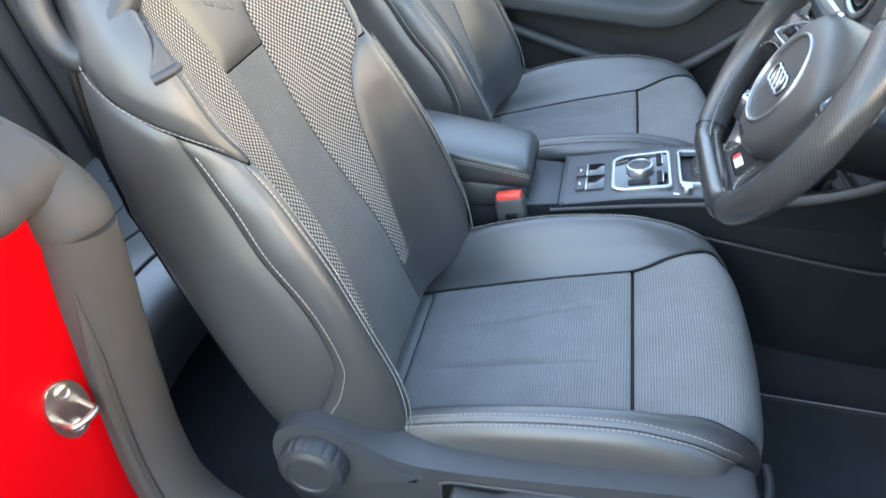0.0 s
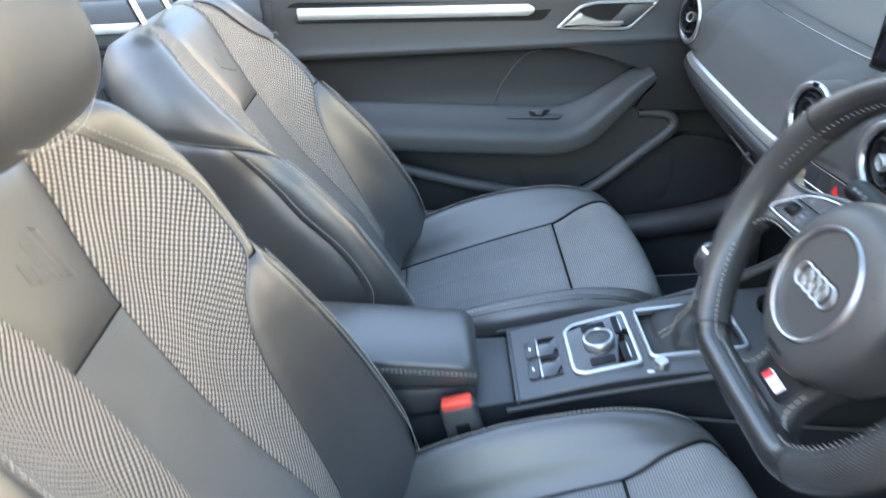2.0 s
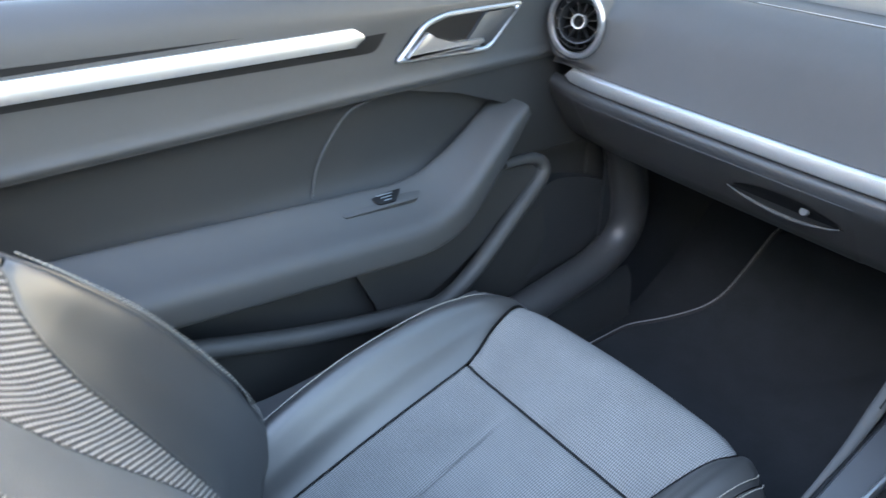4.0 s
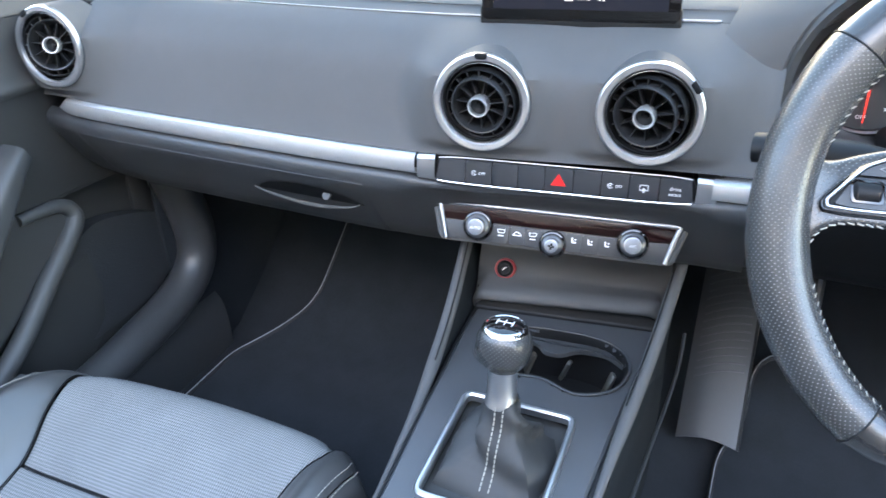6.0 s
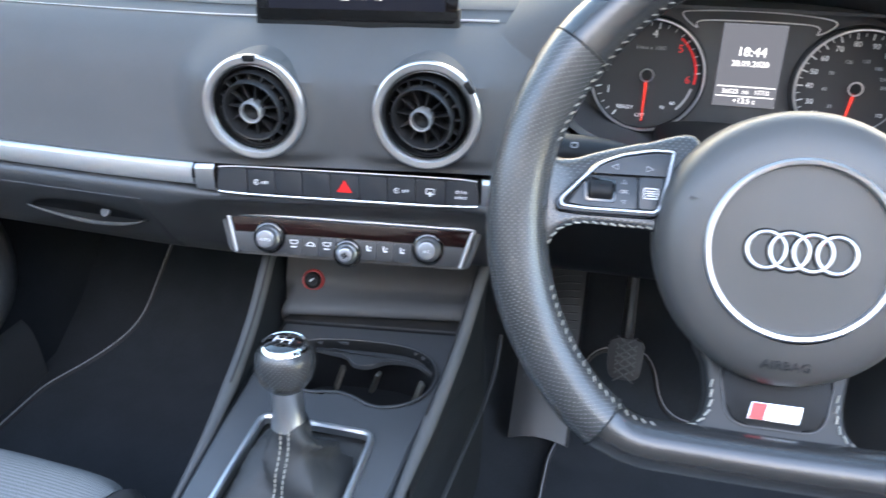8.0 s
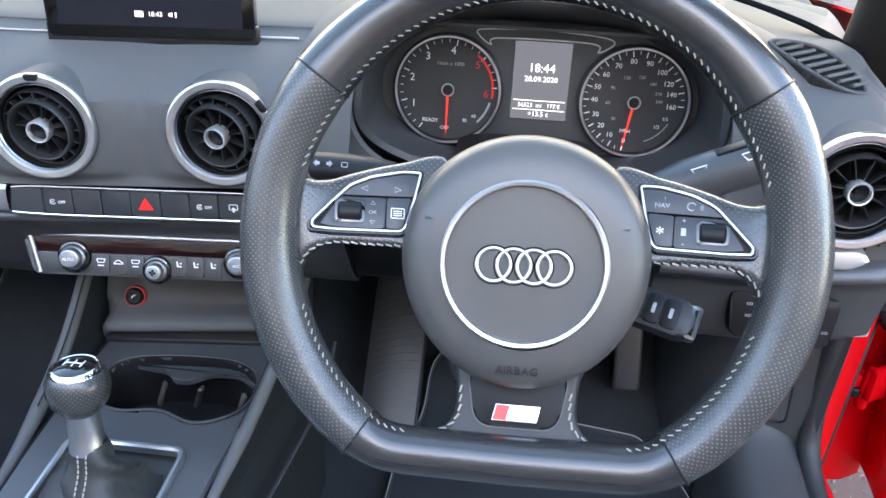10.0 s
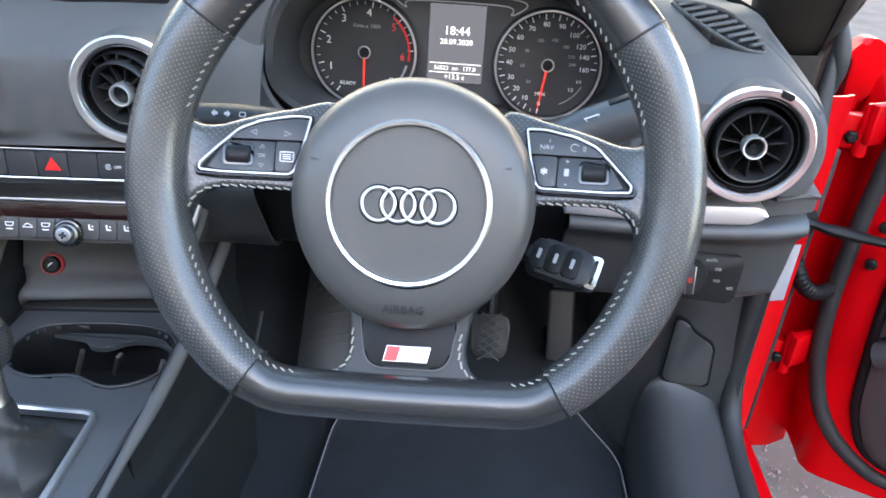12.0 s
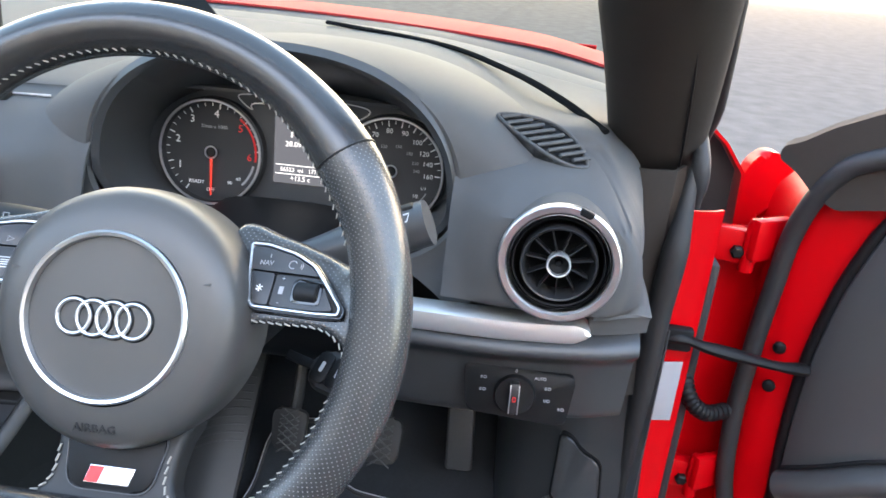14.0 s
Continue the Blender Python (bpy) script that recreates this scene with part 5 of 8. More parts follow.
# cross stitching round the inner side of the rim
fr = frames(RIM, True, (0, 0, 1))
inner = []
for (p, t, s, u), q in zip(fr, [rim_radius(c) for c in RIM]):
    toward = np.array((0 - p[0], VC - p[1], 0))
    s = s if s @ toward > 0 else -s
    inner.append(p + s * (q * 0.915) + np.array((0, 0, 1)) * (q * 0.46))
inner.append(inner[0])
# the thread stops where the spokes join the rim
free = [not (abs(p[0]) < 0.060 and p[1] < -0.10) and not (-0.030 < p[1] < 0.052) for p in inner]
run = []
for p, ok in zip(inner + [inner[0]], free + [False]):
    if ok:
        run.append(p)
    elif len(run) > 3:
        part("stitching", stitches(run, 0.0056, 0.0040, 0.0005, (0, 0, 1), 0.0001, 0.0012), THREAD, wheel, "pale grey stitching", I4)
        run = []

# spokes dip from the rim to the hub
def panel_pose(sg):
    """Pose of a switch panel: it dips towards the hub and faces up a little."""
    return axes((sg * 0.1085, 0.030, -0.016), (1, 0, sg * 0.18), (0, 1, -0.40))


def spoke_z(x, y):
    """Depth of the spoke's skin: the panel's plane near the hub, the rim's face outside."""
    k = min(1.0, max(0.0, (abs(x) - 0.128) / 0.030))
    k = k * k * (3 - 2 * k)
    return (-0.016 + 0.18 * (abs(x) - 0.1085) - 0.40 * (y - 0.030)) * (1 - k) - 0.004


LOW_POSE = Matrix.Translation((0, -0.131, -0.012)) @ Matrix.Rotation(radians(-17), 4, "X") @ Matrix.Translation((0, 0.125, 0))
HUB_POSE = Matrix.Translation((-0.001, 0, -0.020))


def spoke(sg):
    top = [(-0.056, 0.064), (-0.090, 0.060), (-0.118, 0.052), (-0.135, 0.046), (-0.146, 0.047), (-0.154, 0.060), (-0.168, 0.046), (-0.1705, 0.015), (-0.167, -0.015), (-0.156, -0.034), (-0.148, -0.020), (-0.141, -0.003), (-0.126, 0.0045), (-0.090, 0.0045), (-0.056, 0.0045)]
    pts = [(sg * -x, y) for x, y in top] if sg > 0 else top
    return [tuple(p) for p in spline(pts, 90, True)]


def spoke_skin(sg):
    bm = pillow(spoke(sg), -0.016, 0.0, 0.006)
    top = [f for f in bm.faces if len(f.verts) > 8]
    bmesh.ops.triangulate(bm, faces=top)
    for _ in range(3):
        long = [e for e in bm.edges if e.calc_length() > 0.010]
        bmesh.ops.subdivide_edges(bm, edges=long, cuts=1)
        bmesh.ops.triangulate(bm, faces=[f for f in bm.faces if len(f.verts) > 4])
    for v in bm.verts:
        v.co.z += spoke_z(v.co.x, v.co.y)
    return bm


def key_cap(keys, pts, z1=0.0030):
    return part("button", prism(rounded(pts, 0.0016), 0.0, z1, 0.0006), KEY_GREY, keys, "", I4)


FRAME_R = [(-0.0392, 0.0262), (-0.0255, 0.0262), (-0.0050, 0.0215), (0.0095, 0.0145), (0.0195, 0.0040), (0.0335, -0.0118), (0.0325, -0.0178), (0.0165, -0.0187), (-0.0262, -0.0182), (-0.0300, -0.0140), (-0.0352, 0.0060)]
for sg in (-1, 1):
    ob = part("spoke", spoke_skin(sg), PERF, wheel, "perforated leather spoke", I4)
    me = ob.data
    lay = me.uv_layers.new(name="UVMap") if not me.uv_layers else me.uv_layers[0]
    for poly in me.polygons:
        for li in poly.loop_indices:
            c = me.vertices[me.loops[li].vertex_index].co
            lay.data[li].uv = (c.x, c.y)
    lo = [(sg * x, y, spoke_z(x, y) + 0.0008) for x, y in spline([(0.070, 0.0058), (0.10, 0.0058), (0.126, 0.0058), (0.140, -0.0010), (0.1465, -0.016)], 30)]
    part("stitching", stitches(lo, 0.0056, 0.0040, 0.0006, (0, 0, 1), 0.0002, 0.0005), THREAD, wheel, "pale grey stitching", I4)
    pose_ = panel_pose(sg)
    o = rounded([(sg * x, y) for x, y in FRAME_R][::sg], 0.0036, 4)
    well = [tuple(p) for p in o]
    keys = part("switch_panel", prism(well, -0.008, -0.0005, 0.0008), BLACK, wheel, "black switch panel with a silver frame", pose_)
    part("panel_rim", band([(x * 1.04 + 0.0006 * sg, y * 1.06) for x, y in o], 0.0020, -0.008, 0.0012, bevel=0.0008), GLOSS, keys, "", I4)
    part("panel_frame", band(o, 0.0026, -0.004, 0.0034, bevel=0.0010), SILVER, keys, "satin silver frame", I4)
    m2 = lambda pts: [(sg * x, y) for x, y in pts][::sg]
    key_cap(keys, m2([(-0.0345, 0.0076), (0.0140, 0.0066), (0.0072, 0.0122), (-0.0060, 0.0186), (-0.0258, 0.0228), (-0.0362, 0.0228)]))
    key_cap(keys, m2([(-0.0262, -0.0150), (-0.0160, -0.0152), (-0.0160, 0.0058), (-0.0322, 0.0062)]))
    key_cap(keys, m2([(-0.0150, -0.0152), (0.0165, -0.0154), (0.0272, -0.0140), (0.0150, 0.0052), (-0.0150, 0.0058)]), 0.0020)
    part("roller_well", prism(rounded(rect(0.0200, 0.0160, sg * 0.0080, -0.0042), 0.003), 0.0018, 0.0026, 0.0004), GLOSS, keys, "", I4)
    part("roller", tube([(sg * 0.0080 - 0.0080 + 0.016 * i / 12, -0.0042, -0.0012) for i in range(13)], [0.0074 if 0 < i < 12 else 0.0062 for i in range(13)], 26, up=(0, 0, 1)), BLACK, keys, "dark ribbed roller", I4)
    if sg > 0:
        writing("NAV", 0.0046, Matrix.Translation((-0.0236, 0.0122, 0.0033)), keys, GREY_INK)
        writing("i", 0.0040, Matrix.Translation((-0.0220, 0.0172, 0.0033)), keys, GREY_INK)
        writing("*", 0.0110, Matrix.Translation((-0.0240, -0.0070, 0.0033)), keys, WHITE_INK)
        part("mark", tube(ring_path(0.0026, 16, (-0.0055, 0.0126, 0.0032), 0.5, 5.2, False), 0.0004, 5), GREY_INK, keys, "", I4)
        for r in (0.0016, 0.0028):
            part("mark", tube(ring_path(r, 8, (-0.0012, 0.0120, 0.0032), -0.8, 0.8, False), 0.0003, 5), GREY_INK, keys, "", I4)
        writing("+", 0.0050, Matrix.Translation((-0.0095, 0.0030, 0.0023)), keys, GREY_INK)
        writing("-", 0.0050, Matrix.Translation((-0.0095, -0.0125, 0.0023)), keys, GREY_INK)
        part("mark", prism(rect(0.0030, 0.0050, -0.0095, -0.0045), 0.0020, 0.0023), GREY_INK, keys, "", I4)
    else:
        for x, d in ((0.0010, -1), (0.0225, 1)):
            part("mark", band([(x - d * 0.0018, 0.0098), (x + d * 0.0026, 0.0118), (x - d * 0.0018, 0.0138)], 0.0005, 0.0028, 0.0033), GREY_INK, keys, "", I4)
        for y, d in ((0.0020, 1), (-0.0110, -1)):
            part("mark", band([(0.0050, y - d * 0.0010), (0.0086, y - d * 0.0010), (0.0068, y + d * 0.0018)], 0.0004, 0.0019, 0.0023), GREY_INK, keys, "", I4)
        writing("OK", 0.0036, Matrix.Translation((0.0068, -0.0045, 0.0023)), keys, GREY_INK)
        part("mark", band(rounded(rect(0.0090, 0.0072, 0.0232, -0.0046), 0.001), 0.0005, 0.0028, 0.0033), WHITE_INK, keys, "", I4)
        for k in (-1, 0, 1):
            part("mark", prism(rect(0.0056, 0.0005, 0.0232, -0.0046 + 0.0015 * k), 0.0030, 0.0033), WHITE_INK, keys, "", I4)

low = [(-0.046, -0.050), (-0.041, -0.070), (-0.039, -0.088), (-0.041, -0.100), (-0.048, -0.108), (-0.062, -0.114), (-0.060, -0.124), (0.0, -0.126), (0.060, -0.124), (0.062, -0.114), (0.050, -0.108), (0.043, -0.100), (0.041, -0.088), (0.043, -0.070), (0.046, -0.050), (0.0, -0.046)]
part("lower_spoke", pillow([tuple(p) for p in spline(low, 72, True)], -0.014, 0.005, 0.005), SPOKE_LEATHER, wheel, "smooth leather lower spoke", LOW_POSE)
for sg in (-1, 1):
    q = spline([(sg * 0.0365, -0.078, 0.0055), (sg * 0.0365, -0.096, 0.0055), (sg * 0.043, -0.106, 0.005), (sg * 0.056, -0.111, 0.004)], 16)
    part("stitching", stitches(q, 0.0062, 0.0048, 0.0007, (0, 0, 1), 0.0004, 0.0006), THREAD, wheel, "pale grey stitching", LOW_POSE)
plate = part("badge_plate", prism(rounded([(-0.0325, -0.066), (-0.0255, -0.1035), (0.0280, -0.1035), (0.0350, -0.066)], 0.012, 6), 0.002, 0.0068, 0.0015), BLACK, wheel, "gloss black badge plate", LOW_POSE)
part("plate_edge", band(rounded([(-0.0335, -0.065), (-0.0263, -0.1045), (0.0288, -0.1045), (0.0360, -0.065)], 0.012, 6), 0.0006, 0.004, 0.0070), GREY_TRIM, plate, "", I4)
B0 = [(-0.0150, -0.1000), (0.0150, -0.1000), (0.0172, -0.0888), (-0.0125, -0.0888)]
part("badge_rim", prism(B0, 0.0062, 0.0076, 0.0004), CHROME, plate, "", I4)
part("badge_red", prism([(-0.0143, -0.0993), (-0.0055, -0.0993), (-0.0030, -0.0895), (-0.0120, -0.0895)], 0.0076, 0.0080), RED_INK, plate, "red half of the badge", I4)
part("badge_white", prism([(-0.0053, -0.0993), (0.0145, -0.0993), (0.0165, -0.0895), (-0.0028, -0.0895)], 0.0076, 0.0080), WHITE_INK, plate, "white half of the badge", I4)

# airbag cover
def cover_r(a):
    return 0.0815 - 0.0012 * math.cos(2 * a) + 0.0010 * math.sin(3 * a)


prof = [(1.0, -0.034), (1.012, -0.010), (1.0, 0.006), (0.965, 0.0165), (0.90, 0.0225), (0.80, 0.0262), (0.70, 0.0282), (0.64, 0.0288)]
P = [[(cover_r(a) * k * math.cos(a) + 0.001, cover_r(a) * k * math.sin(a) + 0.0008, h) for k, h in prof] for a in np.linspace(0, 2 * math.pi, 72, endpoint=False)]
cover = part("airbag_cover", sheet(P, close_u=True), HUB, wheel, "dark grained plastic airbag cover", HUB_POSE)
part("cover_disc", lathe([(0.0510, 0.0285), (0.0497, 0.0272), (0.046, 0.0270), (0.03, 0.0278), (0, 0.0280)], 60), HUB, cover, "", Matrix.Translation((0.0, 0.001, 0)))
part("chrome_ring", lathe([(0.0528, 0.0280), (0.0525, 0.0305), (0.0512, 0.0318), (0.0492, 0.0312), (0.0486, 0.0275)], 72), SILVER, cover, "satin silver ring", Matrix.Translation((0.0, 0.001, 0)))
for k in range(4):
    part("emblem_ring", tube(ring_path(0.0104, 40, (-0.0187 + k * 0.01247, 0.0000, 0.0292)), 0.0013, 8, True), SILVER, cover, "plain silver ring", I4)
    part("emblem_groove", tube(ring_path(0.0110, 40, (-0.0187 + k * 0.01247, 0.0000, 0.0279)), 0.0016, 6, True), BLACK, cover, "", I4)
writing("AIRBAG", 0.0078, Matrix.Translation((0.000, -0.0665, 0.0262)) @ Matrix.Rotation(0.22, 4, "X"), cover, RUBBER, depth=0.0006)
for sg in (-1, 1):
    part("horn_mark", prism([(sg * 0.057, 0.026), (sg * 0.063, 0.0275), (sg * 0.063, 0.0255)], 0.026, 0.0268), HARD, cover, "", I4)
part("wheel_back", lathe([(0.075, -0.05), (0.07, -0.06), (0.045, -0.07), (0, -0.072)], 48), BLACK, wheel, "", I4)

# column, stalks, key
column = thing("steering_column", "dark plastic steering column shroud", "steering column", (0.373, 0.15, 0.78))
def shroud(t):
    y = 0.035 + 0.26 * t
    zc = 0.845 - 0.03 * t
    w, h, b = 0.062 + 0.012 * t, 0.016, 0.058 + 0.01 * t
    return [(0.373 + w * math.copysign(abs(math.cos(a)) ** 0.6, math.cos(a)), y + (0.03 if math.sin(a) > 0 else 0), zc + (h if math.sin(a) > 0 else b) * math.copysign(abs(math.sin(a)) ** 0.7, math.sin(a))) for a in np.linspace(0, 2 * math.pi, 40, endpoint=False)]


P = [shroud(i / 10) for i in range(11)]
bm = sheet(P, close_v=True)
cap(bm, P[0])
part("shroud", bm, BLACK, column)
ls = part("indicator_stalk", tube(spline([(0.315, 0.085, 0.870), (0.27, 0.095, 0.874), (0.225, 0.104, 0.873), (0.188, 0.110, 0.869)], 16), [0.008 + 0.007 * min(1, i / 7) for i in range(17)], 16, flat=0.75), BLACK, column, "black indicator stalk with white symbols")
for x in (0.212, 0.222):
    part("mark", prism([(-0.0022, -0.0012), (0.0, -0.0012), (0.0, -0.0026), (0.0026, 0.0), (0.0, 0.0026), (0.0, 0.0012), (-0.0022, 0.0012)], 0, 0.0006), GREY_INK, ls, "", axes((x, 0.0915, 0.8815), (-1 if x < 0.215 else 1, 0, 0), (0, 0.5, 0.87)))
part("mark", band(rounded(rect(0.005, 0.004), 0.001), 0.0006, 0, 0.0006), GREY_INK, ls, "", axes((0.234, 0.0905, 0.882), (1, 0, 0), (0, 0.5, 0.87)))
rs = part("wiper_stalk", tube(spline([(0.435, 0.105, 0.860), (0.475, 0.114, 0.872), (0.510, 0.119, 0.886), (0.548, 0.121, 0.902)], 16), [0.010 + 0.0082 * min(1, i / 8) for i in range(17)], 24, flat=0.95), HARD, column, "black wiper stalk with white symbols")
for x, z in ((0.497, 0.893), (0.530, 0.908)):
    part("mark", band([(-0.006, 0.003), (0.006, 0.003), (0.003, -0.003), (-0.003, -0.003)], 0.0008, 0, 0.0006), WHITE_INK, rs, "", axes((x, 0.1055, z), (1, 0.12, 0.4), (0, 0.5, 0.87)))
part("stalk_ridge", rbox(0.030, 0.010, 0.004, 0.0015, axes((0.522, 0.118, 0.9085), (1, 0.05, 0.44), (0, 1, 0))), BLACK, rs, "")

key = thing("car_key", "black flip key with three buttons in the ignition lock", "key", (0.46, 0.13, 0.775))
KM = axes((0.490, 0.110, 0.764), (0.95, -0.28, -0.13), (0.10, 0.80, 0.60))
part("fob", prism(rounded(rect(0.058, 0.033), 0.012, 6), -0.007, 0.006, 0.004, 3), VENT_BLACK, key, "black plastic fob", KM)
part("fob_loop", band(rounded(rect(0.010, 0.030, 0.028, 0.0), 0.004), 0.0035, -0.003, 0.005), CHROME, key, "chrome loop", KM)
for x in (-0.018, 0.0, 0.018):
    b = part("fob_button", prism(rounded(rect(0.0135, 0.026, x * 0.8 - 0.005, 0.0), 0.004), 0.005, 0.0075, 0.001), BLACK, key, "", KM)
    part("mark", prism(rounded(rect(0.003, 0.009, x * 0.8 - 0.005, 0.0), 0.001), 0.0075, 0.0079), GREY_INK, b, "", I4)
part("key_blade", rbox(0.03, 0.008, 0.004, 0.001, KM @ Matrix.Translation((-0.040, 0, 0))), BLACK, key)

# ---- centre console ----
console = thing("centre_console", "dark plastic centre console between the front seats", "console", (0.012, -0.1, 0.235))
CX = 0.011


def deck_z(y):
    return lerp_table([(-0.62, 0.470), (-0.40, 0.492), (-0.245, 0.517), (-0.10, 0.549), (0.05, 0.566), (0.14, 0.568), (0.34, 0.568)], y)


def deck_w(y):
    return lerp_table([(-0.62, 0.085), (-0.24, 0.086), (-0.05, 0.090), (0.08, 0.098), (0.2, 0.108), (0.34, 0.112)], y)


CUPS = [(-0.078, 0.180), (-0.066, 0.213), (-0.02, 0.227), (0.045, 0.230), (0.080, 0.214), (0.0925, 0.180), (0.082, 0.146), (0.047, 0.127), (0.006, 0.139), (-0.036, 0.133), (-0.068, 0.148)]
CUPS = [(CX + p[0], p[1]) for p in spline(CUPS, 96, True)]


def inside(x, y, outline):
    n, hit = len(outline), False
    for i in range(n):
        (a, b), (c, d) = outline[i], outline[i - 1]
        if (b > y) != (d > y) and x < (c - a) * (y - b) / (d - b) + a:
            hit = not hit
    return hit


rows = []
for i in range(97):
    y = -0.245 + 0.585 * i / 96
    w, z = deck_w(y), deck_z(y)
    rows.append([(CX + w * u, y, z - (0.006 if abs(u) > 0.999 else 0.0)) for u in np.linspace(-1, 1, 45)])
deck_bm = cut(sheet(rows), lambda c: inside(c.x, c.y, CUPS) or (-0.046 < c.x < 0.068 and -0.050 < c.y < 0.082))
part("deck", thick(deck_bm, 0.003), DECK, console, "dark satin deck")
for sg in (-1, 1):
    P = []
    for i in range(61):
        y = -0.62 + 0.96 * i / 60
        w = deck_w(y) + 0.002
        z1 = deck_z(y) - 0.002 if y > -0.245 else deck_z(y) + 0.0
        P.append([(CX + sg * (w - 0.002), y, z1), (CX + sg * (w + 0.001), y, z1 - 0.004), (CX + sg * (w + 0.006), y, z1 - 0.06), (CX + sg * (w + 0.008), y, z1 - 0.16), (CX + sg * (w + 0.004), y, 0.232)])
    part("side_panel", thick(sheet(P), 0.004), SHADED_CARPET, console, "black carpeted tunnel side, shade put into its colour")
    # padded rail that climbs to the dash
    pr = spline([(CX + sg * 0.094, -0.26, 0.507), (CX + sg * 0.094, -0.12, 0.532), (CX + sg * 0.100, 0.02, 0.557), (CX + sg * 0.108, 0.11, 0.577), (CX + sg * 0.117, 0.19, 0.607), (CX + sg * 0.125, 0.26, 0.650), (CX + sg * 0.128, 0.30, 0.675)], 48)
    rr = [0.003 + 0.0045 * min(1, max(0, (i - 12) / 12)) for i in range(49)]
    part("side_rail", tube(pr, rr, 14, flat=1.0), SOFT, console, "padded side rail")
    part("rail_seam", tube([p + np.array((-sg * 0.004, -0.002, 0.0092)) for p in pr[24:]], 0.0009, 6), BLACK, console)
    P = []
    for i in range(31):
        p = pr[18 + i]
        P.append([(p[0] + sg * 0.004, p[1], p[2]), (p[0] - sg * 0.004, p[1] + 0.01, p[2] - 0.08), (p[0] - sg * 0.016, p[1] + 0.02, 0.24)])
    part("knee_panel", thick(sheet(P), 0.004), SHADED_CARPET, console)
part("carpet_edge", tube(spline([(0.128, -0.05, 0.506), (0.132, 0.009, 0.500), (0.135, 0.086, 0.491), (0.140, 0.175, 0.482), (0.146, 0.258, 0.479), (0.150, 0.309, 0.492), (0.150, 0.35, 0.520)], 40), 0.0022, 8), HARD, console, "edge strip along the tunnel carpet")
# twin cup holder: one waisted well with a web at the back and spring clips
def cup_ring(k, z):
    return [(CX + 0.007 + (x - CX - 0.007) * k, 0.179 + (y - 0.179) * k, z) for x, y in CUPS]


well = part("cup_well", sheet([cup_ring(1.035, 0.5690), cup_ring(1.03, 0.5708), cup_ring(1.0, 0.5700), cup_ring(0.975, 0.566), cup_ring(0.955, 0.545), cup_ring(0.93, 0.505), cup_ring(0.5, 0.502), cup_ring(0.01, 0.502)], close_v=True), BLACK, console, "waisted black cup holder well")
part("cup_rim", tube([(x, y, 0.5705) for x, y, z in cup_ring(1.03, 0)], 0.0018, 8, True, flat=0.7), HARD, well, "raised rim")
part("cup_ledge", prism([tuple(p) for p in spline([(CX - 0.052, 0.217), (CX + 0.050, 0.225), (CX + 0.078, 0.210), (CX + 0.086, 0.200), (CX + 0.064, 0.214), (CX + 0.034, 0.213), (CX + 0.014, 0.199), (CX - 0.004, 0.198), (CX - 0.018, 0.210), (CX - 0.040, 0.213)], 60, True)], 0.5555, 0.5615, 0.002), HARD, well, "dark web between the two cups")
for x, y, ang in ((-0.010, 0.196, 0.5), (0.032, 0.198, -0.2), (0.084, 0.190, 0.6)):
    part("clip", rbox(0.0050, 0.010, 0.030, 0.002, Matrix.Translation((x, y, 0.540)) @ Matrix.Rotation(ang, 4, "Z") @ Matrix.Rotation(0.35, 4, "Y")), STEEL, well, "bright spring clip")

# gear lever
GX = 0.012
lever = thing("gear_lever", "gear lever with a leather knob and gaiter in a silver frame", "gear lever", (GX, 0.03, 0.556))
go = rounded(rect(0.122, 0.142, GX - 0.0005, 0.0165), 0.014)
gm = Matrix.Translation((0, 0, deck_z(0.02))) @ Matrix.Rotation(0.08, 4, "X")
part("gaiter_frame", band(go, 0.0065, -0.004, 0.006, m=gm, bevel=0.002), SILVER, lever, "satin silver frame")
P = []
for j in range(15):
    t = j / 14
    ring = []
    for k in range(40):
        a = 2 * math.pi * k / 40
        sq = 1 / max(abs(math.cos(a)), abs(math.sin(a))) ** (0.85 * (1 - t))
        r = (0.047 * (1 - t) ** 2.4 + 0.0045 * math.sin(math.pi * t) + 0.0135)
        fold = 1 + 0.20 * math.sin(3 * a + 2.0 * j * 0.45) * math.sin(math.pi * t) + 0.07 * math.sin(5 * a + 0.9 * j) * math.sin(math.pi * t)
        ring.append((GX + r * sq * fold * math.cos(a), 0.022 + 0.012 * t + r * sq * fold * math.sin(a) * 0.95, 0.540 + 0.085 * t ** 0.75 + 0.006 * math.sin(2 * a + 4 * t) * math.sin(math.pi * t)))
    P.append(ring)
part("gaiter", sheet(P, close_v=True), DOOR_DARK, lever, "creased black leather gaiter")
part("gaiter_base", prism(go, -0.026, -0.010, m=gm), DOOR_DARK, lever, "sunken leather base")
for dx in (-0.004, 0.004):
    line = []
    for t in np.linspace(0.12, 1, 24):
        j, a = t * 14, -math.pi / 2 + dx / 0.02
        sq = 1 / max(abs(math.cos(a)), abs(math.sin(a))) ** (0.85 * (1 - t))
        fold = 1 + 0.20 * math.sin(3 * a + 2.0 * j * 0.45) * math.sin(math.pi * t) + 0.07 * math.sin(5 * a + 0.9 * j) * math.sin(math.pi * t)
        r = (0.047 * (1 - t) ** 2.4 + 0.0045 * math.sin(math.pi * t) + 0.0135) * sq * fold
        line.append((GX + dx, 0.022 + 0.012 * t + r * math.sin(a) * 0.95 - 0.0006, 0.5405 + 0.085 * t ** 0.75 + 0.006 * math.sin(2 * a + 4 * t) * math.sin(math.pi * t)))
    part("gaiter_stitching", stitches(line, 0.0048, 0.0034, 0.0007, (0, -0.85, 0.5), 0.0010), THREAD, lever, "pale stitching")
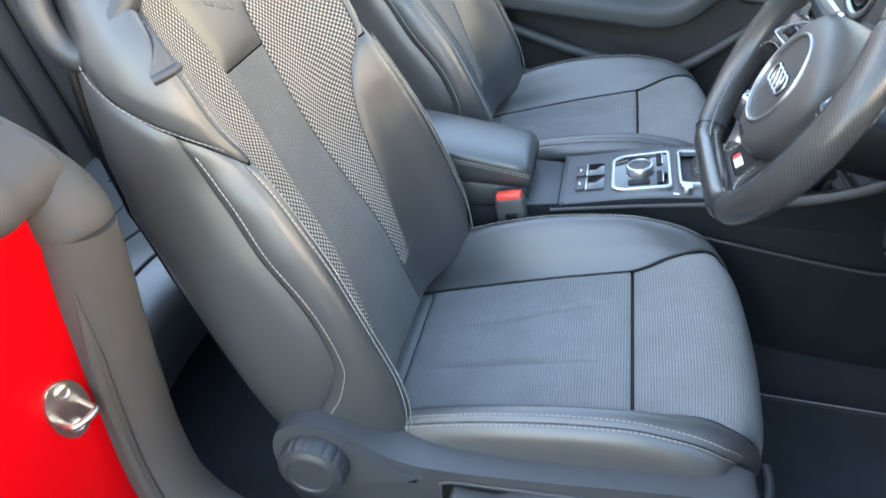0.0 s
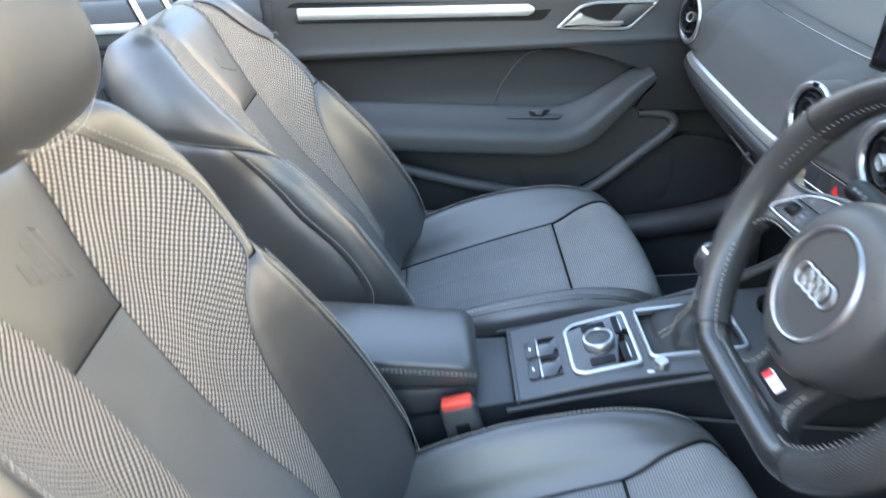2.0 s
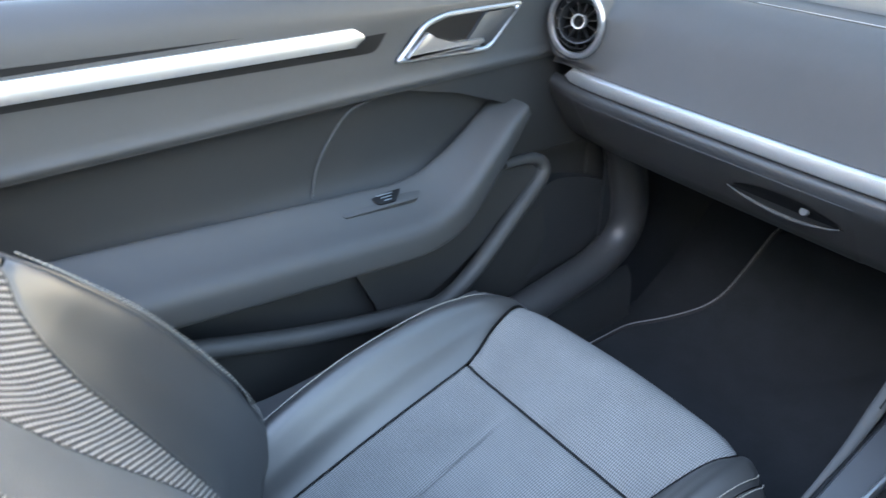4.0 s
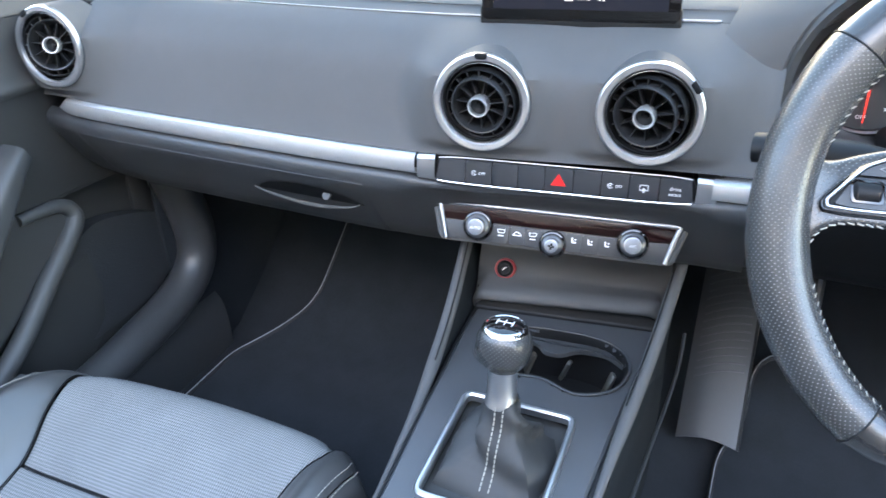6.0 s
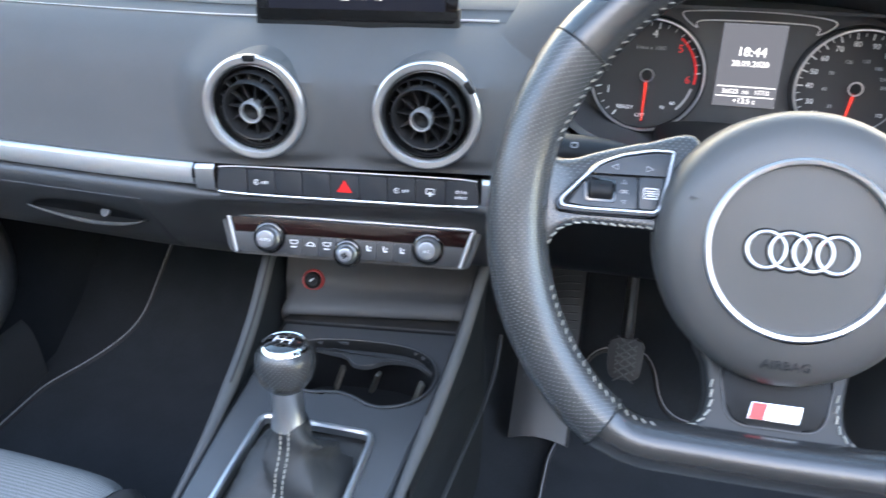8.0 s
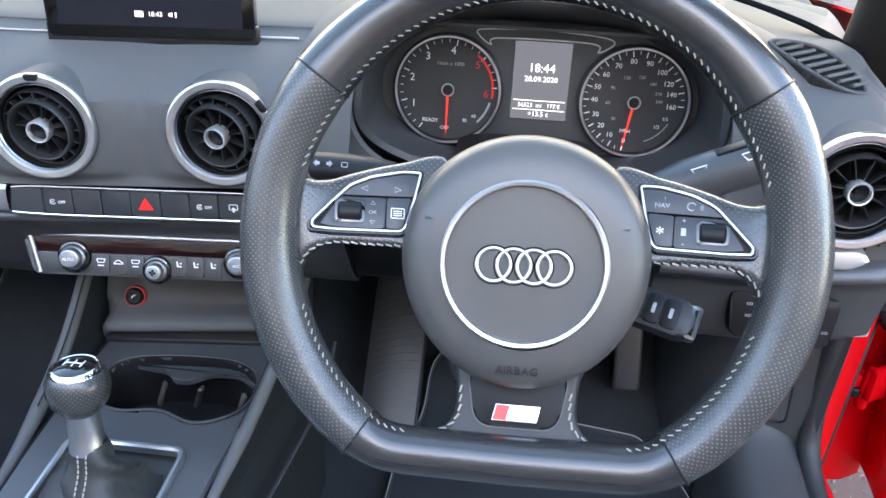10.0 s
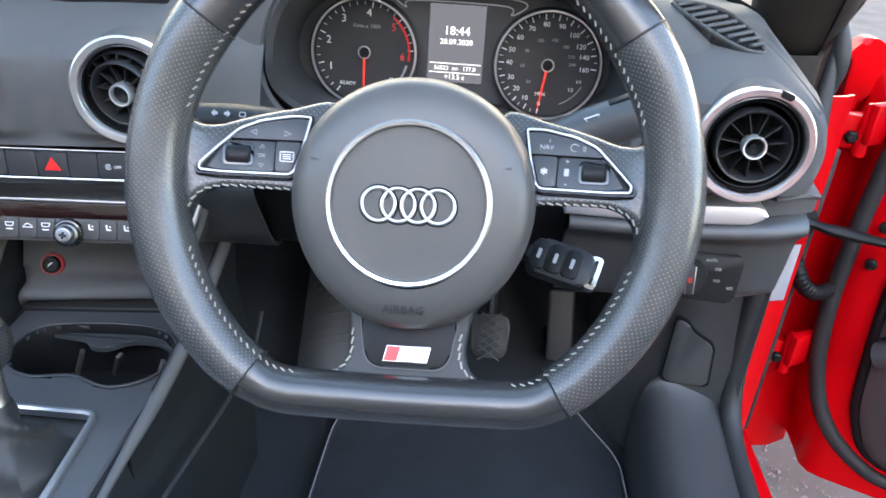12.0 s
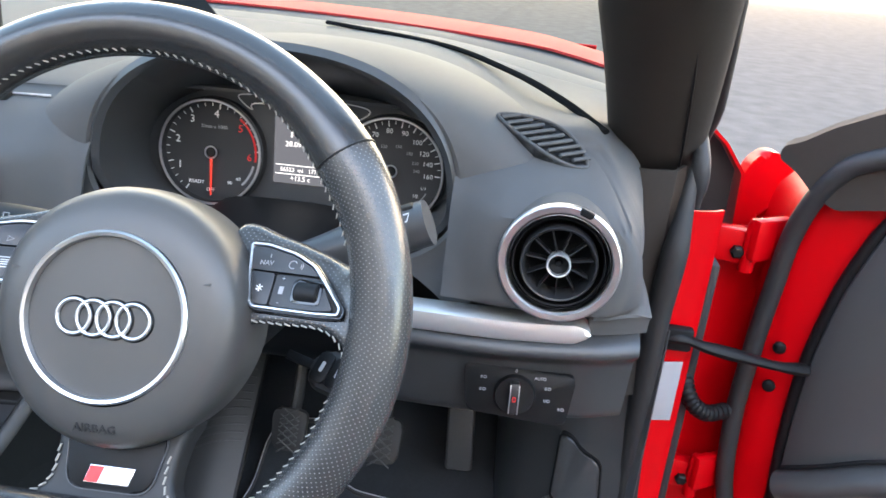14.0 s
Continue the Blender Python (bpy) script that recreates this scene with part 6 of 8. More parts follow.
KT = axes((GX - 0.003, 0.034, 0.624), (1, 0, 0), (0, 1, 0.06)) @ Matrix.Rotation(-0.16, 4, "X") @ Matrix.Scale(1.05, 4)
part("lever_collar", lathe([(0.0150, -0.006), (0.0150, -0.001), (0.0140, 0.001), (0.0130, 0.018), (0.0128, 0.028), (0.0140, 0.034)], 36), SILVER, lever, "satin silver collar", KT)
knob = part("knob", lathe([(0.011, 0.030), (0.016, 0.033), (0.0225, 0.042), (0.0250, 0.052), (0.0243, 0.062), (0.0205, 0.070), (0.019, 0.071)], 48), PERF, lever, "perforated leather knob", KT)
part("knob_ring", lathe([(0.0205, 0.0700), (0.0195, 0.0725), (0.0172, 0.0742), (0.0162, 0.0738)], 48), CHROME, lever, "chrome cap ring", KT)
kc = part("knob_cap", lathe([(0.016, 0.0738), (0.012, 0.0756), (0, 0.0766)], 36), GLOSS, lever, "gloss black shift pattern cap", KT)
for x in (-0.007, 0.0, 0.007):
    part("mark", rbox(0.0008, 0.009, 0.0005, 0.0001, Matrix.Translation((x, 0, 0.0764))), WHITE_INK, kc, "", I4)
part("mark", rbox(0.0148, 0.0008, 0.0005, 0.0001, Matrix.Translation((0, 0, 0.0767))), WHITE_INK, kc, "", I4)

# control island behind the lever: rotary knob, keys, park brake
DM = axes((CX, -0.132, deck_z(-0.132) + 0.0008), (1, 0, 0), (0, 1, 0.212))
part("deck_edge", rbox(0.176, 0.008, 0.012, 0.003, Matrix.Translation((CX, -0.243, 0.513))), HARD, console)
mmi = part("control_island", prism(rounded([(-0.054, -0.014), (-0.042, -0.027), (0.052, -0.027), (0.062, -0.014), (0.062, 0.066), (-0.060, 0.066)], 0.010), -0.003, 0.003, 0.001), GLOSS, console, "black control island with a silver frame and rotary knob", DM)
part("island_frame", band(rounded([(-0.058, -0.015), (-0.044, -0.031), (0.054, -0.031), (0.066, -0.015), (0.066, 0.070), (-0.064, 0.070)], 0.010), 0.0065, -0.002, 0.0042, bevel=0.0015), SILVER, mmi, "satin silver frame", I4)
rk = part("rotary_knob", lathe([(0.0235, 0.003), (0.0237, 0.012), (0.022, 0.0155), (0.0195, 0.016), (0.0185, 0.0145), (0, 0.014)], 56), SILVER, mmi, "silver rotary knob", Matrix.Translation((0.004, 0.018, 0)))
part("knob_top", lathe([(0.0188, 0.0142), (0.0165, 0.0158), (0, 0.0160)], 48), HARD, rk, "", I4)
for x, y, w, h in ((-0.036, 0.016, 0.016, 0.036), (0.045, 0.016, 0.016, 0.036)):
    part("key", prism(rounded(rect(w, h, x, y), 0.003), 0.003, 0.0055, 0.001), BLACK, mmi, "", I4)
for x in (-0.030, 0.034):
    part("key", prism(rounded(rect(0.040, 0.009, x, 0.050), 0.002), 0.003, 0.006, 0.001), BLACK, mmi, "", I4)
    part("key_edge", rbox(0.036, 0.002, 0.002, 0.0005, Matrix.Translation((x, 0.0556, 0.0055))), SILVER, mmi, "", I4)
for x in (-0.024, 0.024):
    well = part("slot", prism(rounded(rect(0.042, 0.029, x + 0.006, -0.0575), 0.003), -0.004, 0.0012, 0.0006), GLOSS, mmi, "dark finger slot", I4)
    part("slot_edge", rbox(0.042, 0.003, 0.003, 0.001, Matrix.Translation((x + 0.006, -0.0735, 0.001))), SILVER, mmi, "", I4)
    part("round_key", prism(rounded([(x - 0.012, -0.093), (x + 0.026, -0.093), (x + 0.026, -0.0765), (x - 0.012, -0.0765)], 0.005), -0.002, 0.0016, 0.0008), HARD, mmi, "", I4)
    part("mark", prism(rect(0.007, 0.003, x + 0.006, -0.085), 0.0016, 0.002), WHITE_INK, mmi, "", I4)
part("round_knob", lathe([(0.0098, 0.0), (0.0102, 0.010), (0.009, 0.0125), (0, 0.0122)], 36), SILVER, console, "small silver knob", Matrix.Translation((0.086, -0.043, deck_z(-0.04))))
part("mark", rbox(0.004, 0.010, 0.001, 0.0003, Matrix.Translation((0.092, -0.058, deck_z(-0.058) + 0.0005))), WHITE_INK, console)

part("bridge", rbox(0.165, 0.075, 0.03, 0.006, Matrix.Translation((CX, -0.281, 0.494)), seg=3), HARD, console, "dark bridge ahead of the armrest")

# armrest
def arm_ring(t):
    y = -0.298 - 0.29 * t
    z0, z1 = 0.527 + 0.01 * t, 0.576 + 0.036 * t
    w = 0.0735
    pts = [(-w * 0.90, z0), (-w, z0 + 0.012), (-w, z1 - 0.018), (-w * 0.93, z1 - 0.006), (-w * 0.6, z1 + 0.001), (0, z1 + 0.003), (w * 0.6, z1 + 0.001), (w * 0.93, z1 - 0.006), (w, z1 - 0.018), (w, z0 + 0.012), (w * 0.90, z0)]
    return [(CX + p[0], y, p[1]) for p in spline(pts, 40)]


P = []
for i in range(25):
    t = i / 24
    ring = arm_ring(t)
    e = max(0.0, 1 - t / 0.12)
    P.append([(CX + (x - CX) * (1 - 0.09 * e ** 2), y + 0.010 * (1 - e ** 2) - 0.0, z - (0.016 * e ** 2 if z > 0.55 else 0)) for x, y, z in ring])
bm = sheet(P)
cap(bm, P[0])
cap(bm, P[-1][::-1])
arm = part("armrest", bm, LEATHER, console, "black leather armrest with pale stitching")
for sg in (-1, 1):
    for dz in (0.0, 0.0045):
        st = [(CX + sg * 0.0738, -0.300 - 0.28 * t, 0.558 + 0.036 * t - dz) for t in np.linspace(0, 1, 20)]
        part("stitching", stitches(st, 0.0065, 0.0045, 0.0006, (sg, 0, 0), 0.0003), THREAD, arm, "pale stitching")
part("armrest_base", rbox(0.142, 0.30, 0.06, 0.012, Matrix.Translation((CX, -0.45, 0.503))), HARD, arm)
part("console_rear", rbox(0.18, 0.40, 0.245, 0.01, Matrix.Translation((CX, -0.445, 0.355))), HARD, console)

# ---- passenger door, shut ----
pdoor = thing("passenger_door", "closed dark door panel with silver strip, pull handle and padded armrest", "car door", (-0.73, -0.2, 0.34))


def door_sheet(sections, y_a, y_b, n, rows, sg=-1):
    """Lofts a section (x, z) along y; sections(y) gives its points."""
    return sheet([[(sg * x, y_a + (y_b - y_a) * i / n, z) for x, z in spline(sections(y_a + (y_b - y_a) * i / n), rows)] for i in range(n + 1)])


def ztop(y):
    return lerp_table([(-0.70, 0.985), (-0.4, 0.968), (-0.1, 0.952), (0.2, 0.935), (0.42, 0.925)], y)


def upper(y):
    t = ztop(y)
    return [(0.775, t - 0.012), (0.765, t), (0.745, t + 0.002), (0.724, t - 0.010), (0.712, t - 0.03), (0.708, 0.905), (0.709, 0.87), (0.705, 0.832), (0.700, 0.818), (0.704, 0.808)]


part("upper_trim", thick(door_sheet(upper, -0.69, 0.40, 60, 40), 0.003), DOOR_SOFT, pdoor, "soft dark upper trim")
part("door_insert", thick(door_sheet(lambda y: [(0.704, 0.812), (0.722, 0.806), (0.734, 0.79), (0.738, 0.74), (0.734, 0.69), (0.712, 0.655)], -0.685, 0.35, 40, 16), 0.003), DOOR_DARK, pdoor, "dark door insert")
groove = [(y, z) for y, z in ((-0.655, 0.918), (-0.635, 0.928), (-0.10, 0.905), (-0.085, 0.898), (-0.11, 0.866), (-0.64, 0.884))]
# raised flat outline, black in place of a recess's shade
part("strip_recess", prism(rounded(groove, 0.012), -0.004, 0.0005, m=axes((-0.709, 0, 0), (0, 1, 0), (0, 0, 1))), BLACK, pdoor, "flat black surround standing in for a shaded recess")
P = []
for i in range(41):
    y = -0.630 + 0.50 * i / 40
    zc = 0.904 - 0.014 * i / 40
    h = 0.0115 * min(1.0, (max(0.0, (40 - i) / 1.2)) ** 0.5 + 0.3)
    P.append([(-0.708, y, zc + h), (-0.703, y, zc + h), (-0.7005, y, zc + 0.4 * h), (-0.7005, y, zc - 0.4 * h), (-0.703, y, zc - h), (-0.708, y, zc - h)])
part("silver_strip", sheet(P), BRUSHED, pdoor, "brushed silver strip")
DH = axes((-0.7065, 0, 0), (0, 1, 0), (0, 0, 1))
ho = rounded([(-0.086, 0.847), (-0.035, 0.894), (0.00, 0.902), (0.138, 0.899), (0.074, 0.838)], 0.012)
part("handle_frame", band(ho, 0.0065, -0.004, 0.006, m=DH, bevel=0.002), SILVER, pdoor, "satin silver handle surround")
# filled flat; black colour stands in for the shaded handle hollow
part("handle_recess", prism(ho, -0.004, 0.0015, m=DH), BLACK, pdoor, "flat black handle recess standing in for a shaded hollow")
part("handle_lever", prism(rounded([(-0.070, 0.852), (-0.034, 0.882), (-0.022, 0.872), (0.010, 0.861), (0.062, 0.859), (0.055, 0.850)], 0.004), 0.001, 0.011, 0.004, m=DH), SILVER, pdoor, "satin silver pull lever")
part("handle_pad", prism(rounded([(0.030, 0.856), (0.066, 0.893), (0.125, 0.892), (0.074, 0.848)], 0.005), 0.001, 0.006, 0.002, m=DH), HARD, pdoor)
# armrest that sweeps up to the front
ap = spline([(-0.672, -0.69, 0.655), (-0.668, -0.50, 0.646), (-0.664, -0.32, 0.633), (-0.662, -0.17, 0.622), (-0.663, -0.085, 0.617), (-0.667, -0.02, 0.631), (-0.676, 0.04, 0.673), (-0.688, 0.10, 0.722), (-0.698, 0.134, 0.742)], 70)
fr = frames(ap, False, (0, 0, 1))
P = []
for i, (p, t, s, u) in enumerate(fr):
    k = 1.0 - 0.45 * max(0, (i - 45) / 25)
    P.append([p + np.array((-0.035 * c - 0.012, 0, ((0.040 if c > 0 else 0.018) * c + 0.004) * (1 - max(0, (i - 45) / 25)))) + u * (0.026 * k * sn) for c, sn in ((math.copysign(abs(math.cos(a)) ** 0.42, math.cos(a)), math.copysign(abs(math.sin(a)) ** 0.55, math.sin(a))) for a in np.linspace(0, 2 * math.pi, 44, endpoint=False))])
bm = sheet(P, close_v=True)
cap(bm, P[0])
cap(bm, P[-1])
part("armrest", bm, DOOR_SOFT, pdoor, "padded dark armrest with a rising grip")
SWM = axes((-0.692, -0.125, 0.6655), (0, 1, -0.03), (-1, 0, 0.45))
swp = part("switch_plate", prism(rounded([(-0.072, 0.014), (-0.066, -0.014), (0.050, -0.016), (0.078, 0.010), (0.074, 0.016)], 0.005), -0.006, 0.0012, 0.0008), DOOR_SOFT, pdoor, "window switch plate with a silver edge", SWM)
part("plate_edge", rbox(0.12, 0.0028, 0.003, 0.001, Matrix.Translation((-0.008, 0.017, 0.001))), DIM_SILVER, swp, "satin edge line", I4)
part("window_switch", prism(rounded([(-0.018, 0.006), (-0.010, -0.010), (0.016, -0.011), (0.036, 0.008)], 0.004), 0.0008, 0.0042, 0.0016), BLACK, swp, "", I4)
for y, w in ((0.0045, 0.026), (-0.0005, 0.018), (-0.0060, 0.012)):
    part("switch_edge", rbox(w, 0.0012, 0.0012, 0.0004, Matrix.Translation((0.006, y, 0.0044))), SILVER, swp, "", I4)
fill = [(-0.13, 0.812), (-0.066, 0.807), (0.023, 0.785), (0.095, 0.757), (0.140, 0.735), (0.148, 0.718), (0.12, 0.690), (0.10, 0.655), (0.345, 0.645), (0.345, 0.816), (0.15, 0.816)]
part("front_filler", prism(rounded(fill, 0.006), -0.03, 0.0, 0.004, m=axes((-0.7085, 0, 0), (0, 1, 0), (0, 0, 1))), DOOR_DARK, pdoor, "dark trim ahead of the armrest")
# lower part with map pocket
# lower panel and pocket take the darker insert colour to carry shade
part("lower_panel", thick(door_sheet(lambda y: [(0.712, 0.665), (0.735, 0.62), (0.735, 0.52), (0.720, 0.44), (0.712, 0.40), (0.715, 0.355)], -0.685, 0.345, 40, 18), 0.003), DOOR_DARK, pdoor, "hard dark lower panel, darkened for the shade low down")
lp = spline([(-0.676, -0.685, 0.610), (-0.676, -0.50, 0.572), (-0.674, -0.27, 0.506), (-0.674, -0.09, 0.470), (-0.674, -0.035, 0.466), (-0.678, 0.03, 0.498), (-0.688, 0.11, 0.556), (-0.698, 0.180, 0.606), (-0.702, 0.190, 0.630), (-0.704, 0.168, 0.646), (-0.706, 0.110, 0.650)], 78)
part("pocket_lip", tube(lp, [0.014 - 0.006 * max(0.0, (i - 56) / 22) for i in range(79)], 12, up=None), DOOR_SOFT, pdoor, "padded map pocket lip")
P = [[(p[0] - 0.006, p[1], p[2]), (p[0] - 0.010, p[1] + 0.002, p[2] - 0.03), (-0.690, p[1] + 0.004, max(0.37, p[2] - 0.11)), (-0.708, p[1] + 0.004, max(0.356, p[2] - 0.19))] for p in lp[:58]]
part("pocket_front", thick(sheet(P), 0.003), DOOR_DARK, pdoor)
spk = [(0.017, 0.447), (0.065, 0.490), (0.13, 0.545), (0.20, 0.590), (0.26, 0.588), (0.345, 0.556), (0.362, 0.525), (0.345, 0.450), (0.28, 0.425), (0.18, 0.418), (0.08, 0.425)]
part("speaker_cover", prism([tuple(p) for p in spline(spk, 54, True)], -0.020, 0.004, 0.004, 3, m=axes((-0.704, 0, 0), (0, 1, 0), (0, 0, 1))), SPEAKER, pdoor, "dark perforated speaker cover")
P = [[(-0.700 - 0.012 * j / 6, y0_ + (y1_ - y0_) * j / 6, z0_ + (z1_ - z0_) * j / 6) for j in range(7)] for (y0_, z0_), (y1_, z1_) in zip(spline([(-0.14, 0.478), (-0.05, 0.470), (0.05, 0.520), (0.11, 0.560), (0.185, 0.615)], 16), spline([(-0.20, 0.620), (-0.08, 0.620), (0.0, 0.640), (0.06, 0.668), (0.165, 0.645)], 16))]
part("pocket_wall", thick(sheet(P), 0.003), DOOR_DARK, pdoor, "soft wall above the map pocket")
sk = spline([(-0.727, -0.215, 0.682), (-0.732, -0.195, 0.73), (-0.729, -0.15, 0.785), (-0.720, -0.11, 0.803)], 30)
part("insert_seam", tube(sk, 0.0016, 6), GREY_TRIM, pdoor)
P = [[(-0.79, y, 0.92), (-0.83, y, 0.90), (-0.875, y, 0.80), (-0.893, y, 0.60), (-0.885, y, 0.34)] for y in np.linspace(-0.70, 0.56, 20)]
part("outer_skin", thick(sheet(P), 0.004), RED, pdoor, "red outer skin")
part("rear_edge", rbox(0.10, 0.02, 0.60, 0.004, Matrix.Translation((-0.755, -0.697, 0.66))), RUBBER, pdoor, "black rear edge")
part("sill_line", tube([(-0.785, y, ztop(y) - 0.012) for y in np.linspace(-0.69, 0.45, 20)], 0.010, 8), RUBBER, pdoor, "black window seal")

part("front_edge", rbox(0.02, 0.14, 0.55, 0.005, Matrix.Translation((-0.738, 0.395, 0.60))), RUBBER, pdoor, "black front edge")

# kick panels and wheel-side trims in front of the doors
kt = spline([(-0.694, 0.355, 0.70), (-0.688, 0.378, 0.60), (-0.682, 0.396, 0.51), (-0.679, 0.382, 0.448), (-0.677, 0.325, 0.408), (-0.676, 0.22, 0.386), (-0.676, 0.06, 0.368), (-0.676, -0.3, 0.356)], 48)
solid("kick_trim", tube(kt, [0.037 - 0.006 * min(1, i / 48) for i in range(49)], 20, up=None), HARD, "smooth dark plastic footwell side trim", "trim", "structure")
P = [[(-0.70, y, z) for z in (0.235, 0.35, 0.5, 0.70, 0.82)] for y in np.linspace(0.34, 0.80, 12)]
solid("footwell_side", thick(sheet(P), 0.004), CARPET, "dark footwell side lining", "trim", "structure")
# driver's kick panel with a small lid
kick = thing("kick_panel", "smooth dark kick panel with a square lid", "trim panel", (0.74, 0.42, 0.30), kind="structure")
P = []
for i in range(25):
    z = 0.235 + 0.46 * i / 24
    low = max(0.0, (0.40 - z) / 0.16) ** 2
    P.append([tuple(p) for p in spline([(0.806, 0.400 - 0.05 * low, z), (0.790, 0.412 - 0.06 * low, z), (0.765, 0.420 - 0.06 * low, z), (0.725, 0.430 - 0.05 * low, z), (0.69, 0.450, z), (0.655, 0.49, z), (0.635, 0.55, z), (0.628, 0.64, z), (0.62, 0.77, z)], 40)])
part("panel", thick(sheet(P), 0.004), HARD, kick)
KP = axes((0.739, 0.4215, 0.462), (0.98, -0.24, 0), (0, 0.0, 1))
part("lid", prism(rounded([(-0.034, 0.050), (-0.020, 0.048), (-0.008, 0.032), (0.020, 0.020), (0.026, -0.050), (-0.036, -0.056)], 0.012), -0.006, 0.006, 0.003), HARD, kick, "square fuse lid", KP)
part("lid_gap", band(rounded([(-0.037, 0.053), (-0.019, 0.051), (-0.006, 0.035), (0.023, 0.022), (0.029, -0.053), (-0.039, -0.059)], 0.012), 0.0035, -0.006, 0.0035), BLACK, kick, "dark gap round the lid", KP)

# ---- driver's door opening, front side ----
AS = spline([(0.798, -0.30, 0.345), (0.798, 0.10, 0.345), (0.798, 0.28, 0.347), (0.800, 0.375, 0.365), (0.800, 0.415, 0.42), (0.793, 0.415, 0.55), (0.788, 0.40, 0.70), (0.790, 0.392, 0.78), (0.793, 0.398, 0.83), (0.798, 0.415, 0.89)], 64)
part("door_seal", tube(AS, [0.015 - 0.010 * max(0.0, (i - 52) / 12) for i in range(65)], 12, up=(1, 0, 0)), RUBBER, body, "black rubber door seal")
P = []
for i in range(31):
    z, q = 0.18 + 0.655 * i / 30, 0.18 + 0.60 * i / 30
    P.append([(0.795, 0.43, z), (0.802, 0.420, z), (0.835, 0.428, z), (0.846, 0.437, z), (0.850, 0.455, 0.3 * z + 0.7 * q), (0.852, 0.53, q), (0.860, 0.545, q), (0.93, 0.556, q), (0.955, 0.560, q), (0.99, 0.58, q), (1.0, 0.62, q)])
part("hinge_pillar", thick(sheet(P), 0.004), RED, body, "red hinge pillar")
part("pillar_label", rbox(0.040, 0.0012, 0.085, 0.0004, Matrix.Translation((0.815, 0.4190, 0.600)) @ Matrix.Rotation(0.23, 4, "Z")), LABEL, body, "silver paper label with no legible text")
part("pillar_gap", rbox(0.012, 0.09, 0.46, 0.003, Matrix.Translation((0.8555, 0.50, 0.53))), RUBBER, body, "dark gap with grey foam")
for z in (0.771, 0.417):
    hg = part("hinge", rbox(0.075, 0.02, 0.045, 0.004, Matrix.Translation((0.882, 0.515, z - 0.002)) @ Matrix.Rotation(0.1, 4, "Y")), RED, body, "red painted hinge with a dark bolt")
    part("hinge_leaf", rbox(0.055, 0.016, 0.055, 0.005, Matrix.Translation((0.925, 0.505, z + 0.012)) @ Matrix.Rotation(0.5, 4, "Z")), RED, hg)
    part("hinge_pin", lathe([(0.009, -0.032), (0.009, 0.03), (0.006, 0.036), (0, 0.037)], 20), RED, hg, "", Matrix.Translation((0.905, 0.502, z)))
    part("bolt", lathe([(0.0085, 0), (0.0085, 0.007), (0.006, 0.009), (0, 0.009)], 6), BLACK, hg, "dark bolt head", Matrix.Translation((0.89, 0.505, z - 0.008)) @ Matrix.Rotation(radians(90), 4, "X"))

# ---- driver's door, wide open ----
TH = radians(66)
DDIR, DIN = Vector((math.sin(TH), -math.cos(TH), 0)), Vector((-math.cos(TH), -math.sin(TH), 0))
DD = Matrix(((DDIR.x, DIN.x, 0, 0.925), (DDIR.y, DIN.y, 0, 0.535), (0, 0, 1, 0), (0, 0, 0, 1)))
ddoor = thing("driver_door", "red driver's door standing wide open with a dark inner panel", "car door", m=DD @ Matrix.Translation((0.3, 0, 0.24)))
BACK = Matrix.Translation((-0.3, 0, -0.24))
# x along the door from the hinge, y towards the cabin side, z up
def door_edge(z):
    return lerp_table([(0.24, 0.05), (0.35, 0.025), (0.55, 0.012), (0.75, 0.008), (0.83, 0.02), (0.87, 0.055), (0.90, 0.10)], z)


P = []
for i in range(41):
    z = 0.205 + 0.675 * i / 40
    e = door_edge(z)
    P.append([(e - 0.02, -0.075, z), (e - 0.01, -0.06, z), (e + 0.005, -0.02, z), (e + 0.015, 0.012, z), (e + 0.03, 0.026, z), (e + 0.05, 0.030, z), (e + 0.15, 0.032, z), (1.12, 0.032, z), (1.15, 0.0, z), (1.16, -0.07, z)])
part("inner_shell", thick(sheet(P), 0.004), RED, ddoor, "red inner door shell", BACK)
def skin_top(x):
    return lerp_table([(-0.02, 0.78), (0.03, 0.84), (0.10, 0.885), (0.22, 0.915), (1.2, 0.925)], x)


P = [[(x, y, z) for y, z in ((-0.075, skin_top(x)), (-0.11, skin_top(x) - 0.05), (-0.135, 0.70), (-0.13, 0.45), (-0.11, 0.24))] for x in np.linspace(-0.02, 1.17, 40)]
part("outer_skin", thick(sheet(P), 0.004), RED, ddoor, "red outer skin", BACK)
dse = spline([(1.0, 0.030, 0.245), (0.40, 0.030, 0.235), (0.21, 0.030, 0.238), (0.137, 0.030, 0.258), (0.075, 0.030, 0.316), (0.040, 0.030, 0.405), (0.026, 0.030, 0.52), (0.027, 0.030, 0.64), (0.032, 0.032, 0.73), (0.036, 0.036, 0.79), (0.047, 0.044, 0.84), (0.064, 0.050, 0.878), (0.090, 0.052, 0.903), (0.15, 0.054, 0.922), (0.30, 0.056, 0.940), (1.1, 0.056, 0.955)], 110)
part("door_seal", tube(dse, 0.012, 12, up=(0, 1, 0)), RUBBER, ddoor, "black rubber seal", BACK)
def trim_edge(z):
    return lerp_table([(0.262, 0.25), (0.275, 0.165), (0.30, 0.132), (0.36, 0.108), (0.45, 0.098), (0.55, 0.092), (0.65, 0.093), (0.745, 0.105), (0.82, 0.125), (0.86, 0.150), (0.93, 0.22)], z)


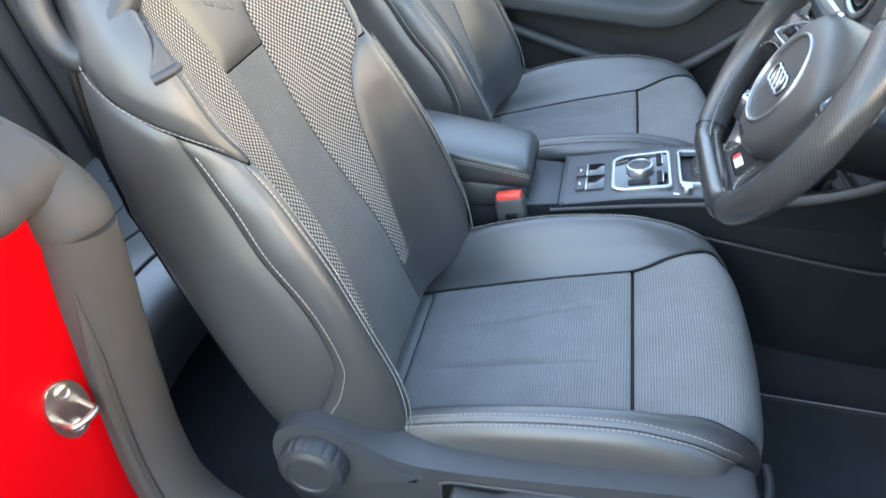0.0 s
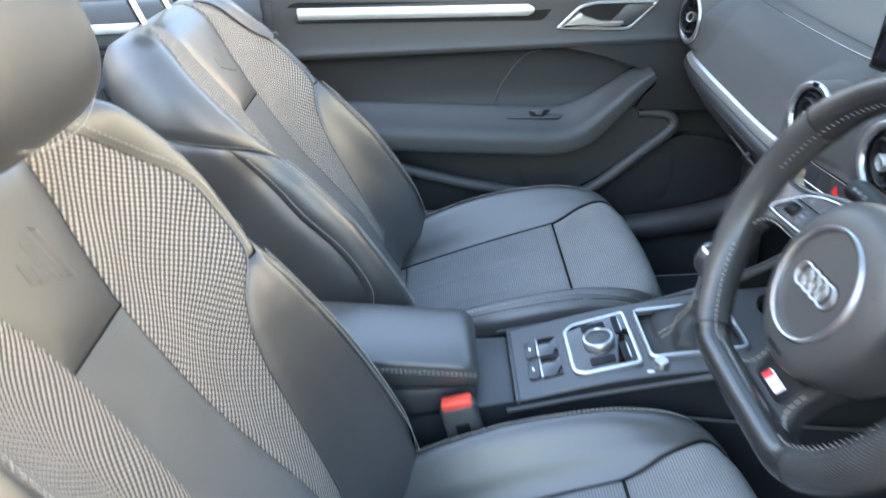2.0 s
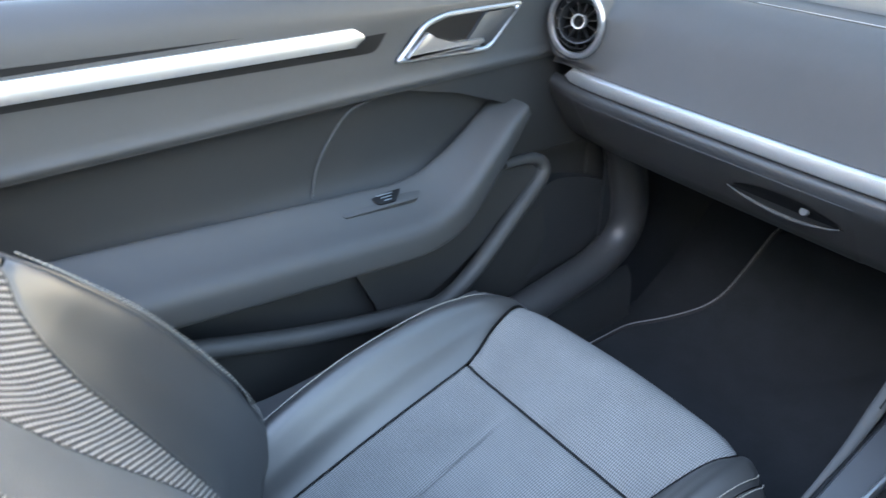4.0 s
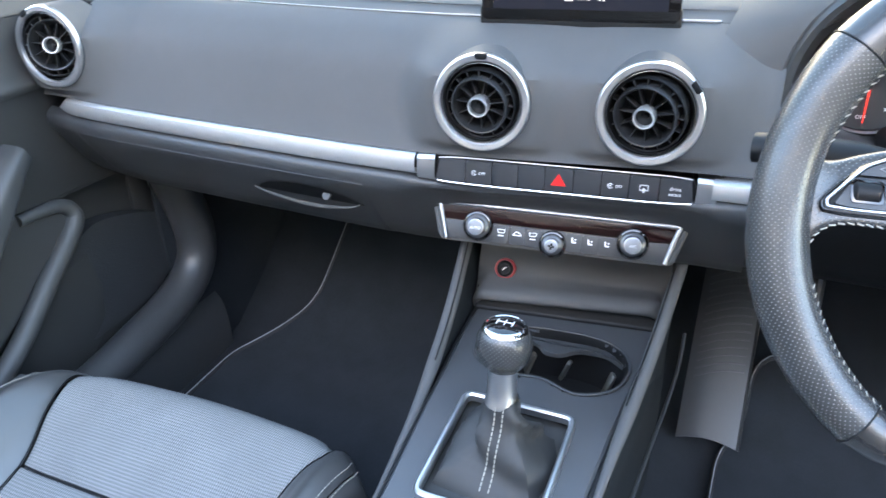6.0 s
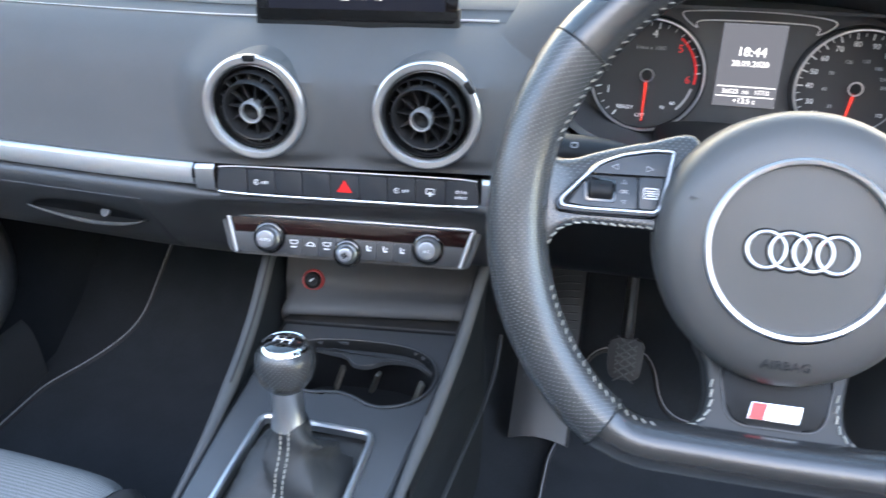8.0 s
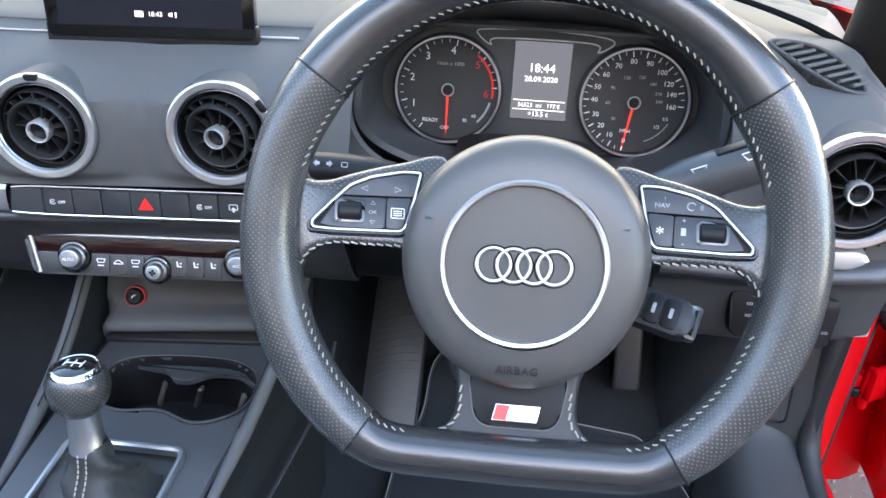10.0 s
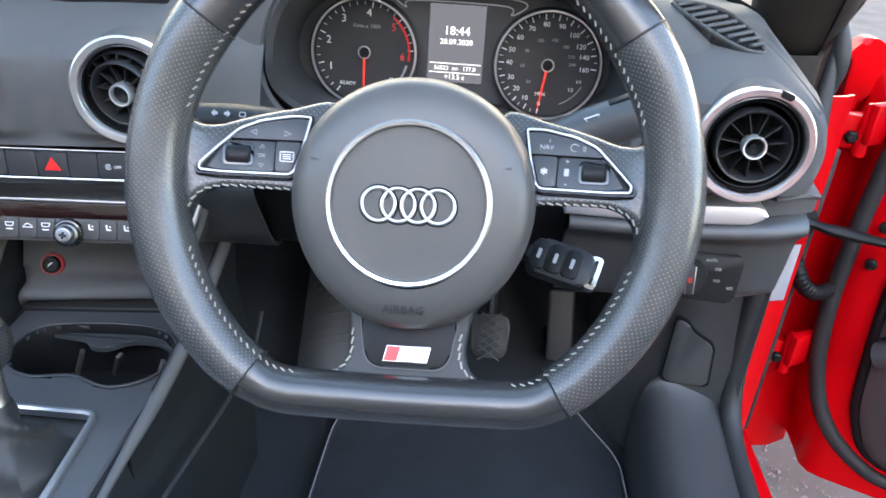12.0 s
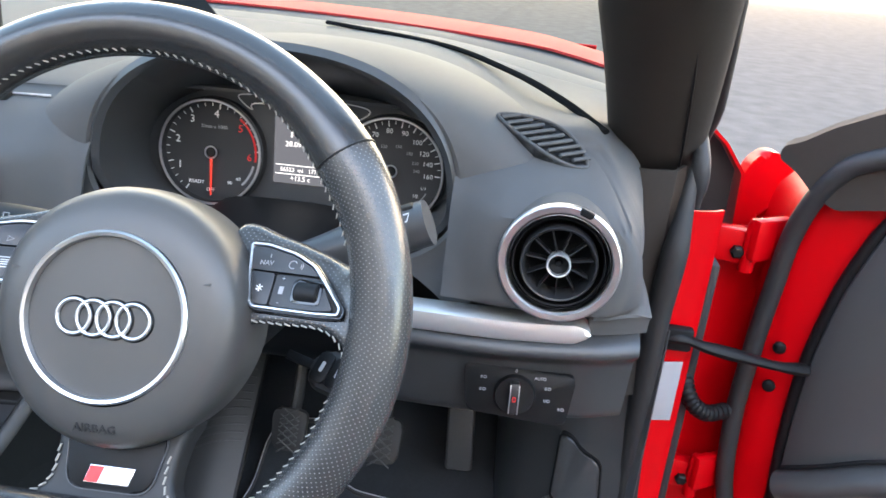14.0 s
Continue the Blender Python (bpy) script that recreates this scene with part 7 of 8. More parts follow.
P = []
for i in range(41):
    z = 0.27 + 0.63 * i / 40
    e = trim_edge(z)
    bulge = 0.012 * math.sin(max(0, min(1, (z - 0.3) / 0.3)) * math.pi)
    P.append([(e, 0.033, z), (e + 0.004, 0.047, z), (e + 0.02, 0.058, z), (e + 0.08, 0.064 + bulge, z), (e + 0.25, 0.070 + bulge, z), (1.0, 0.070, z), (1.10, 0.06, z)])
part("trim_panel", thick(sheet(P), 0.004), DOOR_SOFT, ddoor, "dark grey inner trim panel", BACK)
ledge = spline([(0.098, 0.062, 0.498), (0.137, 0.074, 0.526), (0.198, 0.080, 0.566), (0.30, 0.082, 0.605), (0.50, 0.082, 0.635), (0.95, 0.080, 0.645)], 40)
part("trim_line", tube(ledge, 0.0028, 8), BLACK, ddoor, "", BACK)
part("arm_ledge", tube([p + np.array((0.004, 0.0, -0.026)) for p in ledge], 0.023, 14, up=(0, 0, 1), flat=0.8), DOOR_SOFT, ddoor, "rounded grip ledge", BACK)
part("trim_edging", tube([(trim_edge(z) - 0.002, 0.036, z) for z in np.linspace(0.265, 0.90, 60)], 0.008, 10, up=(0, 1, 0)), BLACK, ddoor, "dark edging of the trim panel", BACK)
for z in (0.648, 0.591):
    part("bolt", lathe([(0.008, 0), (0.008, 0.004), (0.005, 0.006), (0, 0.006)], 16), BLACK, ddoor, "", BACK @ Matrix.Translation((0.057, 0.032, z)) @ Matrix.Rotation(radians(-90), 4, "X"))
rail = rounded([(0.002, 0.890), (0.004, 0.904), (0.022, 0.912), (0.05, 0.933), (0.093, 0.957), (0.20, 0.985), (0.45, 1.0), (1.1, 1.01), (1.1, 0.885), (0.30, 0.875), (0.118, 0.853), (0.074, 0.842), (0.050, 0.852), (0.025, 0.876)], 0.006)
part("top_trim", prism(rail, -0.052, -0.012, 0.010, 4, m=axes((0, 0, 0), (1, 0, 0), (0, 0, 1))), HEADLINER, ddoor, "dark soft top rail", BACK)
end = prism(rounded([(0.905, 0.64), (0.916, 0.78), (0.921, 0.812), (0.931, 0.842), (0.948, 0.858), (0.966, 0.858), (0.984, 0.845), (1.002, 0.826), (1.014, 0.80), (1.020, 0.64)], 0.012), -0.012, 0.012, 0.009, 4, m=axes((0, 0.546, 0), (1, 0.12, 0), (0, 0, 1)))
part("front_end", end, RED, ddoor, "red rounded front end of the door", (DD @ Matrix.Translation((0.3, 0, 0.24))).inverted())
# check strap and wiring boot between pillar and door
strap = thing("door_check_strap", "black steel door check strap", "check strap", (0.88, 0.42, 0.66))
ss = spline([(0.806, 0.413, 0.680), (0.826, 0.408, 0.682), (0.850, 0.412, 0.673), (0.895, 0.419, 0.662), (0.945, 0.428, 0.650), (0.985, 0.445, 0.640)], 24)
part("strap", tube(ss, [0.007 + 0.003 * (0.5 + 0.5 * math.sin(i * 0.6)) for i in range(25)], 10, flat=0.8), BLACK, strap)
part("bracket", rbox(0.035, 0.015, 0.03, 0.004, Matrix.Translation((0.818, 0.412, 0.680))), BLACK, strap)
boot = spline([(0.852, 0.475, 0.610), (0.853, 0.452, 0.592), (0.864, 0.445, 0.572), (0.885, 0.452, 0.556), (0.915, 0.475, 0.548)], 64)
solid("cable_boot", tube(boot, [0.0098 + (0.0014 if i % 4 < 2 else 0.0) for i in range(65)], 14, up=None), BLACK, "ribbed black rubber cable boot", "cable boot")

# ---- front seats ----
BW = [(0.0, 0.200), (0.15, 0.212), (0.30, 0.206), (0.40, 0.200), (0.47, 0.212), (0.54, 0.210), (0.60, 0.188), (0.64, 0.165)]
BF = [(0.0, 0.070), (0.10, 0.088), (0.25, 0.088), (0.36, 0.076), (0.44, 0.062), (0.50, 0.058), (0.58, 0.042), (0.64, 0.020)]


BF_LOW = [(0.0, 0.070), (0.10, 0.088), (0.25, 0.088), (0.36, 0.070), (0.44, 0.050), (0.50, 0.036), (0.58, 0.018), (0.64, 0.004)]


def back_section(s, wrap):
    w, f = lerp_table(BW, s), lerp_table(wrap, s)
    lum = 0.014 * math.exp(-((s - 0.16) / 0.12) ** 2)
    k = min(1.0, max(0.0, (s - 0.40) / 0.16)) if wrap is BF else 0.0
    o, r = 1.0 - 0.50 * k, 0.062 * k
    return [(0.0, lum), (0.058, lum), (0.118, 0.004 + lum * 0.6), (w * 0.83, f * 0.50), (w, f), (w + 0.026 * o, f - 0.012), (w + 0.040 * o, f * 0.5 - 0.035 + 0.4 * r), (w + 0.036 * o, -0.070 + r), (w - 0.01, -0.108 + r), (w * 0.5, -0.122 + r), (0.0, -0.126 + r)]


CP = [(-0.475, 0.368), (-0.38, 0.398), (-0.25, 0.438), (-0.117, 0.474), (-0.05, 0.495), (0.0, 0.502), (0.030, 0.492), (0.048, 0.462), (0.052, 0.42), (0.045, 0.385)]
CH = [(0.0, 0.058), (1.0, 0.076), (2.0, 0.078), (3.0, 0.062), (4.0, 0.036), (5.0, 0.014), (6.0, 0.004), (9.0, 0.0)]


def cushion_section(v):
    h = lerp_table(CH, v)
    w = 0.206 - 0.010 * max(0.0, v - 5) - 0.006 * max(0.0, 2 - v)
    return [(0.0, 0.0), (0.08, 0.0), (0.150, 0.003), (w * 0.88, h * 0.55), (w, h), (w + 0.026, h - 0.010), (w + 0.040, h * 0.4 - 0.03), (w + 0.038, -0.07), (w + 0.028, -0.11)]


def front_seat(cx, out, lean, head, fore, dy, wrap, label):
    """out: +1 or -1, the side with the recliner; lean: the backrest's tilt in degrees."""
    seat = thing("front_seat", label, "car seat", (cx, -0.2 + dy, 0.24), group="front seats")
    ph = radians(lean)
    O = np.array((cx, -0.447 + dy, 0.418))
    D, N = np.array((0, -math.sin(ph), math.cos(ph))), np.array((0, math.cos(ph), math.sin(ph)))

    def back(t, s, lift=0.0):
        sg = -1 if t < 0 else 1
        sec = back_section(s, wrap)
        u, f = at_spline(sec, abs(t))
        if lift:
            e = 0.02
            u2, f2 = at_spline(sec, min(abs(t) + e, 9.999))
            d = np.array((u2 - u, f2 - f))
            d = d / (np.linalg.norm(d) + 1e-9)
            u, f = u - d[1] * lift, f + d[0] * lift
        top = max(0.0, (s - 0.585) / 0.055)
        if top > 0:
            q = 1 - math.sqrt(max(0.0, 1 - min(1.0, top) ** 2))
            f = f + (-0.055 - f) * q
            u = u * (1 - 0.22 * q)
        return O + D * (s + max(0.0, s - 0.42) * 0.15) + N * f + np.array((1.0, 0, 0)) * (sg * u)

    def cush(t, v, lift=0.0):
        sg = -1 if t < 0 else 1
        sec = cushion_section(v)
        u, h = at_spline(sec, abs(t))
        p, q = at_spline(CP, v), at_spline(CP, min(v + 0.02, 8.999))
        d = (q - p) / (np.linalg.norm(q - p) + 1e-9)
        n = np.array((-d[1], d[0]))
        y, z = p + n * (h + lift)
        y -= 0.030 * (u / 0.22) ** 2.5 * min(1.0, max(0.0, (v - 3.0) / 3.0))
        return np.array((cx + sg * u, y + dy, z))

    def patch(f, ta, tb, va, vb, nt, nv, puff=0.004, sink=0.004, dents=None):
        P = []
        for i in range(nv + 1):
            v = va + (vb - va) * i / nv
            a, b = (ta(v) if callable(ta) else ta), (tb(v) if callable(tb) else tb)
            rowp = []
            for j in range(nt + 1):
                x = j / nt
                e = min(x, 1 - x) * nt / 2.5
                e2 = min(i, nv - i) / 2.0
                k = min(1.0, e, e2) if sink else 1.0
                lift = -sink * (1 - k) ** 2 + puff * math.sin(math.pi * x) ** 0.7 * min(1.0, math.sin(math.pi * i / nv) * 2 + 0.0)
                if dents:
                    lift -= dents(a + (b - a) * x, v)
                rowp.append(f(a + (b - a) * x, v, lift))
            P.append(rowp)
        return sheet(P)

    def t_of(u, s):
        lo, hi = 0.0, 5.0
        sec = back_section(s, wrap)
        for _ in range(16):
            m = (lo + hi) / 2
            lo, hi = (m, hi) if at_spline(sec, m)[0] < u else (lo, m)
        return lo

    def t_in(s):
        return t_of(lerp_table([(0.0, 0.085), (0.14, 0.076), (0.22, 0.064), (0.35, 0.053), (0.47, 0.054), (0.52, 0.065), (0.57, 0.080), (0.64, 0.092)], s), s)

    def t_out(s):
        return t_of(lerp_table([(0.075, 0.086), (0.082, 0.105), (0.10, 0.117), (0.16, 0.126), (0.22, 0.136), (0.29, 0.146), (0.34, 0.158), (0.375, 0.172), (0.40, 0.188), (0.42, 0.198), (0.45, 0.206), (0.50, 0.205), (0.54, 0.186), (0.58, 0.158), (0.62, 0.128), (0.64, 0.110)], s), s)

    TOP = 0.638

    def split(t):
        """Height of the seam between bolster and shoulder."""
        return 0.402 + 0.046 * max(0.0, abs(t) - 4.2)

    def edge(s):
        return lerp_table([(0.0, 6.9), (0.06, 6.6), (0.085, 6.25), (0.11, 5.85), (0.15, 5.5), (0.22, 5.42), (0.32, 5.55), (0.46, 5.40)], s)

    def upper(t, k, lift=0.0):
        return back(t, split(t) + 0.003 + (TOP - split(t) - 0.003) * k, lift)

    def lower(t, k, lift=0.0):
        return back(t, split(t) * k, lift)

    def crest(s):
        return lerp_table([(0.0, 4.9), (0.05, 4.45), (0.12, 4.25), (0.30, 4.25), (0.42, 4.4)], s)

    part("centre_panel", patch(back, lambda s: -t_in(s), t_in, 0.0, 0.462, 16, 50, 0.002, 0.003), PANEL, seat, "dark fine-ribbed cloth centre panel")
    emb = part("upper_panel", patch(back, lambda s: -t_in(s), t_in, 0.464, TOP, 16, 26, 0.003, 0.003), LEATHER, seat, "black leather upper panel with an embossed plain emblem")
    for k, (x0, h) in enumerate(((-0.022, 0.050), (-0.004, 0.040), (0.016, 0.022))):
        q = [back(x / 0.058, 0.535 + dz, 0.0026) for x, dz in ((x0 - 0.005, -h / 2), (x0 + 0.006, -h / 2 + 0.006), (x0 + 0.005, h / 2), (x0 - 0.006, h / 2 - 0.006))]
        part("emboss", tube(q, 0.0013, 6, True, up=tuple(N)), LEATHER, emb)
    for sg in (-1, 1):
        part("mesh_insert", patch(back, lambda s: sg * t_in(s), lambda s: sg * t_out(s), 0.076, TOP, 16, 100, 0.003, 0.002), MESH, seat, "black and off-white dotted mesh insert")
        part("back_bolster", patch(lower, lambda k: sg * (t_out(k * 0.402) if k * 0.402 > 0.076 else t_in(k * 0.402)), lambda k: sg * crest(k * 0.402), 0.0, 1.0, 18, 70, 0.004, 0.002), LEATHER, seat, "black leather side bolster")
        part("bolster_face", patch(lower, lambda k: sg * (crest(k * 0.41) + 0.02), lambda k: sg * edge(k * 0.45), 0.0, 1.0, 18, 70, 0.006, 0.0015), LEATHER, seat, "black leather bolster facing")
        part("shoulder_panel", patch(upper, lambda k: sg * t_out(0.404 + 0.234 * k), sg * 7.7, 0.0, 1.0, 26, 40, 0.004, 0.002), LEATHER, seat, "black leather shoulder panel")
        part("bolster_side", patch(lower, lambda k: sg * (edge(k * 0.46) + 0.02), sg * 7.7, 0.0, 1.0, 14, 60, 0.003, 0.003), LEATHER, seat, "black leather bolster side")
        part("shell_edge", tube([back(sg * 7.72, s, 0.002) for s in np.linspace(0, 0.60, 40)], 0.0055, 8, up=None), BLACK, seat, "dark edge piping")
        for off in (-0.10, 0.12):
            part("stitching", stitches([back(sg * (crest(s) + off), s, 0.0055) for s in np.linspace(0.015, 0.40, 90)], 0.0062, 0.0044, 0.0006, tuple(N), 0.0), THREAD, seat, "pale double stitching")
        part("stitching", stitches([back(sg * (edge(s) - 0.14), s, 0.004) for s in np.linspace(0.03, 0.44, 90)], 0.0062, 0.0046, 0.0007, (sg, 0, 0), 0.0), THREAD, seat, "pale stitching")
        part("stitching", stitches([upper(sg * t, 0.025, 0.004) for t in np.linspace(4.6, 7.2, 40)], 0.0058, 0.004, 0.0005, (sg, 0, 0), 0.0), THREAD, seat, "pale stitching")
        part("piping", tube([back(sg * (t_out(s) + 0.02), s, -0.001) for s in np.linspace(0.09, 0.60, 80)], 0.0015, 6, up=None), LEATHER, seat)
        part("stitching", stitches([back(sg * t_of(lerp_table([(0.40, 0.196), (0.42, 0.205), (0.45, 0.2115), (0.50, 0.2105), (0.54, 0.193), (0.60, 0.152)], s), s), s, 0.0045) for s in np.linspace(0.425, 0.60, 50)], 0.0058, 0.0042, 0.0005, tuple(N), 0.0), THREAD, seat, "pale stitching")
    part("back_shell", patch(back, 7.7, 9.999, 0.0, 0.60, 12, 40, 0.0, 0.0), HARD, seat, "hard plastic seat back")
    part("back_shell", patch(back, -7.7, -9.999, 0.0, 0.60, 12, 40, 0.0, 0.0), HARD, seat, "hard plastic seat back")

    # headrest on two posts
    P = []
    HC = O + D * head + N * fore
    for i in range(25):
        a = -math.pi / 2 + math.pi * i / 24
        ring = []
        for k in range(48):
            b = 2 * math.pi * k / 48
            ca, sa = math.copysign(abs(math.cos(a)) ** 0.55, math.cos(a)), math.copysign(abs(math.sin(a)) ** 0.75, math.sin(a))
            cb, sb = math.copysign(abs(math.cos(b)) ** 0.6, math.cos(b)), math.copysign(abs(math.sin(b)) ** 0.75, math.sin(b))
            w = 0.132 - 0.020 * (sa + 1) / 2
            ring.append(HC + np.array((1.0, 0, 0)) * (w * ca * cb) + N * (0.056 * ca * sb + 0.012 * sa) + D * (0.095 * sa))
        P.append(ring)
    hr = part("headrest", sheet(P, close_v=True), LEATHER, seat, "rounded black leather headrest")
    part("headrest_seam", stitches([HC + np.array((1.0, 0, 0)) * x + N * 0.020 + D * z for x, z in [(0.1325 * math.cos(q), 0.099 * math.sin(q)) for q in np.linspace(0, 2 * math.pi, 90)]], 0.006, 0.0042, 0.0007, tuple(N), 0.0), THREAD, hr, "pale stitching")
    for sg in (-1, 1):
        x = np.array((sg * 0.062, 0, 0))
        part("headrest_post", tube([O + D * 0.62 + N * -0.05 + x, O + D * 0.72 + N * (fore - 0.05) + x], 0.0065, 14, up=(1, 0, 0)), CHROME, seat, "chrome headrest post")
        part("post_sleeve", tube([O + D * 0.655 + N * -0.050 + x, O + D * 0.672 + N * -0.050 + x], 0.014, 18, up=(1, 0, 0)), BLACK, seat)
    # plastic strip, grip loop and sticker on the outer shoulder
    def at(u, s, f):
        return O + D * s + N * f + np.array((out * u, 0, 0))

    P = []
    for i in range(21):
        s = 0.625 - 0.118 * i / 20
        c = 0.124 + 0.086 * i / 20
        ta, tb = t_of(c - 0.008, s), t_of(c + 0.024, s)
        P.append([back(out * (ta + (tb - ta) * j / 6), s, 0.0065) for j in range(7)])
    strip = part("guide_strip", thick(sheet(P), 0.003), GREY_TRIM, seat, "flat grey plastic belt guide strip")
    part("strip_end", tube([back(out * t_of(u, 0.507), 0.507, 0.007) for u in np.linspace(0.214, 0.234, 6)], 0.005, 10), HARD, strip)
    loop = [(0.224, 0.560, -0.038), (0.222, 0.572, -0.012), (0.212, 0.583, 0.012), (0.196, 0.601, 0.028), (0.182, 0.625, 0.032), (0.174, 0.650, 0.026), (0.176, 0.672, 0.004), (0.192, 0.675, -0.022), (0.212, 0.655, -0.043), (0.224, 0.620, -0.055), (0.226, 0.582, -0.055)]
    if out > 0:
        part("grip_loop", tube(spline([at(u - 0.006, s, f + 0.020) for u, s, f in loop], 60, True), 0.0145, 16, True, up=None), HARD, seat, "dark plastic grip loop on the shoulder")
    if out > 0:
        part("sticker", prism(rounded(rect(0.015, 0.015), 0.007), 0.0, 0.0012, 0.0, m=axes(tuple(back(out * t_of(0.147, 0.600), 0.600, 0.0075)), (out, 0.1, -0.35), tuple(D))), WHITE_INK, strip, "round white sticker")

    # cushion
    def creases(t, v):
        c1 = math.exp(-((t - out * (0.50 + 0.06 * (v - 1.5))) / 0.055) ** 2)
        c2 = math.exp(-((t + out * (0.62 + 0.24 * max(0.0, v - 1.2) ** 1.3)) / 0.045) ** 2)
        g = max(0.0, math.sin(math.pi * min(1, max(0, (v - 0.5) / 2.4))))
        return 0.0075 * (c1 + 0.8 * c2) * g

    def t_side(v):
        """Where the cloth meets the bolster: the thigh panel widens to the front."""
        k = min(1.0, max(0.0, (v - 2.98) / 2.6))
        return 2.05 + 1.35 * k ** 1.15

    part("rear_strip", patch(cush, -2.05, 2.05, 0.0, 0.36, 30, 8, 0.003, 0.004), CLOTH, seat, "narrow dark cloth strip at the seat joint")
    part("seat_centre", patch(cush, -2.05, 2.05, 0.38, 2.975, 96, 60, 0.004, 0.003, creases), CLOTH, seat, "dark ribbed cloth seat centre")
    part("thigh_panel", patch(cush, lambda v: -t_side(v), t_side, 3.02, 8.9, 44, 70, 0.004, 0.005), CLOTH, seat, "dark ribbed cloth thigh panel")
    part("seam_gap", tube([cush(t, 3.0, -0.007) for t in np.linspace(-2.05, 2.05, 40)], 0.0020, 8), BLACK, seat, "dark gap between the panels")
    for sg in (-1, 1):
        part("seat_bolster", patch(cush, lambda v: sg * (t_side(v) + 0.01), sg * 4.72, 0.0, 8.6, 24, 80, 0.004, 0.002), LEATHER, seat, "black leather seat bolster")
        part("bolster_side", patch(cush, sg * 4.74, sg * 7.95, 0.0, 8.6, 12, 70, 0.002, 0.003), LEATHER, seat)
        for tt in (4.55, 4.92):
            part("stitching", stitches([cush(sg * tt, v, 0.0032) for v in np.linspace(0.1, 6.0, 120)], 0.0062, 0.0044, 0.0006, (sg * 0.7, 0, 0.7), 0.0), THREAD, seat, "pale double stitching")
        part("piping", tube([cush(sg * (t_side(v) + 0.005), v, 0.0) for v in np.linspace(0.0, 7.6, 80)], 0.0009, 6), BLACK, seat)
    # cushion underside and front
    part("cushion_base", rbox(0.44, 0.44, 0.08, 0.02, Matrix.Translation((cx, -0.20 + dy, 0.362)) @ Matrix.Rotation(0.16, 4, "X")), BLACK, seat)
    part("seat_frame", rbox(0.40, 0.48, 0.09, 0.015, Matrix.Translation((cx, -0.22, 0.295))), BLACK, seat, "black seat frame")
    for sg in (-1, 1):
        part("seat_rail", rbox(0.035, 0.62, 0.03, 0.005, Matrix.Translation((cx + sg * 0.185, -0.22, 0.252))), BLACK, seat, "black seat rail")
    # outer side trim with recliner wheel and height lever
    XO = cx + out * 0.243
    SMX = axes((XO, 0, 0), (0, 1, 0), (0, 0, 1)) if out > 0 else axes((XO, 0, 0), (0, 1, 0), (0, 0, 1)) @ Matrix.Scale(-1, 4, (0, 0, 1))
    trim = [(-0.545, 0.425), (-0.549, 0.468), (-0.522, 0.502), (-0.478, 0.506), (-0.440, 0.487), (-0.400, 0.468), (-0.365, 0.461), (-0.30, 0.463), (-0.19, 0.474), (-0.07, 0.488), (0.0, 0.492), (0.022, 0.475), (0.012, 0.44), (-0.03, 0.36), (-0.20, 0.30), (-0.42, 0.285), (-0.51, 0.33), (-0.535, 0.38)]
    side = part("side_trim", prism([tuple(p) for p in spline(trim, 90, True)], -0.02, 0.030, 0.012, 4, m=SMX), GREY_TRIM, seat, "dark grey plastic seat side trim")
    rec = [(-0.340, 0.424), (-0.332, 0.445), (-0.27, 0.451), (-0.15, 0.458), (-0.08, 0.449), (-0.05, 0.424), (-0.07, 0.389), (-0.16, 0.359), (-0.28, 0.346), (-0.330, 0.369)]
    # flush black face paints the shade of the lever's hollow
    part("lever_recess", prism([tuple(p) for p in spline(rec, 60, True)], 0.0, 0.0305, 0.0, m=SMX), BLACK, side, "flat black lever recess standing in for a shaded hollow")
    part("recess_rim", band([tuple(p) for p in spline(rec, 60, True)], 0.005, 0.02, 0.0335, m=SMX, bevel=0.001), GREY_TRIM, side)
    part("height_lever", prism(rounded([(-0.328, 0.412), (-0.322, 0.436), (-0.270, 0.435), (-0.250, 0.446), (-0.185, 0.456), (-0.172, 0.447), (-0.190, 0.433), (-0.250, 0.426), (-0.290, 0.389)], 0.006), 0.02, 0.046, 0.006, 3, m=SMX), GREY_TRIM, side, "long grey height lever")
    part("front_lever", tube(spline([(cx + out * 0.20, 0.02, 0.40), (cx + out * 0.20, 0.05, 0.405), (cx + out * 0.17, 0.06, 0.405), (cx + out * 0.14, 0.06, 0.404)], 16), 0.007, 10, up=(0, 0, 1)), GREY_TRIM, seat, "grey slide lever under the cushion")
    tear = [(-0.548, 0.452), (-0.540, 0.486), (-0.512, 0.506), (-0.476, 0.502), (-0.440, 0.480), (-0.395, 0.456), (-0.360, 0.441), (-0.385, 0.433), (-0.440, 0.416), (-0.480, 0.400), (-0.515, 0.400), (-0.540, 0.420)]
    part("recliner_cover", prism([tuple(p) for p in spline(tear, 72, True)], 0.0, 0.036, 0.008, 4, m=SMX), GREY_TRIM, side, "teardrop recliner cover")
    wh = SMX @ Matrix.Translation((-0.492, 0.451, 0.004))
    n = 18
    P = []
    for k in range(n * 6):
        a = 2 * math.pi * k / (n * 6)
        g = 1.0 - 0.035 * (1 if (k % 6) in (0, 1) else 0)
        P.append([wh @ Vector((r * g * math.cos(a), r * g * math.sin(a), h)) for r, h in ((0.043, 0.028), (0.0425, 0.050), (0.040, 0.055))])
    part("recliner_wheel", sheet(P, close_u=True), HARD, side, "round ribbed recliner wheel")
    part("wheel_cap", lathe([(0.0405, 0.0545), (0.036, 0.0555), (0.033, 0.0585), (0.028, 0.0595), (0.026, 0.0575), (0, 0.0580)], 48, m=wh), HARD, side)
    # seat belt buckle on the inner side
    return seat


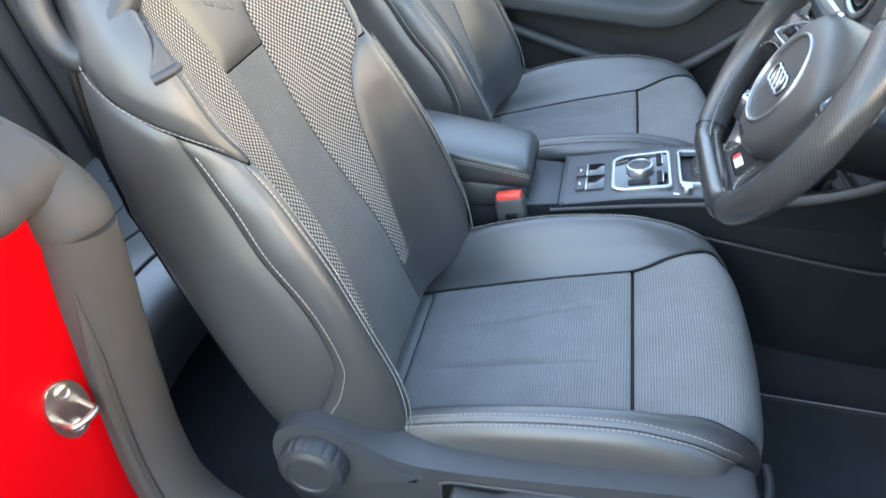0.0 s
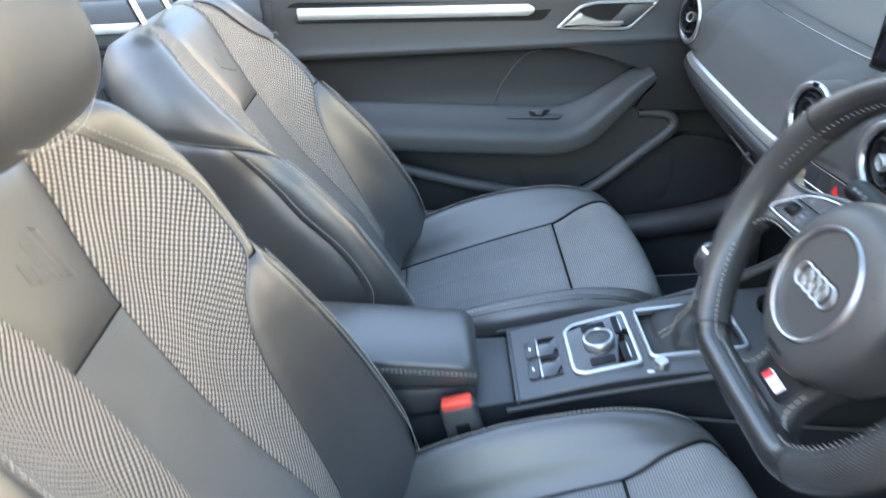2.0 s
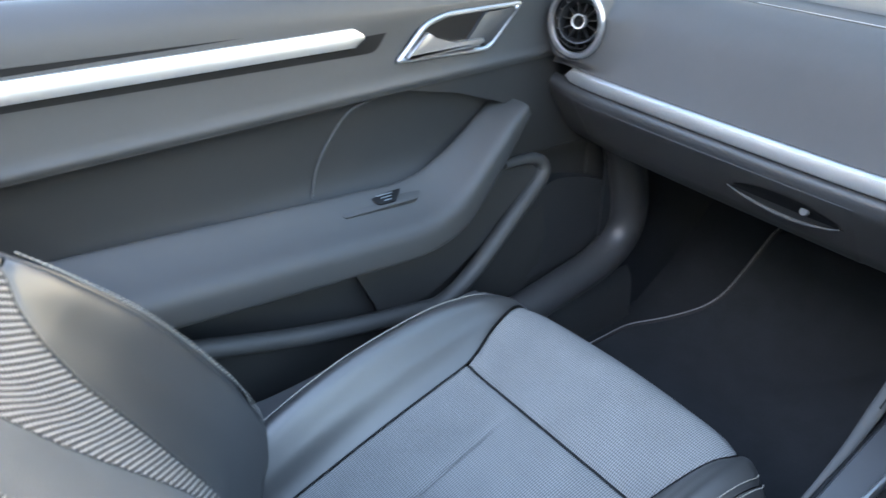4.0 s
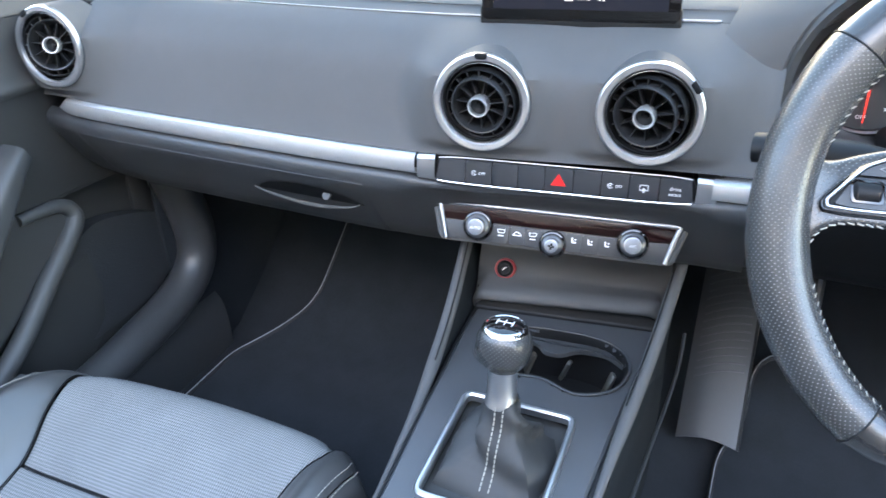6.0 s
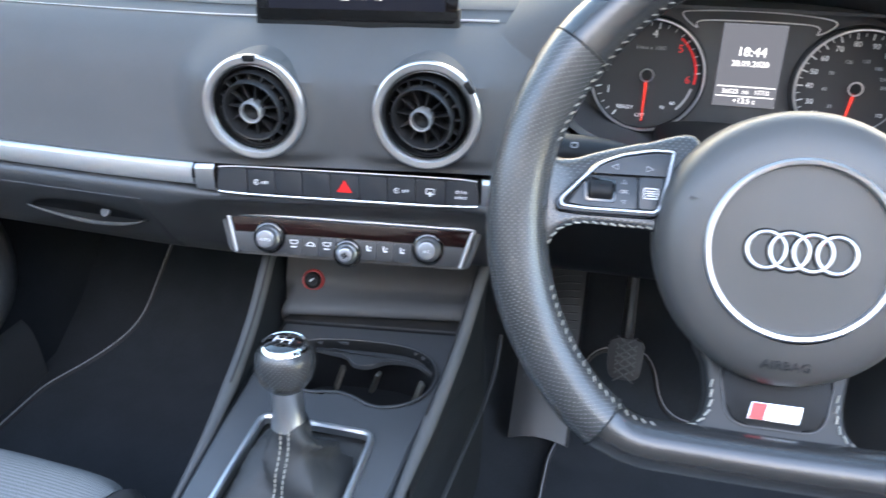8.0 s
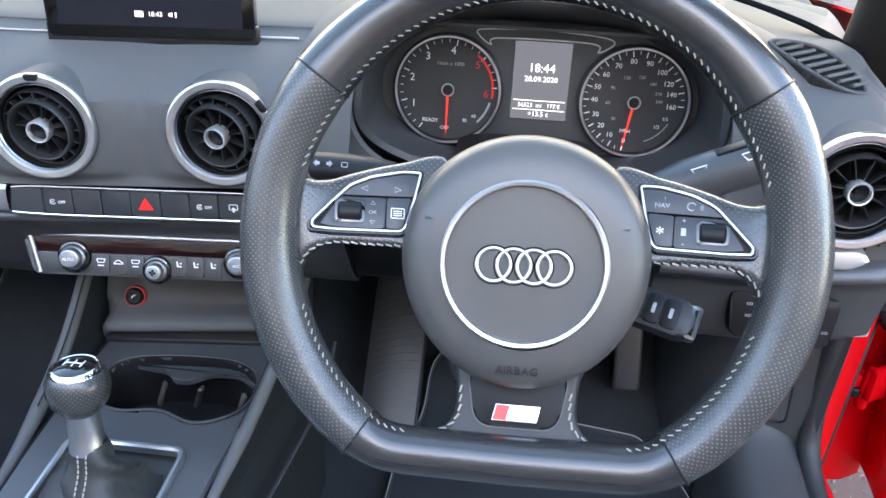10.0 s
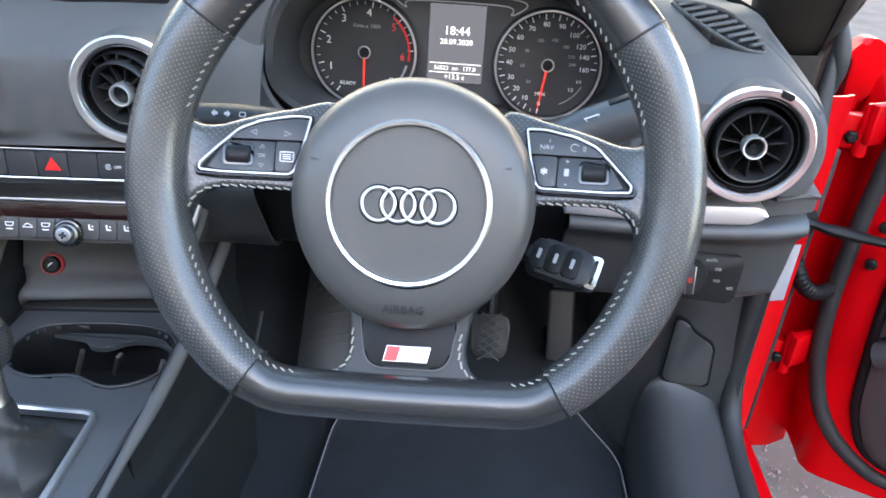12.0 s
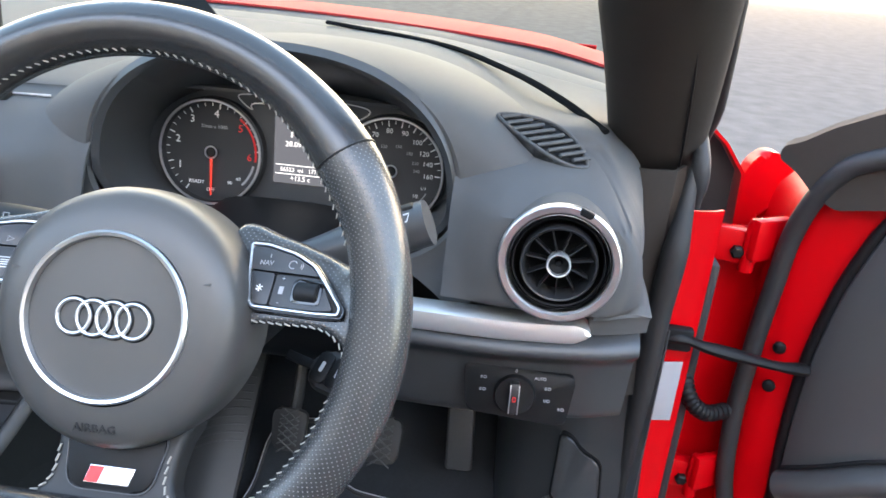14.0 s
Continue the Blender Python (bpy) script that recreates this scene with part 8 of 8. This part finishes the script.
front_seat(0.365, 1, 24.6, 0.728, 0.085, 0.0, BF, "black leather and cloth driver's sports seat, upright")
front_seat(-0.365, -1, 29.5, 0.800, 0.02, 0.010, BF_LOW, "black leather and cloth passenger sports seat, slightly reclined")

# belt buckles
def buckle(x, y, z, sg):
    b = thing("belt_buckle", "black seat belt buckle with an orange-red button", "belt buckle", (x, y, z - 0.12), group="belt buckles")
    m = axes((x, y, z), (0, 1, 0.12), (-0.1 * sg, -0.12, 1)) @ Matrix.Rotation(0.1, 4, "Z")
    part("body", rbox(0.052, 0.085, 0.026, 0.007, m @ Matrix.Translation((0, -0.045, 0)), seg=3), GREY_TRIM, b)
    part("button", rbox(0.044, 0.016, 0.022, 0.004, m @ Matrix.Translation((0, -0.004, 0.001))), ORANGE, b, "orange-red release button")
    part("window", rbox(0.020, 0.022, 0.002, 0.0008, m @ Matrix.Translation((0, -0.042, 0.0132))), BLACK, b)
    part("stalk", tube([tuple(m @ Vector((0, -0.085, 0))), (x - 0.01 * sg, y - 0.03, z - 0.20)], 0.010, 10, up=(1, 0, 0)), RUBBER, b)


buckle(0.108, -0.331, 0.532, 1)

# ---- rear of the cabin ----
bench = thing("rear_bench", "dark leather rear bench seat", "rear seat", (0, -1.1, 0.30))
P = [[(x, y, z + 0.012 * math.cos(6 * math.pi * x / 1.2)) for y, z in spline([(-0.80, 0.34), (-0.79, 0.42), (-0.82, 0.475), (-0.95, 0.480), (-1.12, 0.455), (-1.22, 0.45)], 24)] for x in np.linspace(-0.62, 0.62, 60)]
part("seat_cushion", thick(sheet(P), 0.006), LEATHER, bench)
P = [[(x, y, z) for y, z in spline([(-1.19, 0.44), (-1.22, 0.55), (-1.27, 0.70), (-1.32, 0.85), (-1.36, 0.91), (-1.44, 0.92)], 24)] for x in np.linspace(-0.62, 0.62, 40)]
part("seat_back", thick(sheet(P), 0.006), DOOR_DARK, bench)
for x in (0.018, 0.092):
    part("back_seam", tube([(x, a[0] + 0.010, a[1]) for a in spline([(-1.19, 0.44), (-1.22, 0.55), (-1.27, 0.70), (-1.32, 0.85), (-1.36, 0.91)], 20)], 0.005, 8, up=(1, 0, 0)), BLACK, bench)
for x0 in (-0.50, 0.155):
    P = []
    for i in range(241):
        x = x0 + 0.455 * i / 240
        e = 0.010 + 0.0014 * math.cos(i * math.pi / 1.5)
        P.append([(x, y + e, z + 0.3 * e) for y, z in spline([(-1.205, 0.50), (-1.22, 0.55), (-1.27, 0.70), (-1.32, 0.85)], 10)])
    part("ribbed_panel", sheet(P), BENCH_CLOTH, bench, "dark ribbed cloth panel")
for y in (-0.87, -0.95, -1.04):
    part("cushion_seam", tube([(x, y, 0.483 - 0.16 * max(0.0, -y - 0.93) + 0.012 * math.cos(6 * math.pi * x / 1.2)) for x in np.linspace(-0.6, 0.6, 60)], 0.0035, 6), BLACK, bench)
for x in (-0.3, 0.3):
    part("headrest", rbox(0.24, 0.08, 0.14, 0.035, Matrix.Translation((x, -1.40, 0.97)) @ Matrix.Rotation(-0.2, 4, "X"), seg=4), LEATHER, bench, "black leather headrest")
for sg in (-1, 1):
    sp = thing("rear_side_panel", "dark rear side panel with a silver strip", "trim panel", (sg * 0.72, -1.0, 0.35), kind="structure")
    P = [[(sg * x, y, z) for x, z in spline([(0.775, 0.93), (0.755, 0.942), (0.72, 0.935), (0.70, 0.90), (0.695, 0.82), (0.675, 0.80), (0.66, 0.65), (0.65, 0.55), (0.66, 0.36)], 30)] for y in np.linspace(-0.705, -1.40, 24)]
    part("panel", thick(sheet(P), 0.004), DOOR_SOFT, sp)
    P = [[(sg * 0.697, y, 0.905 - 0.0), (sg * 0.693, y, 0.902), (sg * 0.6915, y, 0.894), (sg * 0.693, y, 0.886), (sg * 0.697, y, 0.883)] for y in np.linspace(-0.74, -1.3, 20)]
    part("silver_strip", sheet(P), BRUSHED, sp, "brushed silver strip")
    for k in range(4):
        part("rib", tube([(sg * 0.681, y, 0.86 - 0.018 * k) for y in np.linspace(-0.75, -1.15, 10)], 0.0045, 8), BLACK, sp)
    part("eyelet", lathe([(0.020, -0.004), (0.020, 0.003), (0.016, 0.006), (0.011, 0.004), (0.009, -0.004), (0, -0.004)], 30), BLACK, sp, "round black eyelet", axes((sg * 0.685, -0.86, 0.955), (0, -sg, 0), (0, 0, 1)))
    belt = [(sg * 0.675, -0.85, 0.86), (sg * 0.665, -0.84, 0.70), (sg * 0.655, -0.80, 0.50), (sg * 0.655, -0.78, 0.30)]
    bm = sheet([[(p[0], p[1] - 0.024, p[2]), (p[0] - sg * 0.002, p[1] + 0.024, p[2])] for p in spline(belt, 20)])
    solid("seat_belt", thick(bm, 0.0015), RUBBER, "black seat belt webbing hanging by the side panel", "seat belt")
solid("rear_deck", rbox(1.62, 0.36, 0.05, 0.02, Matrix.Translation((0, -1.53, 0.925))), RUBBER, "black folded roof cover behind the rear seat", "cover")

# ---- floor mats and pedals ----
def floor_mat(name, outline, z, lab):
    t = thing(name, lab, "floor mat", (outline[0][0], outline[0][1], z), group="front floor mats")
    o = rounded(outline, 0.05, 6)

    def lift(y):
        return lerp_table([(-0.2, 0.0), (0.42, 0.0), (0.50, 0.022), (0.58, 0.075), (0.68, 0.165)], y)
    n = len(o)
    cxm, cym = sum(p[0] for p in o) / n, sum(p[1] for p in o) / n
    P = []
    for k in range(13):
        f = 1 - k / 12
        P.append([(cxm + (x - cxm) * f, cym + (y - cym) * f, z + 0.008 + lift(cym + (y - cym) * f)) for x, y in o])
    part("top_face", sheet(P, close_v=True), MAT_PILE, t)
    part("edge_binding", tube([(x, y, z + 0.008 + lift(y)) for x, y in o], 0.0038, 8, True), RUBBER, t, "dark edge binding")
    part("binding_thread", tube([(x, y, z + 0.0135 + lift(y)) for x, y in o], 0.0009, 6, True), GREY_INK, t)


floor_mat("floor_mat", [(-0.115, -0.12), (-0.115, 0.72), (-0.535, 0.72), (-0.55, 0.54), (-0.60, 0.47), (-0.645, 0.40), (-0.645, -0.12)], 0.238, "black passenger floor mat with a pale grey binding")
floor_mat("floor_mat", [(0.205, -0.12), (0.220, 0.44), (0.250, 0.50), (0.254, 0.60), (0.362, 0.61), (0.385, 0.525), (0.600, 0.505), (0.625, 0.475), (0.668, 0.42), (0.672, -0.12)], 0.238, "black driver's floor mat with a grey binding")

def pedal(name, c, w, h, lab, arm_top):
    t = thing(name, lab, "pedal", c, group="pedals")
    m = axes(c, (1, 0, 0), (0, 0.45, 0.9))
    part("pad", prism(rounded([(-0.50 * w, 0.5 * h), (-0.42 * w, -0.5 * h), (0.42 * w, -0.5 * h), (0.50 * w, 0.5 * h)], 0.016, 5), -0.006, 0.006, 0.003, m=m), RUBBER, t, "ribbed black rubber pad")
    for k in range(-2, 3):
        for j in (-1, 1):
            part("rib", rbox(w * 0.92, 0.003, 0.003, 0.001, m @ Matrix.Translation((0, k * h / 5.2, 0.007)) @ Matrix.Rotation(j * 0.6, 4, "Z") @ Matrix.Scale(0.7, 4)), HARD, t)
    part("arm", tube(spline([tuple(m @ Vector((0, 0, -0.005))), (c[0], c[1] + 0.06, c[2] + 0.06), arm_top], 16), 0.009, 10, flat=1.4), HARD, t, "dark steel arm")


pedal("brake_pedal", (0.455, 0.50, 0.405), 0.062, 0.068, "brake pedal with a ribbed rubber pad", (0.455, 0.62, 0.66))
pedal("clutch_pedal", (0.315, 0.50, 0.402), 0.055, 0.062, "clutch pedal with a ribbed rubber pad", (0.31, 0.62, 0.66))
acc = thing("accelerator_pedal", "long dark accelerator pedal", "pedal", (0.573, 0.55, 0.30), group="pedals")
part("pad", rbox(0.042, 0.120, 0.014, 0.006, axes((0.568, 0.556, 0.398), (0.99, 0, 0.05), (-0.03, 0.32, 0.95)), seg=3), HARD, acc)
part("hinge_block", rbox(0.04, 0.06, 0.03, 0.006, Matrix.Translation((0.568, 0.592, 0.335))), BLACK, acc)
rest = thing("foot_rest", "dark ribbed foot rest panel beside the clutch", "foot rest", (0.205, 0.52, 0.26))


def rest_point(u, v, lift=0.0):
    return (0.158 + 0.088 * u, 0.430 + 0.22 * v - lift * 0.7, 0.275 + 0.22 * v + 0.010 * math.sin(math.pi * u) + lift * 0.7)


part("panel", thick(sheet([[rest_point(i / 8, j / 12) for j in range(13)] for i in range(9)]), 0.006), HARD, rest)
for k in range(16):
    v = 0.30 + k * 0.040
    part("rib", tube([rest_point(0.10 + 0.80 * i / 6, v + 0.07 * i / 6, 0.0062) for i in range(7)], 0.0016, 6, flat=0.7), HARD, rest)
for u, w in ((0.02, 0.0022), (0.985, 0.0040)):
    part("edge_bead", tube([rest_point(u, j / 14, 0.003) for j in range(15)], w, 8), GREY_TRIM if u < 0.5 else BLACK, rest)
